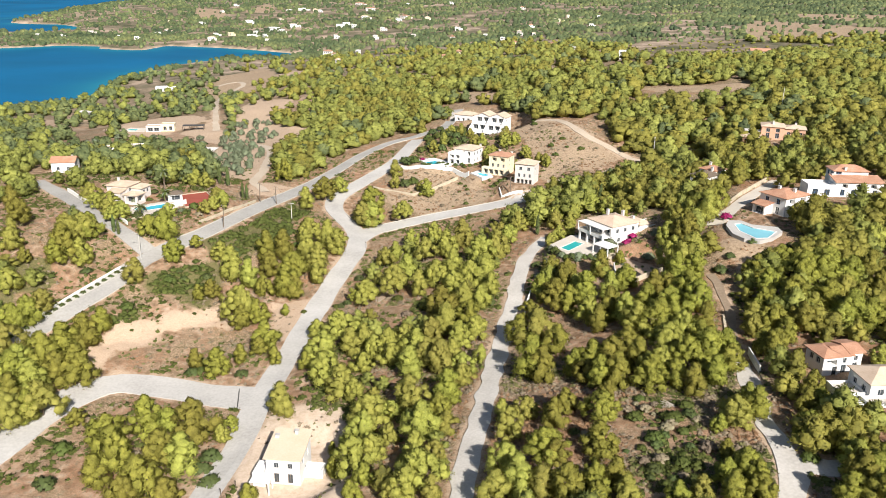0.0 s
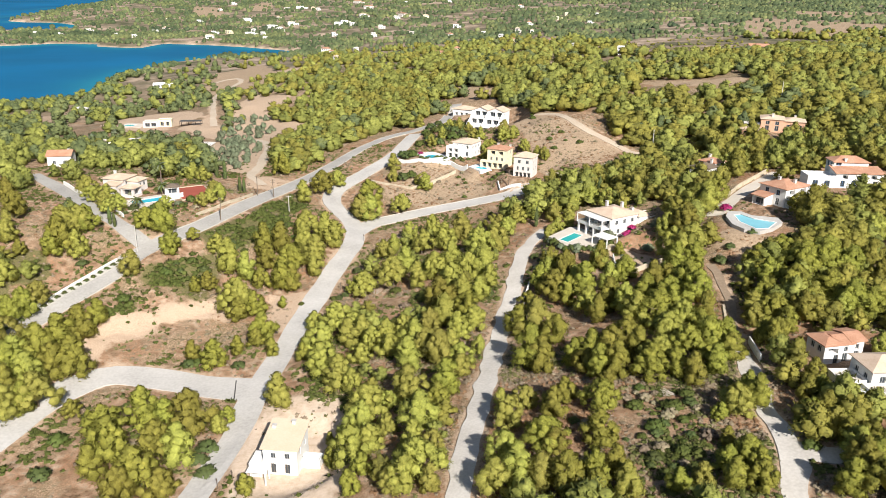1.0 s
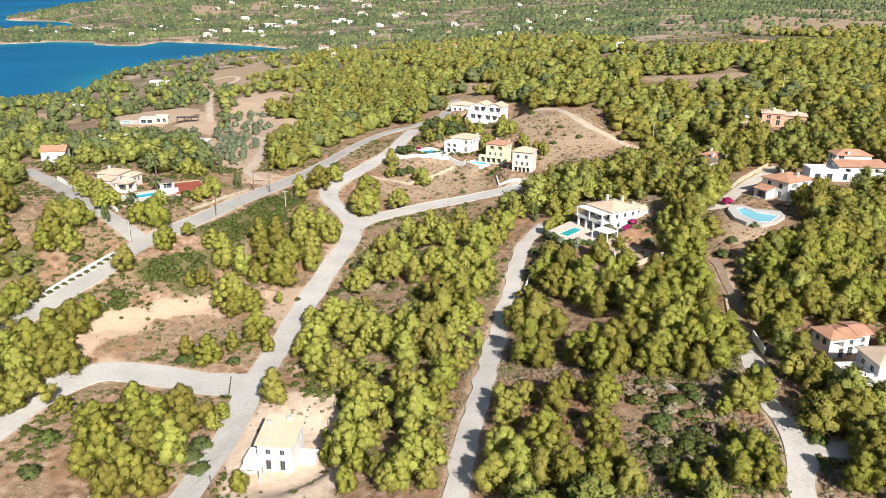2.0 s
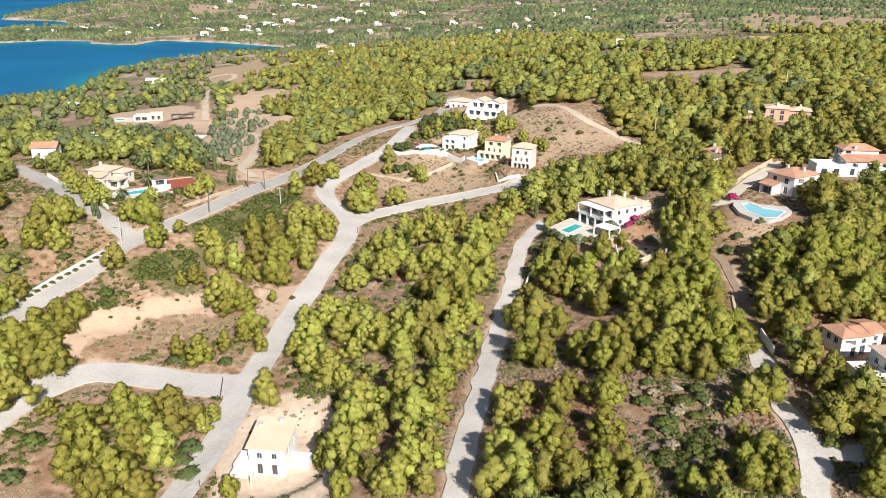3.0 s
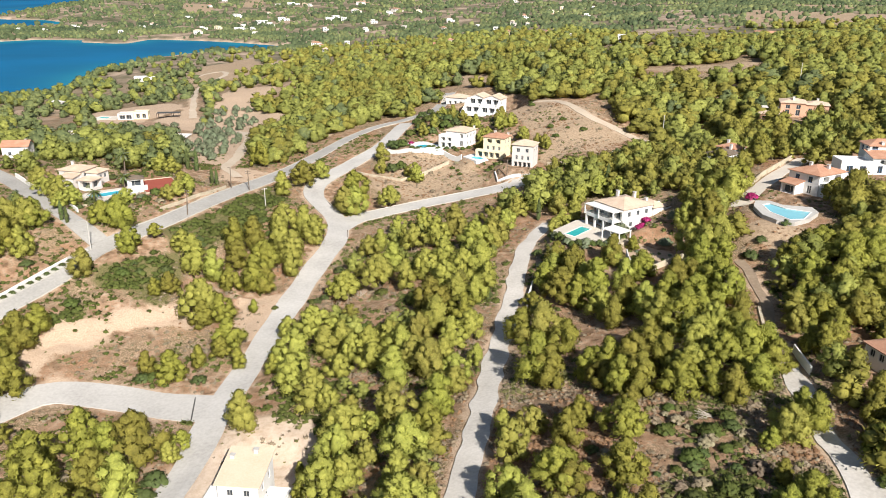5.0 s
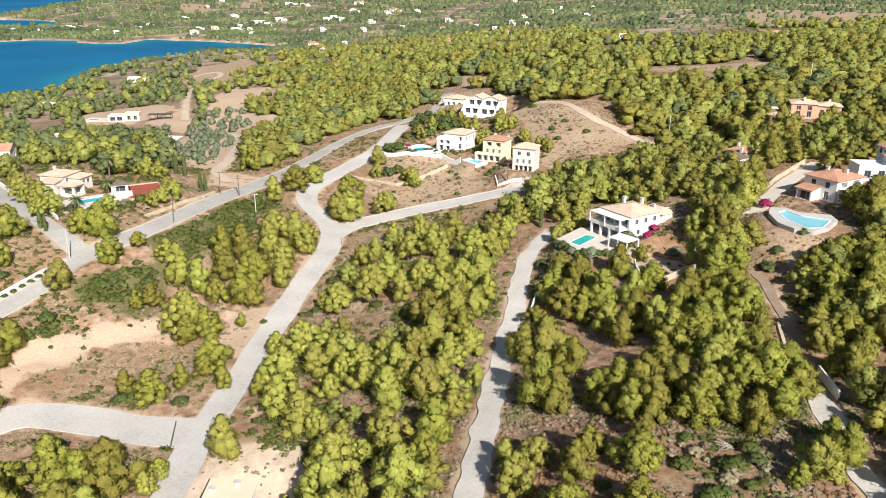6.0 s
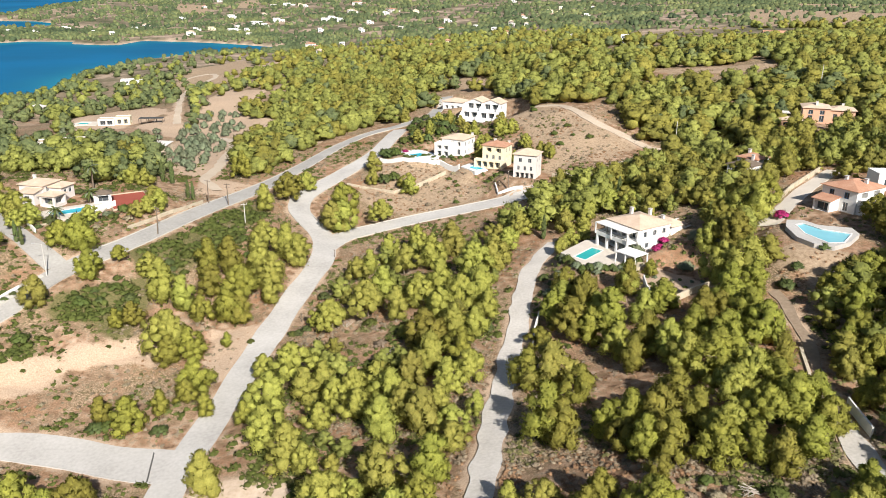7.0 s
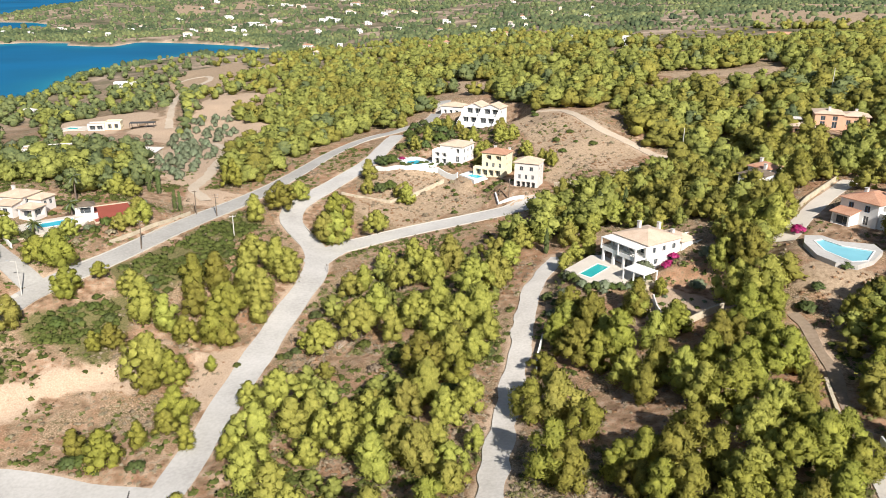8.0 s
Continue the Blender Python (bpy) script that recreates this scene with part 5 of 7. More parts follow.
# ---- houses ----
def openings(bm, o, d, nrm, length, z0, z1, holes, depth):
    """One wall face with its openings cut through and their reveals."""
    us = sorted({0.0, length, *[h[0] for h in holes], *[h[0] + h[2] for h in holes]})
    vs = sorted({z0, z1, *[h[1] for h in holes], *[h[1] + h[3] for h in holes]})

    def at(u, v, inn=0.0):
        return bm.verts.new((o[0] + d[0] * u - nrm[0] * inn, o[1] + d[1] * u - nrm[1] * inn, v))

    for u0, u1 in zip(us[:-1], us[1:]):
        for v0, v1 in zip(vs[:-1], vs[1:]):
            cu, cv = (u0 + u1) / 2, (v0 + v1) / 2
            if not any(h[0] < cu < h[0] + h[2] and h[1] < cv < h[1] + h[3] for h in holes):
                bm.faces.new([at(u0, v0), at(u1, v0), at(u1, v1), at(u0, v1)])
    for u, v, w, h, kind in holes:
        dd = 1.3 if kind == "o" else depth
        c = [(u, v), (u + w, v), (u + w, v + h), (u, v + h)]
        for (a, b), (e, f) in zip(c, c[1:] + c[:1]):
            bm.faces.new([at(a, b), at(e, f), at(e, f, dd), at(a, b, dd)])


def window_part(o, d, nrm, hole, depth, parent):
    u, v, w, h, kind = hole
    dd = 1.3 if kind == "o" else depth

    def slab(bm, u0, v0, u1, v1, i0, i1):
        pts = [(o[0] + d[0] * a - nrm[0] * i, o[1] + d[1] * a - nrm[1] * i, b) for i in (i0, i1) for a, b in ((u0, v0), (u1, v0), (u1, v1), (u0, v1))]
        vv = [bm.verts.new(p) for p in pts]
        for q in ((0, 1, 2, 3), (7, 6, 5, 4), (0, 4, 5, 1), (1, 5, 6, 2), (2, 6, 7, 3), (3, 7, 4, 0)):
            bm.faces.new([vv[k] for k in q])

    bm = bmesh.new()
    e = 0.09
    for a in ((u, v, u + e, v + h), (u + w - e, v, u + w, v + h), (u + e, v, u + w - e, v + e), (u + e, v + h - e, u + w - e, v + h), (u + w / 2 - 0.04, v + e, u + w / 2 + 0.04, v + h - e)):
        slab(bm, *a, dd - 0.08, dd)
    frame_mat = SHUTTER if kind == "s" else WOOD if kind == "d" else METAL
    win = part("door" if kind == "d" else "window", bm, frame_mat, parent)
    bm = bmesh.new()
    slab(bm, u + e, v + e, u + w - e, v + h - e, dd - 0.03, dd + 0.05)
    part("pane", bm, GLASS, win)


def tile_roof(parent, x0, y0, x1, y1, z, rise, over, mat, style):
    """A roof with thick eaves: hip, gable, shed (high at the back) or flat with a parapet."""
    bm = bmesh.new()
    if style == "flat":
        box(bm, x0 + 0.22, y0 + 0.22, z - 0.35, x1 - 0.22, y1 - 0.22, z - 0.2)
        roof = part("roof", bm, mat, parent)
        bm = bmesh.new()
        for a in ((x0 - 0.03, y0 - 0.03, x1 + 0.03, y0 + 0.22), (x0 - 0.03, y1 - 0.22, x1 + 0.03, y1 + 0.03), (x0 - 0.03, y0 + 0.22, x0 + 0.22, y1 - 0.22), (x1 - 0.22, y0 + 0.22, x1 + 0.03, y1 - 0.22)):
            box(bm, a[0], a[1], z - 0.36, a[2], a[3], z + 0.25)
        part("parapet", bm, parent["wall_mat"] and bpy.data.materials[parent["wall_mat"]], parent)
        return
    x0, y0, x1, y1 = x0 - over, y0 - over, x1 + over, y1 + over
    t = 0.16
    w, d = x1 - x0, y1 - y0
    if style == "shed":
        top = [(x0, y0, z), (x1, y0, z), (x1, y1, z + rise), (x0, y1, z + rise)]
        faces = [(0, 1, 2, 3)]
    elif style == "gable":
        ym = (y0 + y1) / 2
        top = [(x0, y0, z), (x1, y0, z), (x1, ym, z + rise), (x0, ym, z + rise), (x1, y1, z), (x0, y1, z)]
        faces = [(0, 1, 2, 3), (3, 2, 4, 5)]
    elif style == "ridge":
        xm = (x0 + x1) / 2
        top = [(x0, y0, z), (xm, y0, z + rise), (xm, y1, z + rise), (x0, y1, z), (x1, y0, z), (x1, y1, z)]
        faces = [(0, 1, 2, 3), (1, 4, 5, 2)]
    else:
        if w >= d:
            a, b = (x0 + d / 2, (y0 + y1) / 2, z + rise), (x1 - d / 2, (y0 + y1) / 2, z + rise)
        else:
            a, b = ((x0 + x1) / 2, y0 + w / 2, z + rise), ((x0 + x1) / 2, y1 - w / 2, z + rise)
        top = [(x0, y0, z), (x1, y0, z), (x1, y1, z), (x0, y1, z), a, b]
        faces = [(0, 1, 5, 4), (1, 2, 5), (2, 3, 4, 5), (3, 0, 4)] if w >= d else [(0, 1, 4), (1, 2, 5, 4), (2, 3, 5), (3, 0, 4, 5)]
    vs = [bm.verts.new(p) for p in top]
    fs = [bm.faces.new([vs[k] for k in f]) for f in faces]
    bmesh.ops.recalc_face_normals(bm, faces=fs)
    made = bmesh.ops.extrude_face_region(bm, geom=fs)
    for g in made["geom"]:
        if isinstance(g, bmesh.types.BMVert):
            g.co.z += t
    part("roof", bm, mat, parent)


def storey_windows(length, n, z, w=1.1, h=1.3, kind="w", margin=0.6):
    gap = (length - 2 * margin) / n
    return [(margin + gap * (k + 0.5) - w / 2, z, w, h, kind) for k in range(n)]


def house(name, label, x, y, z, turn, volumes, category="house", group="", chimneys=()):
    """volumes: (x0, y0, x1, y1, base, top, wall material, roof style, roof material, rise, {side: openings})."""
    thing = empty(name, label, category, pose(x, y, z, 0, 0, turn), group)
    for x0, y0, x1, y1, base, top, mat, style, rmat, rise, holes in volumes:
        bm = bmesh.new()
        sides = {"front": ((x0, y0), (1, 0), (0, -1), x1 - x0), "right": ((x1, y0), (0, 1), (1, 0), y1 - y0), "back": ((x1, y1), (-1, 0), (0, 1), x1 - x0), "left": ((x0, y1), (0, -1), (-1, 0), y1 - y0)}
        low = base - (2.5 if base <= 0.01 else 0)
        for key, (o, d, nrm, length) in sides.items():
            openings(bm, o, d, nrm, length, low, top, holes.get(key, []), 0.22)
        if style == "shed":
            for xx in (x0, x1):
                bm.faces.new([bm.verts.new(p) for p in ((xx, y0, top), (xx, y1, top), (xx, y1, top + rise))])
            bm.faces.new([bm.verts.new(p) for p in ((x0, y1, top), (x1, y1, top), (x1, y1, top + rise), (x0, y1, top + rise))])
        if style == "ridge":
            for yy in (y0, y1):
                bm.faces.new([bm.verts.new(p) for p in ((x0, yy, top), (x1, yy, top), ((x0 + x1) / 2, yy, top + rise))])
        if style == "gable":
            for xx in (x0, x1):
                bm.faces.new([bm.verts.new(p) for p in ((xx, y0, top), (xx, y1, top), (xx, (y0 + y1) / 2, top + rise))])
        bmesh.ops.remove_doubles(bm, verts=bm.verts, dist=0.001)
        wall = part("wall", bm, mat, thing)
        thing["wall_mat"] = mat.name
        for key, (o, d, nrm, length) in sides.items():
            for hole in holes.get(key, []):
                window_part(o, d, nrm, hole, 0.22, wall)
        tile_roof(thing, x0, y0, x1, y1, top, rise, 0.45, rmat, style)
    del thing["wall_mat"]
    for cx, cy, cz, ch in chimneys:
        bm = bmesh.new()
        box(bm, cx - 0.35, cy - 0.35, cz - 0.6, cx + 0.35, cy + 0.35, cz + ch, 0.02)
        c = part("chimney", bm, GREYWHITE, thing)
        bm = bmesh.new()
        box(bm, cx - 0.45, cy - 0.45, cz + ch, cx + 0.45, cy + 0.45, cz + ch + 0.12, 0.02)
        part("cap", bm, CONCRETE, c)
    return thing


def pergola(parent, x0, y0, x1, y1, z0, z1, cover, mat, posts=3):
    """A canopy on posts."""
    bm = bmesh.new()
    box(bm, x0, y0, z1, x1, y1, z1 + 0.18, 0.02)
    part("canopy", bm, cover, parent)
    for k in range(posts):
        for yy in (y0 + 0.15, y1 - 0.15):
            px = x0 + 0.15 + (x1 - x0 - 0.3) * k / (posts - 1)
            bm = bmesh.new()
            box(bm, px - 0.14, yy - 0.14, z0, px + 0.14, yy + 0.14, z1, 0.02)
            part("post", bm, mat, parent)


def slatted(parent, x0, y0, x1, y1, z0, z1, n):
    for k in range(n):
        yy = y0 + (y1 - y0) * (k + 0.5) / n
        bm = bmesh.new()
        box(bm, x0, yy - 0.08, z1, x1, yy + 0.08, z1 + 0.16)
        part("slat", bm, WHITE, parent)
    for px in (x0 + 0.1, x1 - 0.1):
        for py in (y0 + 0.1, y1 - 0.1):
            bm = bmesh.new()
            box(bm, px - 0.12, py - 0.12, z0, px + 0.12, py + 0.12, z1)
            part("post", bm, WHITE, parent)


def pool(deck, water, z, label, water_mat, deck_mat=PAVING, wall=3.0, rounded=False):
    """A paved terrace with a sunk basin: outlines in plan."""
    if rounded:
        deck, water = [[tuple(map(float, q)) for q in curve_line(o + o[:3], 1.6)] for o in (deck, water)]
        deck, water = [o[: 1 + min(range(4, len(o)), key=lambda k: math.dist(o[k], o[0]) + (0 if k > len(o) * 0.5 else 99))][:-1] for o in (deck, water)]
    thing = empty("pool_terrace", label, "swimming pool", pose(deck[0][0], deck[0][1], z))
    ox, oy = deck[0]
    bm = bmesh.new()
    loops = []
    for outline in (deck, water):
        vs = [bm.verts.new((x - ox, y - oy, 0)) for x, y in outline]
        loops += [bm.edges.new((a, b)) for a, b in zip(vs, vs[1:] + vs[:1])]
    bmesh.ops.triangle_fill(bm, edges=loops, use_beauty=True)
    for outline, drop in ((deck, wall), (water, 1.4)):
        for (ax, ay), (bx, by) in zip(outline, outline[1:] + outline[:1]):
            bm.faces.new([bm.verts.new(p) for p in ((ax - ox, ay - oy, 0), (bx - ox, by - oy, 0), (bx - ox, by - oy, -drop), (ax - ox, ay - oy, -drop))])
    bmesh.ops.remove_doubles(bm, verts=bm.verts, dist=0.001)
    part("deck", bm, deck_mat, thing)
    bm = bmesh.new()
    bm.faces.new([bm.verts.new((x - ox, y - oy, -0.12)) for x, y in water])
    part("water", bm, water_mat, thing)
    bm = bmesh.new()
    cx, cy = np.mean(np.array(water), 0)
    for (ax, ay), (bx, by) in zip(water, water[1:] + water[:1]):
        pts = []
        for qx, qy in ((ax, ay), (bx, by)):
            g = 1 + 0.35 / math.hypot(qx - cx, qy - cy)
            pts += [(qx, qy), (cx + (qx - cx) * g, cy + (qy - cy) * g)]
        (a, a2, b, b2) = pts
        lo = [bm.verts.new((p[0] - ox, p[1] - oy, 0.004)) for p in (a, b, b2, a2)]
        hi = [bm.verts.new((p[0] - ox, p[1] - oy, 0.07)) for p in (a, b, b2, a2)]
        bm.faces.new(hi)
        for k in range(4):
            bm.faces.new([lo[k], lo[(k + 1) % 4], hi[(k + 1) % 4], hi[k]])
    part("rim", bm, WHITE, thing)
    return thing


W = storey_windows
# white house on the sandy plot by the road
h = house("white_house", "two-storey white house with a sand-coloured sloping roof on bare sandy plot", -32.6, 120.4, -16.2, -6, [
    (0, 0, 6.6, 7.6, 0, 5.6, WHITE, "shed", SANDROOF, 1.5, {"front": W(6.6, 2, 3.5, 1.0, 1.2) + W(6.6, 2, 0.3, 1.0, 2.1, "d"), "right": W(7.6, 2, 3.4, 0.8, 1.3) + W(7.6, 1, 0.9, 0.9, 1.2)}),
    (-2.4, -1.2, 0, 3.0, 0, 2.7, WHITE, "flat", WHITE, 0, {"front": [(0.3, 0.2, 1.7, 2.1, "o")]}),
    (6.6, 2.6, 10.2, 5.4, 0, 1.5, WHITE, "flat", WHITE, 0, {}),
], chimneys=[(4.2, 6.9, 7.1, 0.6), (0.7, 5.5, 6.7, 0.6)])
slatted(h, -2.2, -3.6, 1.6, -1.3, 0, 2.5, 8)

# villa with the turquoise pool
h = house("villa", "two-storey white villa with low pale tiled roof and shaded balcony", 42.6, 214.2, 3.0, -58, [
    (0, 1.5, 10.0, 12.0, 0, 5.9, WHITE, "hip", TILE, 1.5, {"front": W(10, 3, 3.2, 2.0, 2.2, "o") + W(10, 3, 0.2, 2.0, 2.3, "o"), "right": W(10.5, 3, 3.7) + W(10.5, 2, 1.0), "left": W(10.5, 3, 3.7)}),
    (3.0, 12.0, 10.4, 16.5, 0, 5.0, WHITE, "hip", TILE, 1.1, {"right": W(4.5, 2, 1.0)}),
    (5.0, 16.5, 10.6, 21.0, 0, 4.2, WHITE, "flat", WHITE, 0, {"right": [(0.4, 1.4, 3.7, 2.2, "o")]}),
], chimneys=[(1.4, 7.6, 7.2, 1.0), (3.6, 11.6, 6.8, 1.0), (6.5, 13.0, 5.8, 0.9)])
pergola(h, -0.6, -2.2, 10.0, 1.4, 2.95, 5.5, WHITE, WHITE, 3)
bm = bmesh.new()
box(bm, -0.3, -1.9, 2.65, 9.7, 1.45, 2.95, 0.02)
bal = part("balcony", bm, WHITE, h)
bm = bmesh.new()
box(bm, -0.3, -1.9, 2.95, 9.7, -1.72, 3.6, 0.02)
part("parapet", bm, WHITE, bal)
bm = bmesh.new()
box(bm, -0.3, -1.72, 2.95, -0.12, 1.4, 3.6)
part("parapet", bm, WHITE, bal)
for k in range(4):
    bm = bmesh.new()
    box(bm, -0.3 + k * 3.15, -1.9, 0, 0.25 + k * 3.15, -1.35, 2.65, 0.02)
    part("pillar", bm, WHITE, h)
for k in range(22):
    bm = bmesh.new()
    box(bm, -0.15 + k * 0.45, -1.84, 3.6, -0.09 + k * 0.45, -1.78, 3.95)
    part("baluster", bm, METAL, bal)
bm = bmesh.new()
box(bm, -0.3, -1.86, 3.95, 9.7, -1.76, 4.02)
part("handrail", bm, METAL, bal)
pool([(31.6, 207.4), (35.2, 200.6), (42.4, 199.6), (47.6, 203.4), (46.2, 207.5), (42.0, 216.5), (39.0, 216.5)], [(34.3, 204.9), (36.4, 202.5), (41.6, 208.8), (39.5, 211.0)], 3.06, "turquoise rectangular pool in a pale stone terrace", TURQUOISE)
gz = empty("garden_pavilion", "flat white canopy on posts beside the pool", "pavilion", pose(42.8, 201.6, 3.06, 0, 0, -52))
pergola(gz, 0, 0, 5.6, 4.6, 0, 2.4, WHITE, WHITE, 3)
bm = bmesh.new()
box(bm, -0.2, -0.2, -3.0, 5.8, 4.8, -0.01)
part("plinth", bm, STONE, gz)

# four white villas on the knoll
house("grey_house", "unfinished pale grey-pink three-storey house with tiled roof", 27.3, 279.3, 3.0, -22, [
    (0, 0, 7.4, 6.6, 0, 7.4, GREYWHITE, "hip", TILE, 1.5, {"front": W(7.4, 2, 5.0) + W(7.4, 3, 2.4, 0.8, 1.4) + W(7.4, 4, 0.0, 1.2, 1.6, "o"), "right": W(6.6, 2, 5.0) + W(6.6, 2, 2.4, 0.9, 1.3)}),
])
h = house("cream_house", "cream three-storey house with open corner loggia and tiled roof", 18.4, 296.8, 2.4, -26, [
    (0, 0, 8.0, 7.0, 0, 7.2, CREAM, "hip", RED_TILE, 1.2, {"front": W(8, 2, 5.0, 1.9, 1.5, "o") + W(8, 3, 2.6, 0.9, 1.5) + W(8, 3, 0.1, 1.5, 1.9, "o"), "right": W(7, 2, 5.0, 0.9, 1.5) + W(7, 2, 2.5, 1.4, 1.5, "o")}),
    (-2.2, -2.0, 8.0, 0, 0, 2.5, CREAM, "flat", PAVING, 0, {"front": W(10.2, 4, 0.1, 1.8, 2.0, "o")}),
], chimneys=[(3.0, 4.0, 8.3, 0.6), (7.2, 6.2, 7.4, 0.8)])
house("stepped_villa", "white villa with tall bays, balconies and pale tiled roof", 4.8, 314.4, 2.6, -28, [
    (0, 0, 8.6, 9.5, 0, 5.8, WHITE, "hip", TILE, 1.3, {"front": W(8.6, 3, 3.4, 1.2, 1.6, "o") + W(8.6, 3, 0.4, 1.2, 2.0), "right": W(9.5, 3, 3.5) + W(9.5, 3, 0.8, 0.8, 1.3)}),
    (-1.0, -4.0, 5.5, 0, 0, 4.6, WHITE, "flat", WHITE, 0, {"front": W(6.5, 2, 2.6, 1.7, 1.4, "o") + W(6.5, 2, 0.2, 1.7, 1.8, "o"), "left": W(4, 1, 2.6, 1.6, 1.4, "o")}),
], chimneys=[(7.8, 9.0, 6.0, 0.9)])
tv = []
for k in range(2):
    o = 7.6 * k
    for n, (ya, za) in enumerate(((0, 3.0), (4.2, 6.2), (8.4, 9.2))):
        tv.append((o, ya, o + 7.6, ya + (4.2 if n < 2 else 8.0), 0, za, WHITE, "flat" if n < 2 else "ridge", WHITE if n < 2 else TILE, 0 if n < 2 else 1.6,
                   {"front": [(0.8, za - 2.6, 2.6, 2.2, "o"), (4.2, za - 2.6, 2.6, 2.2, "o")], "right": W(4.2, 1, za - 2.2, 0.9, 1.2), "left": W(4.2, 1, za - 2.2, 0.9, 1.2)}))
h = house("terraced_villas", "white terraced holiday villas stepping up the slope", 11.6, 357.5, 4.6, -26, tv)
for px in (0.0, 7.6, 15.2):
    # raking party walls between the terraces
    bm = bmesh.new()
    for ya, za in ((0.0, 3.0), (4.2, 6.2)):
        vs = [bm.verts.new((px + dx, ya + dy, za + dz)) for dx in (-0.16, 0.16) for dy, dz in ((0.4, 0.0), (4.2, 0.0), (4.2, 3.2), (2.6, 2.2), (0.4, 0.9))]
        bm.faces.new(vs[:5]), bm.faces.new(vs[5:][::-1])
        for i in range(5):
            bm.faces.new([vs[i], vs[5 + i], vs[5 + (i + 1) % 5], vs[(i + 1) % 5]])
    part("party_wall", bm, WHITE, h)
house("white_bungalow", "low white house with pale tiled roof among trees", 5.7, 390.9, 5.4, -25, [
    (0, 0, 9.5, 8.0, 0, 4.6, WHITE, "hip", TILE, 1.4, {"front": W(9.5, 3, 1.4, 1.4, 1.6, "o"), "right": W(8, 2, 2.0)}),
])
pool([(-12, 318), (-4, 306), (3.5, 306.5), (4.0, 313.0), (-4, 322)], [(-8.0, 313.0), (-4.2, 308.8), (0.8, 311.2), (-3.5, 316.2)], 2.66, "bright blue villa pool with white surround", BLUEPOOL, WHITE, 1.4)
pool([(11.0, 296.0), (15.5, 288.5), (20.0, 290.5), (18.0, 298.0), (14.5, 300.5)], [(13.0, 295.2), (16.2, 290.6), (18.8, 292.4), (15.8, 297.0)], 2.46, "small bright blue pool in a white terrace", BLUEPOOL, WHITE, 1.2)

# villas on the east slope
house("red_roof_villa", "white villa with red tiled roofs and blue shutters", 108.6, 217.8, 16.0, -4, [
    (0, 0, 8.0, 6.0, 0, 3.4, WHITE, "flat", WHITE, 0, {"front": W(8, 2, 0.3, 1.6, 1.9, "s")}),
    (8.0, 0, 21.5, 5.2, 0, 4.4, WHITE, "shed", RED_TILE, 1.1, {"front": W(13.5, 4, 0.4, 1.2, 1.9, "s") + W(13.5, 3, 2.7, 1.6, 1.2, "o"), "right": W(5.2, 1, 2.4)}),
    (9.0, 5.2, 19.0, 11.0, 0, 6.6, WHITE, "hip", RED_TILE, 1.4, {"front": [(0.6, 5.6, 1.6, 0.9, "s")], "left": W(5.8, 2, 4.8, 1.2, 1.4, "s")}),
], chimneys=[(8.6, 5.0, 4.6, 1.2), (12.2, 5.4, 6.8, 0.9)])
pool([(117, 215.2), (118, 210.6), (131, 211.6), (131.5, 216.0)], [(119.0, 214.2), (119.6, 211.8), (129.5, 212.6), (129.4, 214.8)], 15.9, "narrow pale blue pool before a villa", SKYBLUE, WHITE, 2.4)
h = house("east_villa", "white villa with red tiled hip roof above a curved pool", 92.6, 212.4, 13.2, -60, [
    (0, 0, 8.6, 10.5, 0, 5.2, WHITE, "hip", RED_TILE, 1.5, {"front": W(8.6, 2, 3.1, 1.2, 1.5, "s") + W(8.6, 2, 0.3, 1.2, 2.0), "right": W(10.5, 2, 3.1, 2.4, 1.6, "o") + W(10.5, 2, 0.6)}),
    (8.6, 0.5, 11.0, 6.0, 0, 3.2, WHITE, "flat", PAVING, 0, {"right": W(5.5, 1, 0.8)}),
    (0.5, -3.4, 4.6, 0, 0, 2.5, WHITE, "shed", RED_TILE, 0.8, {"front": [(0.4, 0.0, 3.3, 2.1, "o")]}),
], chimneys=[(3.0, 4.0, 6.6, 0.7), (6.6, 6.0, 6.4, 0.7)])
pool([(77.4, 195.6), (76.6, 188.4), (78.2, 184.2), (81.6, 182.6), (86.1, 185.3), (90.6, 190.4), (91.0, 194.5), (84.8, 196.4), (83.2, 200.0), (79.6, 200.2)], [(80.0, 196.4), (82.0, 197.4), (84.0, 193.3), (88.8, 190.4), (84.6, 185.0), (81.4, 184.6), (79.4, 190.6)], 13.5, "large pale blue fan-shaped pool on a high pale retaining wall", SKYBLUE, CONCRETE, 5.0)
house("tiled_house", "white house with rows of clay-tiled roofs among pines", 74.0, 128.6, 3.6, 12, [
    (0, 0, 3.6, 5.2, 0, 4.4, WHITE, "hip", RED_TILE, 0.9, {"front": [(0.7, 2.6, 2.3, 1.1, "o"), (2.2, 0.3, 1.0, 2.0, "d")], "left": W(5.2, 2, 2.6)}),
    (3.6, 0.4, 6.4, 5.6, 0, 4.2, WHITE, "gable", RED_TILE, 0.8, {"front": W(2.8, 1, 2.6, 0.8, 1.1) + W(2.8, 1, 0.4, 1.1, 1.9)}),
    (6.4, 0.8, 9.2, 6.0, 0, 4.4, WHITE, "gable", RED_TILE, 0.8, {"front": W(2.8, 1, 2.7, 0.8, 1.1) + W(2.8, 1, 0.4, 1.1, 1.9)}),
])
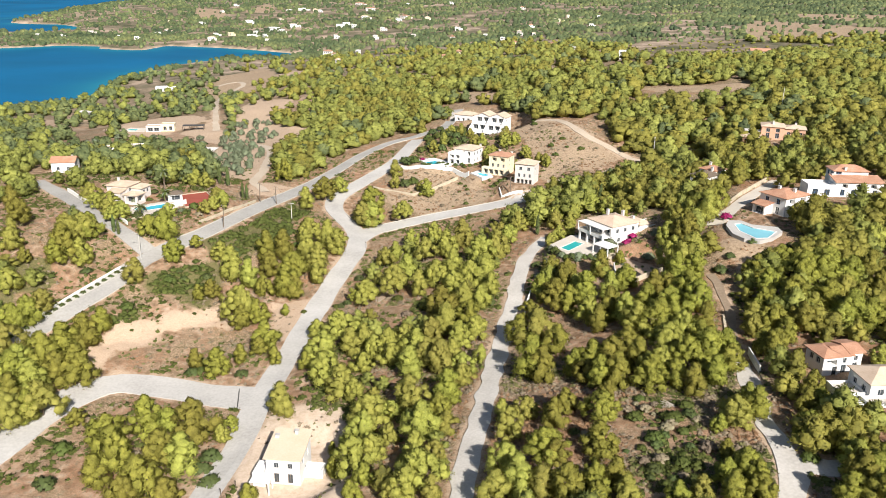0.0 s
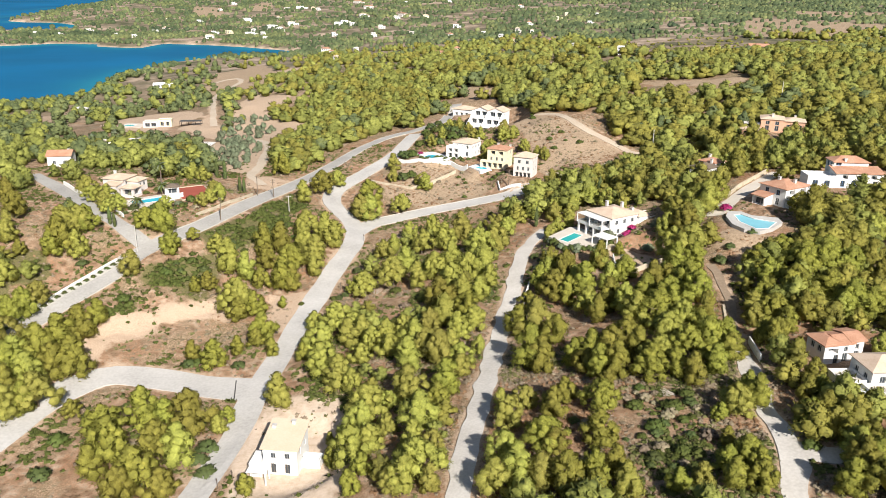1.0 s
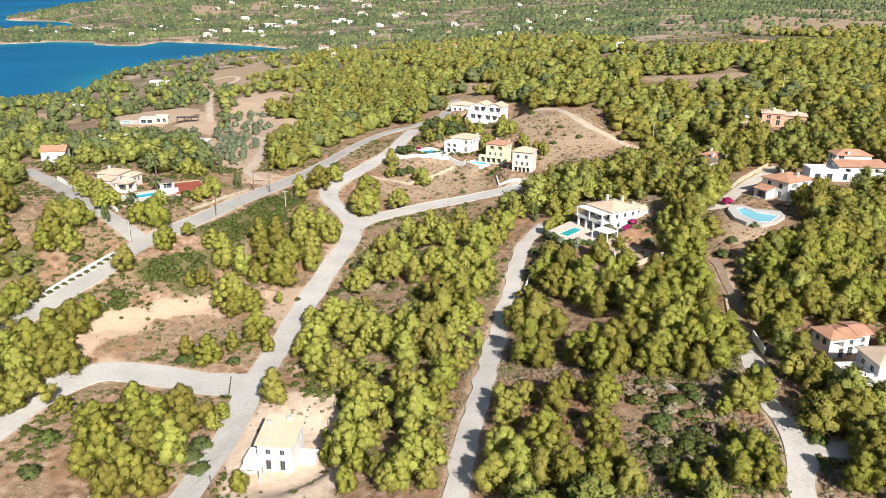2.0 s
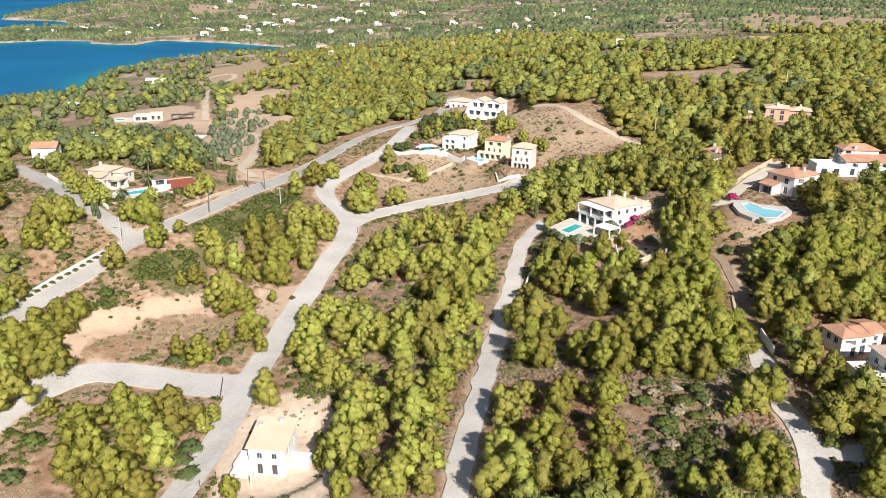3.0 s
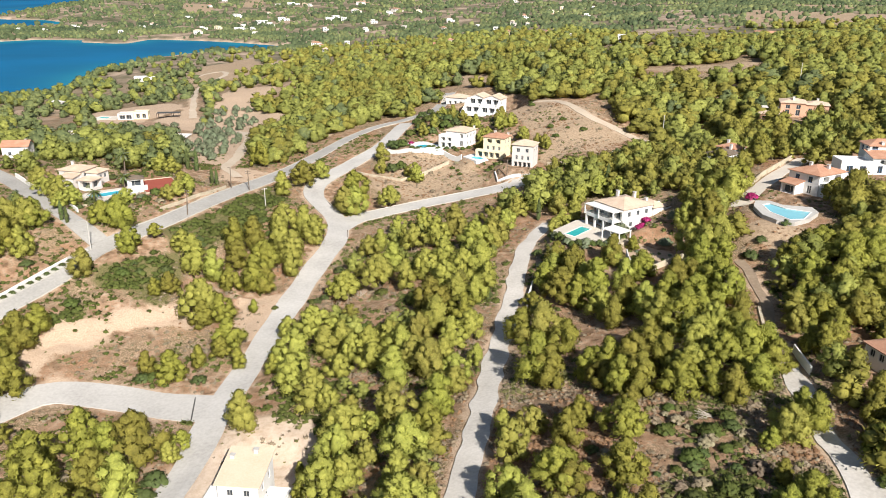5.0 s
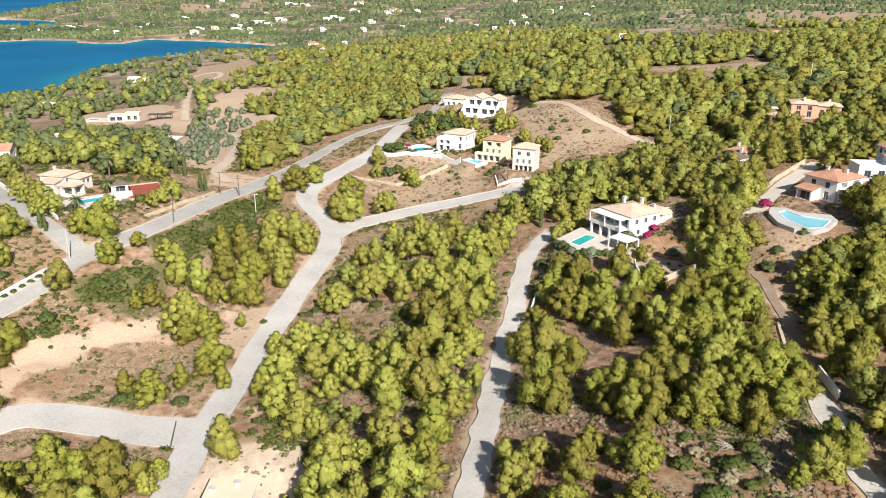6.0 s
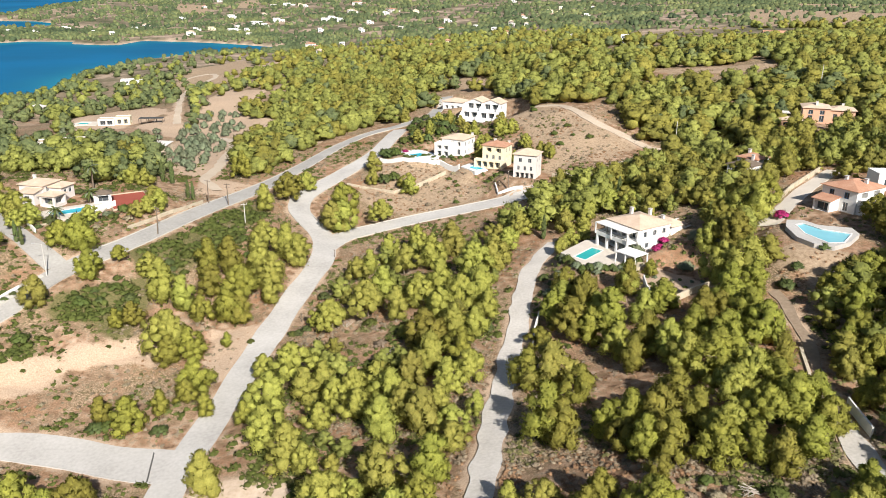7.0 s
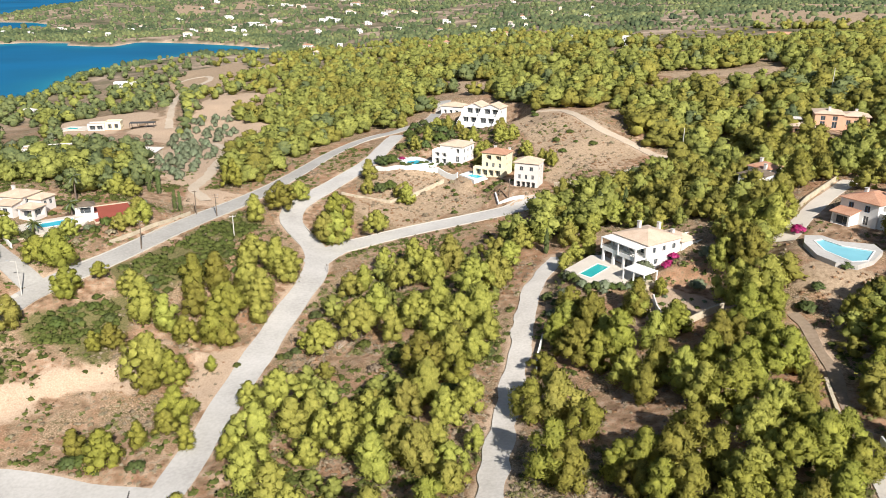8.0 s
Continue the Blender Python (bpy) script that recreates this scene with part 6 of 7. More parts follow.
h = house("courtyard_house", "white house with clay-tiled hip roofs and flat terraces", 74.0, 115.2, 3.8, 4, [
    (2.2, 0.6, 12.0, 7.2, 0, 5.6, WHITE, "hip", TILE, 1.6, {"front": W(9.8, 3, 3.2, 1.1, 1.4) + W(9.8, 3, 0.4, 1.2, 1.9), "left": W(6.6, 2, 3.2)}),
    (-2.6, 1.4, 2.2, 6.0, 0, 3.3, WHITE, "flat", PAVING, 0, {"left": W(4.6, 1, 0.9), "front": W(4.8, 2, 0.9)}),
    (0.6, -2.6, 5.6, 0.6, 0, 3.2, WHITE, "flat", PAVING, 0, {"front": W(5, 2, 0.8)}),
    (2.4, -5.6, 7.4, -2.6, 0, 2.5, WHITE, "hip", RED_TILE, 0.9, {"front": W(5, 2, 0.5, 1.0, 1.5)}),
])
slatted(h, -2.4, -2.4, 0.5, 1.2, 0, 2.7, 7)
h = house("salmon_house", "salmon-coloured house with low pale tiled roofs deep in pines", 121.4, 288.0, 19.6, -20, [
    (0, 0, 8.0, 8.5, 0, 4.6, PINKWALL, "hip", TILE, 1.2, {"front": W(8, 2, 2.6, 1.4, 1.4) + W(8, 2, 0.3, 1.4, 2.0), "left": W(8.5, 2, 2.4)}),
    (8.0, 1.0, 15.5, 8.0, 0, 4.1, PINKWALL, "hip", TILE, 1.1, {"front": W(7.5, 3, 1.4, 1.2, 1.5), "right": W(7, 2, 1.2)}),
    (-7.0, -6.0, 0.0, -0.5, -2, 1.2, PINKWALL, "hip", TILE, 0.8, {"front": W(7, 2, -1.2, 1.6, 1.8, "o")}),
], chimneys=[(4.0, 2.0, 5.6, 0.9), (12.0, 5.0, 5.0, 0.8)])
pergola(h, -6.0, 0.4, -0.2, 5.0, -2.0, 2.4, GREYWHITE, WOOD, 3)
for x, y, t in ((109.0, 270.0, 5.0), (119.0, 268.0, 5.0), (126.0, 272.0, 4.6), (132.0, 270.0, 5.0), (137.0, 277.0, 5.0), (106.0, 282.0, 6.0), (141.0, 284.0, 6.5)):
    tree("pine_tree", x, y, t, SHADED_CROWNS[int(x) % 10], TRUNKS[0], "pine with shade in its green before the salmon house", "tree", "pines by the salmon house", wide=1.15)

house("dell_house", "small white house with dark grey and red roofs in the dell", 86.0, 240.0, 12.0, 38, [
    (0, 0, 7.0, 6.0, 0, 3.6, WHITE, "hip", WOOD, 1.3, {"front": W(7, 2, 1.0), "right": W(6, 2, 1.0)}),
    (7.0, 1.5, 13.0, 7.5, 0, 4.4, WHITE, "hip", RED_TILE, 1.2, {"front": W(6, 2, 1.4), "right": W(6, 2, 1.4)}),
], chimneys=[(6.6, 2.5, 4.8, 1.0), (11.5, 6.5, 5.2, 0.9)])

# villas by the west road
house("west_villa", "cream-white villa with pale tiled roofs beside a freeform pool", -114.5, 248.6, 3.2, -14, [
    (0, 0.8, 7.6, 8.0, 0, 4.5, GREYWHITE, "hip", TILE, 1.2, {"front": W(7.6, 2, 2.6) + W(7.6, 2, 0.4, 1.2, 1.9), "right": W(7.2, 2, 2.6)}),
    (7.6, 3.4, 11.5, 8.6, 0, 3.6, GREYWHITE, "hip", TILE, 1.0, {"right": W(5.2, 2, 1.6)}),
    (8.6, -2.0, 13.4, 2.6, 0, 2.6, GREYWHITE, "hip", TILE, 0.9, {"front": [(0.6, 0.1, 3.6, 2.0, "o")], "right": [(0.6, 0.1, 3.4, 2.0, "o")]}),
    (2.8, -2.6, 7.4, 0.8, 0, 3.2, GREYWHITE, "shed", TILE, 0.7, {"front": W(4.6, 1, 0.8, 1.6, 1.6)}),
], chimneys=[(2.0, 5.0, 5.6, 0.8)])
pool([(-105.5, 236.0), (-95.5, 230.6), (-87.0, 238.0), (-88.0, 246.0), (-93.0, 247.5), (-100.0, 242.5)], [(-101.5, 237.6), (-98.6, 235.6), (-95.6, 236.6), (-90.6, 240.2), (-92.6, 244.6), (-97.6, 240.6)], 3.1, "freeform bright blue pool in a garden terrace", BLUEPOOL, PAVING, 1.6)
bh = house("pool_pavilion", "low grey-roofed white pool pavilion", -92.5, 246.2, 3.1, 25, [(0, 0, 4.6, 3.4, 0, 2.4, WHITE, "hip", WOOD, 0.8, {"front": [(0.5, 0.1, 3.4, 1.9, "o")], "left": [(0.5, 0.1, 2.2, 1.9, "o")]})], category="pavilion")
court = empty("tennis_court", "red clay tennis court inside low walls", "tennis court", pose(-84.5, 250.5, ground_z(-84.5, 250.5) + 0.25, 0, 0, 30))
bm = bmesh.new()
box(bm, -5.2, -8.0, -1.2, 5.2, 8.0, 0.0)
part("surface", bm, CLAY, court)
for a in ((-5.4, -8.2, 5.4, -8.0), (-5.4, 8.0, 5.4, 8.2), (-5.4, -8.0, -5.2, 8.0), (5.2, -8.0, 5.4, 8.0)):
    bm = bmesh.new()
    box(bm, a[0], a[1], -1.2, a[2], a[3], 0.3)
    part("wall", bm, STONE, court)
house("red_roof_cottage", "white cottage with red tiled roof above the pines", -149.0, 281.5, 3.6, 10, [(0, 0, 8.5, 6.5, 0, 4.0, WHITE, "gable", RED_TILE, 1.7, {"front": W(8.5, 2, 1.0), "right": W(6.5, 2, 1.0)})], chimneys=[(6.8, 4.6, 5.0, 0.8)])
house("flat_house", "flat-roofed pale house half hidden by pines", -153.0, 337.0, -2.2, 20, [(0, 0, 17.0, 7.0, 0, 3.4, GREYWHITE, "flat", SANDROOF, 0, {"front": W(17, 4, 1.6)})])
house("grey_roof_house", "low house with grey sheet roof in an olive garden", -123.0, 360.0, -7.5, -10, [(0, 0, 12.0, 7.0, 0, 3.0, STONE, "shed", GREYWHITE, 0.8, {"front": W(12, 3, 0.8)})])
house("modern_villa", "low cream modern villa with sand-coloured flat roofs", -171.2, 434.8, -10.2, 10, [
    (0, 0, 8.0, 6.5, 0, 3.2, GREYWHITE, "flat", SANDROOF, 0, {"front": W(8, 2, 0.3, 2.8, 2.2, "o")}),
    (8.0, 1.5, 15.5, 7.5, 0, 3.9, CREAM, "flat", SANDROOF, 0, {"front": W(7.5, 2, 0.4, 1.8, 2.4, "o"), "right": W(6, 2, 0.9)}),
])
pool([(-187, 437), (-185, 447), (-172.5, 446), (-172.5, 434.5)], [(-184.5, 438.6), (-183.6, 443.4), (-178.0, 442.8), (-178.6, 437.9)], -10.0, "pale green pool on a pale terrace", TURQUOISE, PAVING, 1.2)
cp = empty("carport", "dark grey flat carport roof on posts", "carport", pose(-150.5, 435.5, ground_z(-145, 438), 0, 0, 8))
pergola(cp, 0, 0, 12, 5, -0.8, 2.5, ASPH, WOOD, 4)
house("headland_villa", "white flat-roofed villa on the headland", -243.0, 648.5, -17.6, 14, [(0, 0, 9.5, 7.0, 0, 3.6, WHITE, "flat", WHITE, 0, {"front": W(9.5, 3, 0.8, 1.6, 1.8)}), (9.5, 2.0, 16.0, 7.5, 0, 3.0, WHITE, "flat", WHITE, 0, {"front": W(6.5, 2, 0.8)})])
house("shore_house", "small house with grey-brown roof among the shore trees", -265.0, 549.0, ground_z(-261, 552), 8, [(0, 0, 9.0, 6.0, 0, 3.0, GREYWHITE, "hip", GREYWHITE, 1.4, {"front": W(9, 3, 0.8)})])

# scattered houses over the far hills
BAY_HOUSES = [(-535, 1555, 12), (-463, 1520, 14), (-374, 1535, 23), (-294, 1385, 29), (-312, 1292, 22), (-356, 1323, 14), (-366, 1252, 19), (-378, 1317, 14), (-269, 1219, 17), (-270, 1439, 22), (-348, 1798, 19), (-324, 1846, 30), (-187, 1425, 17), (-483, 1388, 15), (-479, 1333, 19), (-488, 1257, 12), (-617, 1272, 15), (-595, 1337, 15), (-525, 1270, 8), (-645, 1255, 8), (-505, 1814, 11), (-525, 2016, 15), (-293, 1289, 8), (-322, 1573, 14), (-320, 1344, 10), (-270, 1334, 8)]
HILL_HOUSES = [(-172, 1431, 23), (-156, 1582, 21), (-165, 1812, 32), (-76, 1568, 26), (-90, 1984, 21), (-29, 1506, 20), (-215, 2042, 30), (-102, 1320, 12), (-105, 1197, 9), (-168, 1234, 11), (-147, 1007, 18), (-108, 977, 6), (-106, 782, 7), (14, 783, 7), (-45, 1170, 12), (21, 1245, 13), (9, 1091, 5), (55, 1074, 8), (71, 975, 7), (-279, 1787, 11), (-295, 1823, 14), (-88, 1506, 13), (-157, 1394, 15)]
VALLEY_HOUSES = [(80, 906, 8), (99, 1058, 8), (125, 1147, 10), (114, 1019, 6), (168, 1751, 13), (184, 1288, 19), (221, 1415, 15), (200, 1083, 10), (251, 1310, 6), (119, 733, 5), (112, 834, 5), (132, 587, 5), (15, 2012, 15)]
r = np.random.default_rng(44)
for x, y, wide in BAY_HOUSES + HILL_HOUSES + VALLEY_HOUSES:
    # a main block of two storeys, a lower wing, and a terrace in front
    a, b, c = max(4.5, wide * r.uniform(0.5, 0.62)), max(5.0, wide * 0.4), float(r.uniform(4.2, 6.6))
    red = r.uniform() < 0.4
    wall_mat = WHITE if r.uniform() < 0.72 else CREAM if r.uniform() < 0.4 else GREYWHITE
    roof_mat = RED_TILE if red and r.uniform() < 0.5 else TILE if red else WHITE
    n = max(2, int(a / 3.2))
    vols = [(0, 0, a, b, 0, c, wall_mat, "hip" if red else "flat", roof_mat, 1.5, {"front": W(a, n, c - 2.3, 1.3, 1.5) + W(a, n, 0.4, 1.5, 1.9), "right": W(b, 2, c - 2.2, 1.1, 1.3)})]
    rest = wide - a
    if rest > 3:
        vols.append((a, b * 0.2, a + rest * 0.75, b * 0.95, 0, c * 0.6, wall_mat, "hip" if red and rest > 6 else "flat", roof_mat, 1.0, {"front": W(rest * 0.75, max(1, int(rest / 4)), 0.5, 1.6, 1.6)}))
    if wide > 15:
        vols.append((a * 0.15, -2.6, a * 0.8, 0, 0, 2.6, wall_mat, "flat", PAVING, 0, {"front": W(a * 0.65, max(1, n - 1), 0.2, 1.9, 2.0, "o")}))
    house("village_house", "distant tiled pale house among pines" if red else "distant flat-roofed white house among pines", x - wide / 2, y - b / 2, ground_z(x, y), r.uniform(-40, 25), vols, group="village houses")
for x, y, turn, mat, lab in ((218, 560, -10, RED_TILE, "white farmhouse with red roof and yard walls"), (-8, 757, -20, RED_TILE, "pink-white house with red tiled roof on the ridge")):
    house("farmhouse", lab, x, y, ground_z(x, y), turn, [(0, 0, 14, 7, 0, 3.6, WHITE, "gable", mat, 1.8, {"front": W(14, 4, 1.0)}), (14, 1, 24, 7, 0, 3.0, WHITE, "gable", mat, 1.4, {"front": W(10, 3, 0.9)})])


# ---- walls, pavements, drains ----
def wall(label, points, height, thick, mat, lift=0.0, gap=1.5):
    return tagged(strip_wall("boundary_wall", np.concatenate([np.linspace(a, b, 8)[:-1] for a, b in zip(points[:-1], points[1:])] + [[points[-1]]]), height, thick, mat, lift=lift, base=-1.2), label, "wall", kind="structure")


wall("low white wall along the lane", [(-128, 250), (-113, 236), (-103.1, 228.5), (-97, 222)], 1.3, 0.35, WHITE)
wall("low stone garden wall", [(-98.1, 224.6), (-94.5, 228.6), (-90.0, 231.5)], 1.0, 0.35, STONE)
wall("pale stone wall above the road", [(-77.5, 230.5), (-73.8, 237.6), (-69.4, 248.0), (-66.2, 258.6)], 0.9, 0.35, STONE)
wall("white garden wall beside the pool", [(-90.3, 238.0), (-86.2, 245.3)], 1.8, 0.3, WHITE)
wall("low dry-stone wall in the field", [(-27.3, 291.5), (-20.6, 288.5), (-11.3, 284.9), (-3.3, 289.6), (5.9, 296.6)], 0.9, 0.5, STONE)
wall("long white retaining wall of the villas", [(-17.6, 311.9), (-12.6, 308.5), (-7.0, 305.2), (4.0, 303.5), (10.5, 296.0)], 1.3, 0.4, WHITE)
wall("white plot wall of the grey house", [(21.6, 279.0), (22.2, 273.6), (29.6, 270.6)], 0.9, 0.35, WHITE)
wall("pale retaining wall below the hill", [(39.5, 277.5), (52.3, 269.5), (65.5, 279.7), (79.4, 284.3)], 1.7, 0.4, STONE)
wall("stone gate wall of the driveway", [(84.0, 217.0), (92.6, 227.6), (99.4, 234.2), (106.0, 240.5)], 1.3, 0.4, STONE)
wall("white curved wall above the slope", [(72.0, 206.0), (73.5, 209.0), (78.7, 210.5)], 1.8, 0.35, WHITE)
wall("white garden wall below the villa", [(47.5, 193.7), (46.3, 187.0), (46.4, 178.8)], 1.3, 0.3, WHITE)
wall("cream garden wall among the pines", [(46.4, 178.3), (49.9, 179.7), (57.4, 182.4)], 1.4, 0.35, STONE)
wall("white wall along the track", [(21.6, 175.0), (22.4, 180.0), (24.2, 186.5)], 1.1, 0.3, WHITE)
wall("rubble bank along the east track", [(60.6, 138.0), (62.6, 148.0), (64.8, 157.0)], 0.4, 0.6, STONE)
wall("white wall by the gravel yard", [(63.4, 131.6), (63.8, 135.5), (64.4, 140.2)], 1.6, 0.3, WHITE)
wall("white wall at the foot of the slope", [(-93, 121), (-84, 114.5), (-70, 108)], 1.0, 0.35, WHITE)
side = curve_line([(-121.6, 143), (-106.2, 166.1), (-103.0, 171.4), (-97.3, 183.3), (-90.0, 195.8), (-86.4, 204.4)])
ribbon("pavement", side - np.array([1.7, -0.95]), 1.2, KERB, 0.2, "white-edged planted pavement beside the road", "pavement", 0.6)
wall("white kerb wall of the planted pavement", [tuple(q) for q in (side - np.array([2.6, -1.45]))[::6]], 0.55, 0.3, WHITE)
d0, d1 = Vector((-46.9, 155.6)), Vector((-45.2, 147.0))
drain = empty("drain", "dark iron grating across the road mouth", "drain", pose(d0.x, d0.y, ground_z(-46.2, 153) + 0.07, 0, 0, math.degrees(math.atan2(d1.y - d0.y, d1.x - d0.x))))
for k in range(16):
    bm = bmesh.new()
    box(bm, k * 0.54, -0.13, 0, k * 0.54 + 0.44, 0.13, 0.03)
    part("grate", bm, ASPH, drain)


# ---- shrubs, garden trees ----
def shrub_mesh(seed, clumps, mat, flat=0.75, detail=1, tufts=42):
    r = np.random.default_rng(seed)
    pieces = []
    for k in range(clumps):
        a, q = k * 2.4, math.sqrt((k + 0.5) / clumps)
        s = r.uniform(0.28, 0.42)
        pieces.append(clump(r, np.array([math.cos(a) * q * 0.66, math.sin(a) * q * 0.66, 0.25 + (1 - q) * 0.45 + r.uniform(-0.06, 0.06)]), s, flat, detail, tufts, 0.3))
    p, f, n = joined(pieces)
    n = 0.4 * n + (p - np.array([0, 0, 0.25])) + np.array([0, 0, 0.2])
    return tri_mesh("foliage", p, f, n / np.linalg.norm(n, axis=1)[:, None], mat)


ROUND = {"dark": [shrub_mesh(k, 12, DARK_LEAF) for k in (1, 2)], "green": [shrub_mesh(k, 12, GREEN_LEAF) for k in (3, 4)], "olive": [shrub_mesh(k, 11, OLIVE_LEAF, 0.85, 1, 40) for k in (5, 6, 7)], "dry": [shrub_mesh(k, 10, DRY_BRUSH, 0.8, 1, 30) for k in (8, 9)], "flower": [shrub_mesh(10, 14, MAGENTA)]}
STEM = trunk_mesh("stem", np.random.default_rng(3), 0.5, 3, 0.06)


def shrub(x, y, size, kind, label, name="shrub", category="shrub", group="", tall=1.0, stem=True, dz=0.0):
    some = ROUND[kind]
    k = int((abs(x) * 7 + abs(y) * 3) % len(some))
    thing = empty(name, label, category, Matrix.LocRotScale((x, y, ground_at(x, y) + dz - 0.08), Euler((0, 0, x * 1.7 + y)), (size, size, size * tall)), group)
    for key, me in (("foliage", some[k]), ("stem", STEM)):
        if key == "foliage" or stem:
            ob = new(key, me)
            ob.parent = thing
    return thing


SHRUBS = [(-24.5, 212.4, 2.2, 'dark'), (13.2, 185.8, 2.4, 'dark'), (6.0, 173.1, 2.6, 'dark'), (-12.0, 196.8, 2.2, 'green'), (-27.7, 194.2, 1.5, 'dark'), (-15.0, 179.5, 1.3, 'green'), (-99, 196, 2.2, 'dark'), (-78.2, 132.8, 2.8, 'green'), (-46, 129.4, 3.0, 'dark'), (-47.0, 125.5, 2.8, 'dark'), (-76.3, 121.5, 2.8, 'dark'), (-60.4, 163.4, 2.3, 'dark'), (-58.4, 164.0, 2.0, 'green'), (-47.4, 160.4, 2.2, 'dark'), (-77, 198.6, 2.4, 'green'), (-83.5, 184, 2.6, 'green'), (-29.2, 194.2, 1.5, 'green'), (-38.0, 192.4, 1.2, 'green'), (-26.4, 196.5, 1.6, 'dark'), (-24.9, 178.0, 1.8, 'green'), (-44.2, 121.5, 2.8, 'dark'), (-70.0, 126.0, 2.0, 'dry')]
SHRUBS += [(-62.0, 131.0, 2.2, 'dry'), (-5.0, 170.0, 2.2, 'dry'), (-2.0, 181.0, 2.4, 'dry'), (-9.0, 186.0, 1.9, 'dry'), (2.0, 158.0, 2.0, 'dark'), (5.0, 174.0, 2.2, 'dark'), (8.0, 190.0, 2.0, 'dark'), (38.0, 112.0, 2.4, 'green'), (42.5, 117.0, 2.4, 'green'), (36.0, 119.0, 2.0, 'green'), (46.0, 108.0, 2.2, 'dry'), (29.0, 187.0, 2.2, 'dark'), (27.2, 193.0, 2.0, 'olive'), (28.6, 197.0, 2.0, 'dark'), (30.2, 201.0, 1.9, 'olive'), (27.0, 202.0, 1.8, 'dark'), (38.0, 197.0, 1.3, 'olive'), (60.5, 103.0, 2.0, 'green'), (74.0, 181.0, 1.8, 'dark'), (80.0, 183.5, 1.6, 'dark'), (88.0, 180.0, 2.2, 'dark'), (70.0, 176.0, 2.4, 'dark')]
for x, y, s, kind in SHRUBS:
    word = {"dark": "dense dark green", "green": "spreading fresh green", "olive": "grey-green", "dry": "leafless grey-brown"}[kind]
    shrub(x, y, s, kind, f"{word} evergreen shrub on dry ground" if kind != "dry" else "leafless grey-brown thicket on dry ground", group="shrubs")
for x, y, h in ((48.6, 206.2, 4.6), (62.0, 205.0, 4.0), (58.5, 199.5, 3.6), (66.0, 199.0, 4.2)):
    shrub(x, y, h / 1.5, "olive", "broad grey-green olive tree in the villa garden", "olive_tree", "tree", "olive trees by the villa", tall=1.2)
for x, y, s, dz in ((81.6, 207.4, 2.2, 0.4), (56.0, 209.5, 1.6, 0.6), (53.4, 206.0, 1.5, 0.3), (54.6, 208.0, 1.4, 0.2)):
    shrub(x, y, s, "flower", "bougainvillea in full magenta flower", "bougainvillea", "shrub", "bougainvilleas", dz=dz)
for x, y, h in ((21.5, 226.0, 6.5), (25.0, 233.5, 7.0), (30.5, 234.5, 6.5), (36.0, 229.5, 6.5), (40.5, 228.0, 6.0), (42.5, 233.0, 7.0), (48.0, 236.0, 7.0), (19.0, 231.0, 6.0), (53.5, 231.0, 6.5), (37.5, 235.5, 6.0), (32.8, 215.0, 4.5), (36.0, 219.5, 5.0), (39.5, 221.5, 4.6)):
    tree("pine_tree", x, y, h, NEAR_CROWNS[int(abs(x) * 3) % 10], TRUNKS[3], "yellow-green pine behind the pool villa", "tree", "pines behind the villa", wide=1.1)
for x, y, h in ((29.4, 189.6, 6.0), (34.5, 191.1, 5.0), (42.4, 188.1, 7.0), (47.2, 179.5, 6.5), (34.5, 181.0, 6.5), (38.0, 184.0, 5.0)):
    tree("pine_tree", x, y, h, NEAR_CROWNS[int(abs(x) * 3) % 10], TRUNKS[1], "rounded pine below the pool terrace", "tree", "pines below the terrace", wide=1.1)
for k in range(15):
    a = k / 14
    x, y = (31.0 + 3.6 * a * 3, 206.5 - 7.5 * a * 3) if a < 0.34 else (34.8 + 8.0 * (a - 0.34) / 0.36, 199.0 - 1.2 * (a - 0.34) / 0.36) if a < 0.7 else (43.0 + 5.0 * (a - 0.7) / 0.3, 197.9 + 4.0 * (a - 0.7) / 0.3)
    shrub(x, y, 1.3 + 0.5 * ((k * 7) % 5) / 4, ("dark", "olive", "green")[k % 3], "hedge shrub along the foot of the pool terrace", "shrub", "shrub", "hedge below the terrace", stem=False, tall=1.25)
shrub(48.7, 206.8, 2.6, "olive", "broad grey-green olive tree before the balcony", "olive_tree", "tree", "olive trees by the villa", tall=1.25)
for x, y, h in ((-77.6, 238.5, 5.0), (-76.6, 249.5, 5.5), (-87.5, 231.5, 5.0), (-104.5, 227.3, 6.5), (-100.8, 228.6, 5.5), (-106.6, 233.0, 6.5), (-102.1, 224.0, 5.5), (-73.7, 244.4, 6.5), (-76.2, 241.0, 5.0), (-111.4, 233.8, 6.0), (-91.1, 271.0, 6.5), (-86.0, 268.0, 6.0), (-118.0, 244.0, 7.0)):
    tree("pine_tree", x, y, h, NEAR_CROWNS[int(abs(x) * 3) % 10], TRUNKS[2], "rounded pine beside the west villa garden", "tree", "pines by the west villa", wide=1.15)
for x, y, h in ((64.8, 95.6, 6.5), (60.6, 91.0, 7.0), (69.0, 97.6, 6.5), (65.5, 89.5, 7.5), (72.7, 109.0, 6.0), (67.5, 107.5, 5.5), (63.0, 108.5, 5.5), (74.0, 94.0, 7.0), (69.5, 113.5, 6.0)):
    tree("pine_tree", x, y, h, SHADED_CROWNS[int(abs(x) * 3) % 10], TRUNKS[0], "pine with shade in its green beside the turning place", "tree", "pines by the turning place", wide=1.05)
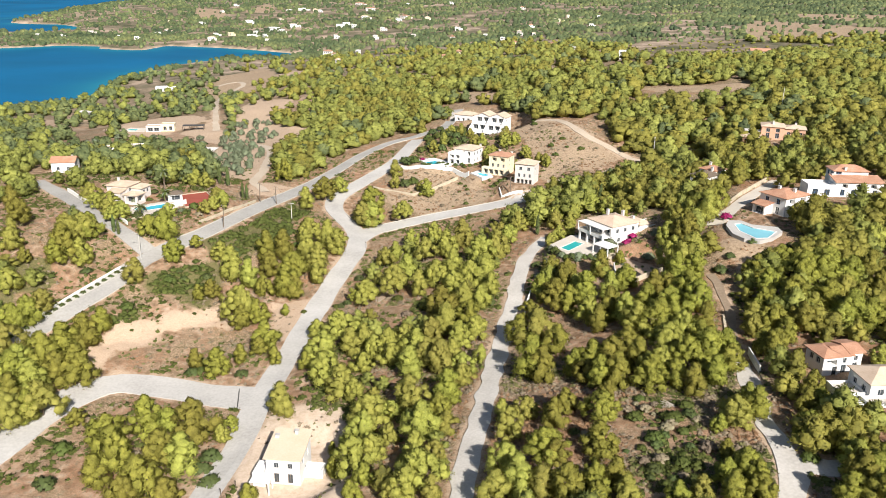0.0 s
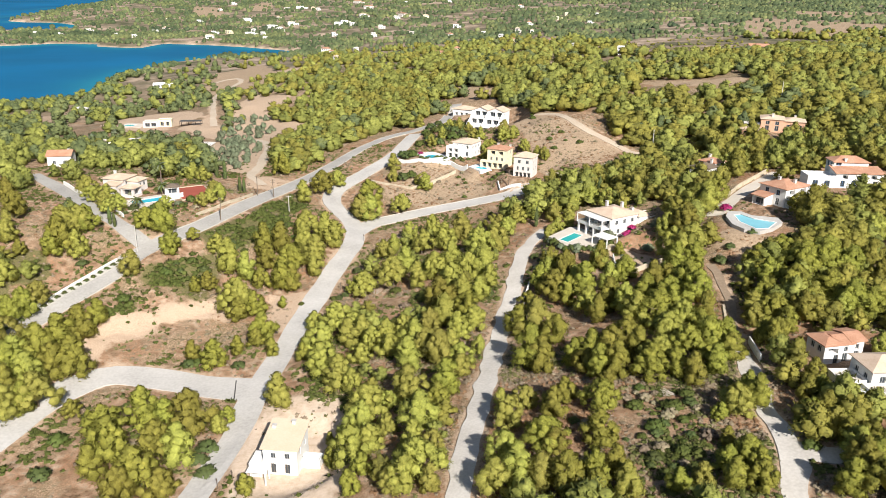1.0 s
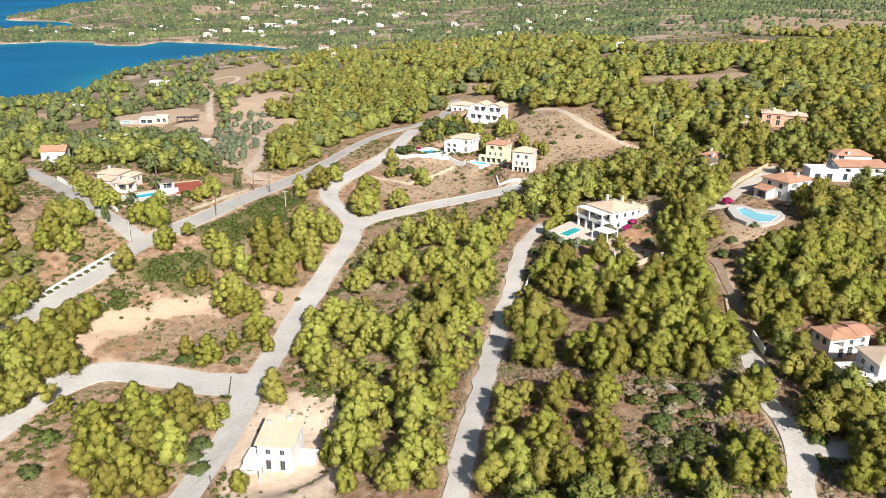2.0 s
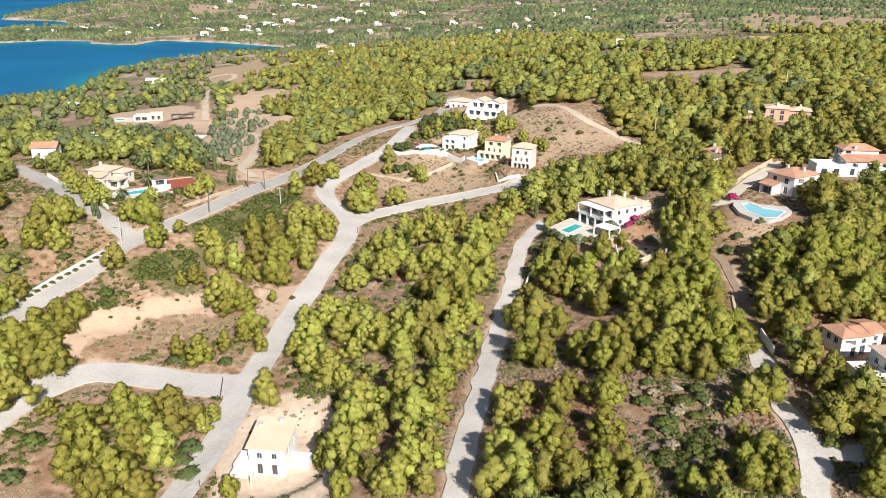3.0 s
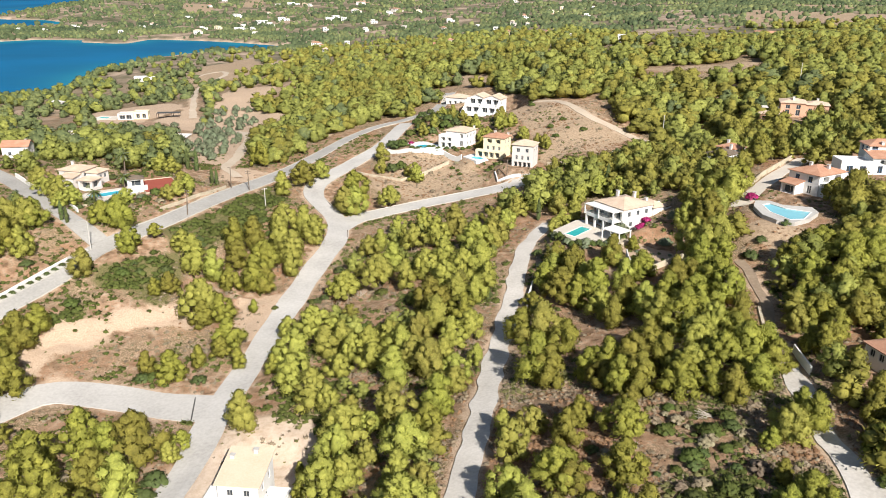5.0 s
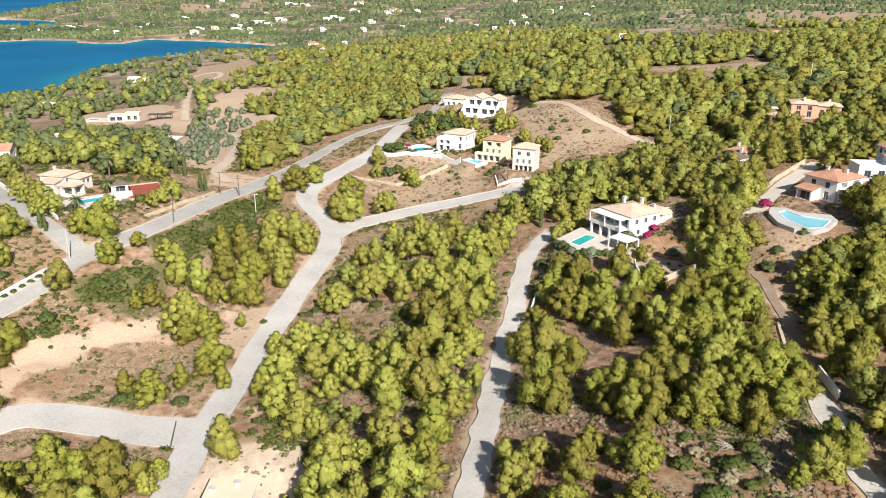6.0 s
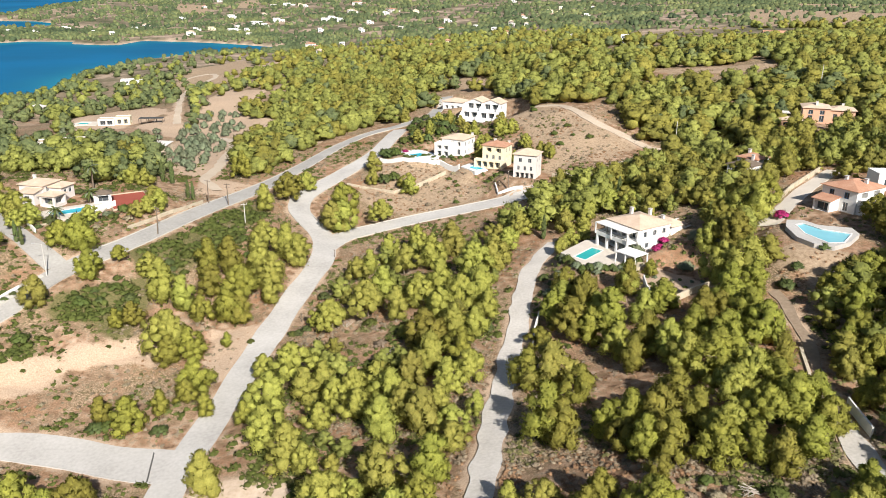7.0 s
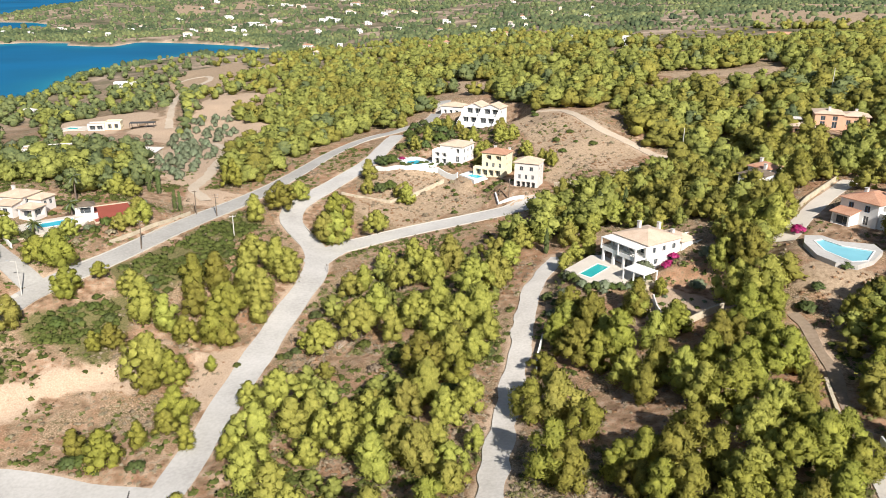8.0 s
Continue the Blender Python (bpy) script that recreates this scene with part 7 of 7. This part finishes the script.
ring = [(-116, 246), (-117, 250), (-116, 255), (-112, 258), (-106, 258), (-101, 256), (-98, 253), (-104, 246), (-100, 249), (-96, 228), (-92, 229), (-88, 233), (-85, 236), (-82, 240), (-80, 243), (-78.5, 248), (-77.5, 253), (-80, 260), (-86, 262), (-94, 258), (-106, 233), (-109, 236), (-112, 240)]
for k, (x, y) in enumerate(ring):
    shrub(x, y, (1.5, 2.1, 1.2, 1.8)[k % 4], ("dark", "green", "olive", "green", "dark")[k % 5], "leafy shrub round the west villa terrace", "shrub", "shrub", "shrubs round the west villa", stem=False, tall=(1.2, 1.5, 1.0)[k % 3])
# planting round the villas on the knoll
for x, y, t in ((26.7, 319.1, 6.5), (19.7, 318.4, 5.5), (14.0, 327.4, 6.0), (-11.0, 366.3, 7.0), (34.1, 304.7, 5.5), (40.3, 294.0, 5.0), (-19.3, 302.3, 8.0), (-6.6, 288.2, 6.0), (30.1, 319.6, 6.0), (27.0, 326.0, 6.5)):
    tree("pine_tree", x, y, t, NEAR_CROWNS[int(abs(x) * 3) % 10], TRUNKS[2], "green pine between the villas on the knoll", "tree", "pines on the knoll", wide=1.1)
for k, (x, y) in enumerate(((-14.3, 315.4), (-11.8, 313.7), (-14.9, 293.1), (-11.8, 294.8), (-3.3, 332.2), (-5.6, 341.0), (-0.7, 328.2), (0.9, 343.6), (3.0, 349.1), (5.3, 356.1), (-1.6, 362.2), (-2.5, 350.2), (-4.9, 358.5), (10.1, 368.6), (-16.0, 317.0), (-9.5, 330.0), (-6.0, 334.0), (2.0, 336.0), (6.0, 343.0), (8.5, 350.0), (10.5, 357.0), (-7.0, 348.0), (-12.5, 318.5), (5.0, 332.0), (9.0, 334.0), (0.0, 356.0), (6.0, 363.0))):
    shrub(x, y, (3.0, 2.6, 3.4)[k % 3], ("dark", "green")[k % 2], "dense evergreen garden shrub by the knoll villas", "shrub", "shrub", "garden shrubs on the knoll", stem=False, tall=1.2)
for x, y in ((8.8, 305.3), (11.2, 307.0), (13.6, 308.8), (16.1, 311.4), (18.3, 314.6), (20.9, 285.2), (22.6, 286.2), (24.4, 287.2), (19.5, 284.4)):
    shrub(x, y, 1.5, "green", "clipped hedge shrub below a villa", "shrub", "shrub", "hedges on the knoll", stem=False, tall=0.9)
shrub(-8.6, 317.6, 1.6, "flower", "bougainvillea beside the blue pool", "bougainvillea", "shrub", "bougainvilleas")
for x, y in ((40.8, 360.0), (42.5, 356.0), (41.0, 341.6), (44.6, 309.6), (45.3, 300.6), (50.0, 316.0), (56.0, 304.0)):
    shrub(x, y, 1.9, "green", "rounded green bush on the bare knoll", "bush", "shrub", "bushes on the knoll", stem=False)
# bushes planted along the pavement
for k, (x, y) in enumerate(curve_line(side[::3] - np.array([1.7, -0.95]), 1.9)[1:]):
    shrub(float(x), float(y), 1.05, "dark", "small clipped bush planted in the pavement", "bush", "shrub", "bushes along the pavement", dz=0.2, stem=False)
# garden bushes in bare red soil
r = np.random.default_rng(8)
for k in range(18):
    x, y = 48.5 + (k % 6) * 2.3 + r.uniform(-0.5, 0.5), 187.0 + (k // 6) * 4.0 + r.uniform(-0.7, 0.7) - (k % 6) * 0.5
    shrub(x, y, r.uniform(0.5, 0.95), "olive" if k % 3 else "green", "small garden bush in bare reddish soil", "bush", "shrub", "bushes in the villa garden", stem=False)
# olive grove on the pale slope
OLIVES, _ = spread([(-93.3, 306), (-82, 296), (-77, 301), (-80.8, 343), (-92.8, 419), (-104, 455), (-117.5, 456), (-126, 437), (-115, 380), (-104, 338)], 6.6, 77)
for x, y in OLIVES[:110]:
    shrub(float(x), float(y), float(r.uniform(1.5, 2.9)), "olive", "grey-green olive tree on pale bare soil", "olive_tree", "tree", "olive grove", tall=1.6)
more, _ = spread([(-200, 440), (-140, 430), (-120, 380), (-105, 300), (-122, 285), (-160, 330), (-200, 400)], 10.0, 78)
for x, y in more[:75]:
    k = "olive" if r.uniform() < 0.5 else "dark"
    shrub(float(x), float(y), float(r.uniform(1.6, 3.4)), k, "rounded garden tree in a dry estate", "garden_tree", "tree", "estate trees", tall=1.2)
hillside, _ = spread([(34, 346), (52, 345), (72, 302), (60, 286), (42, 286), (37, 312)], 7.0, 79)
for x, y in hillside:
    shrub(float(x), float(y), float(r.uniform(0.5, 1.3)), "dry" if r.uniform() < 0.6 else "green", "small bush on the bare brown hill", "bush", "shrub", "bushes on the bare hill", stem=False)
field, _ = spread([(-24, 284), (-14, 308), (8, 302), (18, 276), (-8, 269)], 6.0, 80)
for x, y in field:
    k = "dry" if r.uniform() < 0.5 else "green"
    shrub(float(x), float(y), float(r.uniform(0.5, 1.5)), k, "low bush on the fallow plot", "bush", "shrub", "bushes on the fallow plot", stem=False)
for k in range(14):
    a = k / 13
    shrub(-10 + a * 18 + r.uniform(-1, 1), 302.5 - a * 5 + r.uniform(-2, 6) + 8, r.uniform(0.8, 1.6), "dark" if k % 2 else "green", "green garden shrub between the villas", "shrub", "shrub", "shrubs between the villas", stem=False)
for x, y in ((18, 306), (21, 309), (14, 322), (17, 326), (21, 318), (12, 340), (8, 345), (4, 350), (0, 335), (-4, 328), (38, 296), (41, 292), (30, 302), (34, 300)):
    tree("pine_tree", x, y, float(r.uniform(4.5, 6.5)), NEAR_CROWNS[int(r.integers(10))], TRUNKS[int(r.integers(4))], "small pine between the white villas", "tree", "pines between the villas")


hedge, _ = spread([(-113, 243), (-104, 236), (-99, 243), (-96, 250), (-100, 262), (-94, 266), (-80, 264), (-76, 256), (-82, 262), (-92, 262), (-98, 250), (-106, 242)], 3.0, 81)
for x, y in hedge:
    shrub(float(x), float(y), float(r.uniform(0.9, 1.9)), "dark" if r.uniform() < 0.5 else "green", "leafy garden shrub beside the west villa", "shrub", "shrub", "shrubs in the west garden", stem=False)
verge, _ = spread([(-100, 219), (-86, 222), (-78, 236), (-74, 246), (-82, 242), (-92, 230), (-98, 226)], 3.4, 82)
for x, y in verge:
    shrub(float(x), float(y), float(r.uniform(0.8, 2.0)), ("dark", "green", "dry")[int(r.integers(3))], "wild bush on the verge below the garden wall", "bush", "shrub", "bushes on the verge", stem=False)
roadside, _ = spread([(-66, 214), (-58, 240), (-44, 246), (-40, 240), (-50, 222), (-60, 206), (-78, 196), (-82, 202)], 4.2, 83)
for x, y in roadside:
    shrub(float(x), float(y), float(r.uniform(0.9, 2.2)), "green" if r.uniform() < 0.6 else "dark", "rounded wild lentisk bush between the roads", "bush", "shrub", "bushes between the roads", stem=False)


dell, _ = spread([(60, 226), (72, 236), (84, 250), (100, 262), (112, 262), (100, 246), (86, 232), (74, 220)], 7.0, 84)
for x, y in dell:
    shrub(float(x), float(y), float(r.uniform(2.0, 3.6)), "dark" if r.uniform() < 0.6 else "olive", "broad dark evergreen tree among the pines", "evergreen_tree", "tree", "evergreens in the dell", tall=1.3)
lot, _ = spread([(-76, 164), (-74, 174), (-66, 181), (-54, 184), (-46, 180), (-44, 168), (-52, 162), (-64, 162)], 2.6, 85)
for x, y in lot:
    shrub(float(x), float(y), float(r.uniform(0.35, 0.9)), ("dry", "dry", "green")[int(r.integers(3))], "low dry bush on the cut plot", "bush", "shrub", "bushes on the cut plot", stem=False)
south, _ = spread([(16, 112), (30, 128), (50, 124), (54, 104), (44, 92), (22, 96)], 3.2, 86)
for x, y in south:
    shrub(float(x), float(y), float(r.uniform(0.7, 1.9)), ("dry", "dark", "green", "dry")[int(r.integers(4))], "tangled brush between the southern pines", "bush", "shrub", "brush between the southern pines", stem=False)


def cypress(x, y, h):
    r = np.random.default_rng(int(abs(x * 10)))
    pieces = []
    for k in range(26):
        v = 0.06 + 0.9 * k / 26
        rad = 0.085 * math.sin(math.pi * min(1, v * 0.8 + 0.2)) ** 0.8
        a = k * 2.4
        pieces.append(clump(r, np.array([math.cos(a) * rad * 0.5, math.sin(a) * rad * 0.5, v]), rad * 0.9 + 0.014, 1.8, 1, 26, 0.3))
    me = tri_mesh("crown", *joined(pieces), DARK_LEAF)
    return tree("cypress", x, y, h, me, STEM, "slim dark green cypress by the road", "tree", "cypresses")


for x, y, h in ((-99.0, 216.7, 6.0), (-97.2, 215.6, 5.2), (-83.7, 276.6, 7.5), (-80.0, 274.3, 8.0), (-71.6, 262.5, 6.5), (-70.0, 262.0, 6.0), (30.5, 228.5, 7.0), (52.0, 240.0, 8.0)):
    cypress(x, y, h)


def palm(x, y, h):
    thing = empty("palm_tree", "date palm with arching fronds in a garden", "tree", pose(x, y, ground_z(x, y) - 0.1), "palms")
    bm = bmesh.new()
    rod(bm, (0, 0, 0), (0.1, 0, h * 0.6), 0.28, 0.22, 8)
    rod(bm, (0.1, 0, h * 0.6), (0.12, 0.05, h), 0.22, 0.3, 8)
    part("trunk", bm, BARK, thing)
    r = np.random.default_rng(5)
    for k in range(26):
        a, up = k * 2.4, 1.1 - 1.7 * k / 26
        bm = bmesh.new()
        prev = None
        for s in range(7):
            t = s / 6
            reach, drop = 2.4 * t, up * t * 2.0 - 1.7 * t * t
            w = 0.30 * math.sin(math.pi * (0.12 + 0.85 * t))
            c = Vector((math.cos(a) * reach + 0.12, math.sin(a) * reach, h + drop))
            sd = Vector((-math.sin(a), math.cos(a), 0)) * w
            row = [bm.verts.new(c + sd - Vector((0, 0, w * 0.5))), bm.verts.new(c), bm.verts.new(c - sd - Vector((0, 0, w * 0.5)))]
            if prev:
                bm.faces.new([prev[0], row[0], row[1], prev[1]]), bm.faces.new([prev[1], row[1], row[2], prev[2]])
            prev = row
        part("frond", bm, GREEN_LEAF if k % 3 else OLIVE_LEAF, thing)


for x, y, h in ((-97.0, 233.0, 3.0), (-93.8, 246.8, 4.2), (-99.3, 262.0, 7.0), (75.5, 232.9, 4.5)):
    palm(x, y, h)


# ---- poles ----
def utility_pole(x, y, h, mat, label, arms=1, lean=(0, 0), name="utility_pole"):
    thing = empty(name, label, "pole", pose(x, y, ground_z(x, y), lean[0], lean[1], x * 3), "poles along the road")
    bm = bmesh.new()
    rod(bm, (0, 0, -0.5), (0, 0, h), 0.17, 0.11, 9)
    shaft = part("shaft", bm, mat, thing)
    for k in range(arms):
        zz = h - 0.35 - 0.8 * k
        bm = bmesh.new()
        box(bm, -0.9, -0.07, zz, 0.9, 0.07, zz + 0.14, 0.01)
        arm = part("crossarm", bm, mat, thing)
        for q in (-0.75, 0.0, 0.75):
            bm = bmesh.new()
            rod(bm, (q, 0, zz + 0.14), (q, 0, zz + 0.36), 0.06, 0.04, 6)
            part("insulator", bm, POLE_GREY, arm)
    return thing


def street_lamp(x, y, h, turn):
    thing = empty("street_lamp", "pale grey street lamp with short arm", "street lamp", pose(x, y, ground_z(x, y), 0, 0, turn), "street lamps")
    bm = bmesh.new()
    rod(bm, (0, 0, -0.5), (0, 0, h), 0.15, 0.09, 9)
    part("shaft", bm, POLE_GREY, thing)
    bm = bmesh.new()
    rod(bm, (0, 0, h - 0.1), (1.5, 0, h + 0.35), 0.05, 0.04, 7)
    arm = part("arm", bm, POLE_GREY, thing)
    bm = bmesh.new()
    box(bm, 1.3, -0.14, h + 0.28, 2.05, 0.14, h + 0.42, 0.04)
    part("lamp_head", bm, METAL, arm)


utility_pole(-28.8, 257.6, 6.6, POLE_GREY, "pale concrete pole with crossarm at the junction")
utility_pole(-51.6, 248.6, 6.2, POLE_GREY, "pale concrete pole with crossarm above the thicket")
street_lamp(-87.2, 205.6, 7.8, 200)
utility_pole(-69.9, 230.4, 7.4, WOOD, "dark wooden pole with crossarm beside the road", 2, (2, -3))
utility_pole(-64.8, 259.6, 7.0, WOOD, "dark wooden pole with crossarm beside the road", 1, (-1, -2))
utility_pole(-59.4, 261.0, 6.6, WOOD, "dark wooden pole with crossarm beside the road", 2, (2, 1))
utility_pole(82.2, 291.5, 10.2, POLE_GREY, "tall pale pole above the pines", 1, (0, 3))
utility_pole(141.7, 320.3, 11.5, POLE_GREY, "tall pale pole above the pines", 1)
utility_pole(25.2, 272.4, 6.5, WOOD, "thin dark pole beside the plot wall", 1)
for x, y in ((-28.2, 201.0), (-25.0, 236.5), (-40.4, 116.5), (-38.0, 118.2)):
    thing = empty("marker_post", "thin weathered wooden post at the road edge", "post", pose(x, y, ground_z(x, y), 3, 2, x))
    bm = bmesh.new()
    rod(bm, (0, 0, -0.3), (0, 0, 2.4), 0.09, 0.06, 6)
    part("shaft", bm, WOOD, thing)
    bm = bmesh.new()
    box(bm, -0.16, -0.03, 1.9, 0.16, 0.03, 2.2)
    part("plate", bm, WOOD, thing)


# ---- dead wood ----
def fallen_branches(x, y, size, seed):
    """A grey heap of dead boughs."""
    r = np.random.default_rng(seed)
    thing = empty("fallen_branch", "heap of grey dead pine boughs on the ground", "branches", pose(x, y, ground_at(x, y), 0, 0, r.uniform(0, 360)), "dead boughs")
    for k in range(7):
        bm = bmesh.new()
        a, ln = r.uniform(-0.7, 0.7), size * r.uniform(0.6, 1.2)
        start = Vector((r.uniform(-0.6, 0.6), r.uniform(-0.6, 0.6), 0.05))
        tip = start + Vector((math.cos(a) * ln, math.sin(a) * ln, r.uniform(0.2, 0.9)))
        rod(bm, start, tip, 0.10, 0.03, 5)
        for q in range(4):
            s = start.lerp(tip, r.uniform(0.3, 0.95))
            rod(bm, s, s + Vector((r.uniform(-0.7, 0.7), r.uniform(-0.7, 0.7), r.uniform(0, 0.5))), 0.035, 0.012, 4)
        part("bough", bm, DEADWOOD, thing)


for k, (x, y, size) in enumerate(((-4.0, 203.9, 3.2), (-5.0, 181.4, 3.4), (-17.6, 198.2, 2.6), (-1.5, 205.5, 2.6), (-7.5, 183.0, 2.2), (30.0, 118.0, 2.8), (44.0, 122.0, 2.4), (-62.0, 120.0, 2.2))):
    fallen_branches(x, y, size, k)
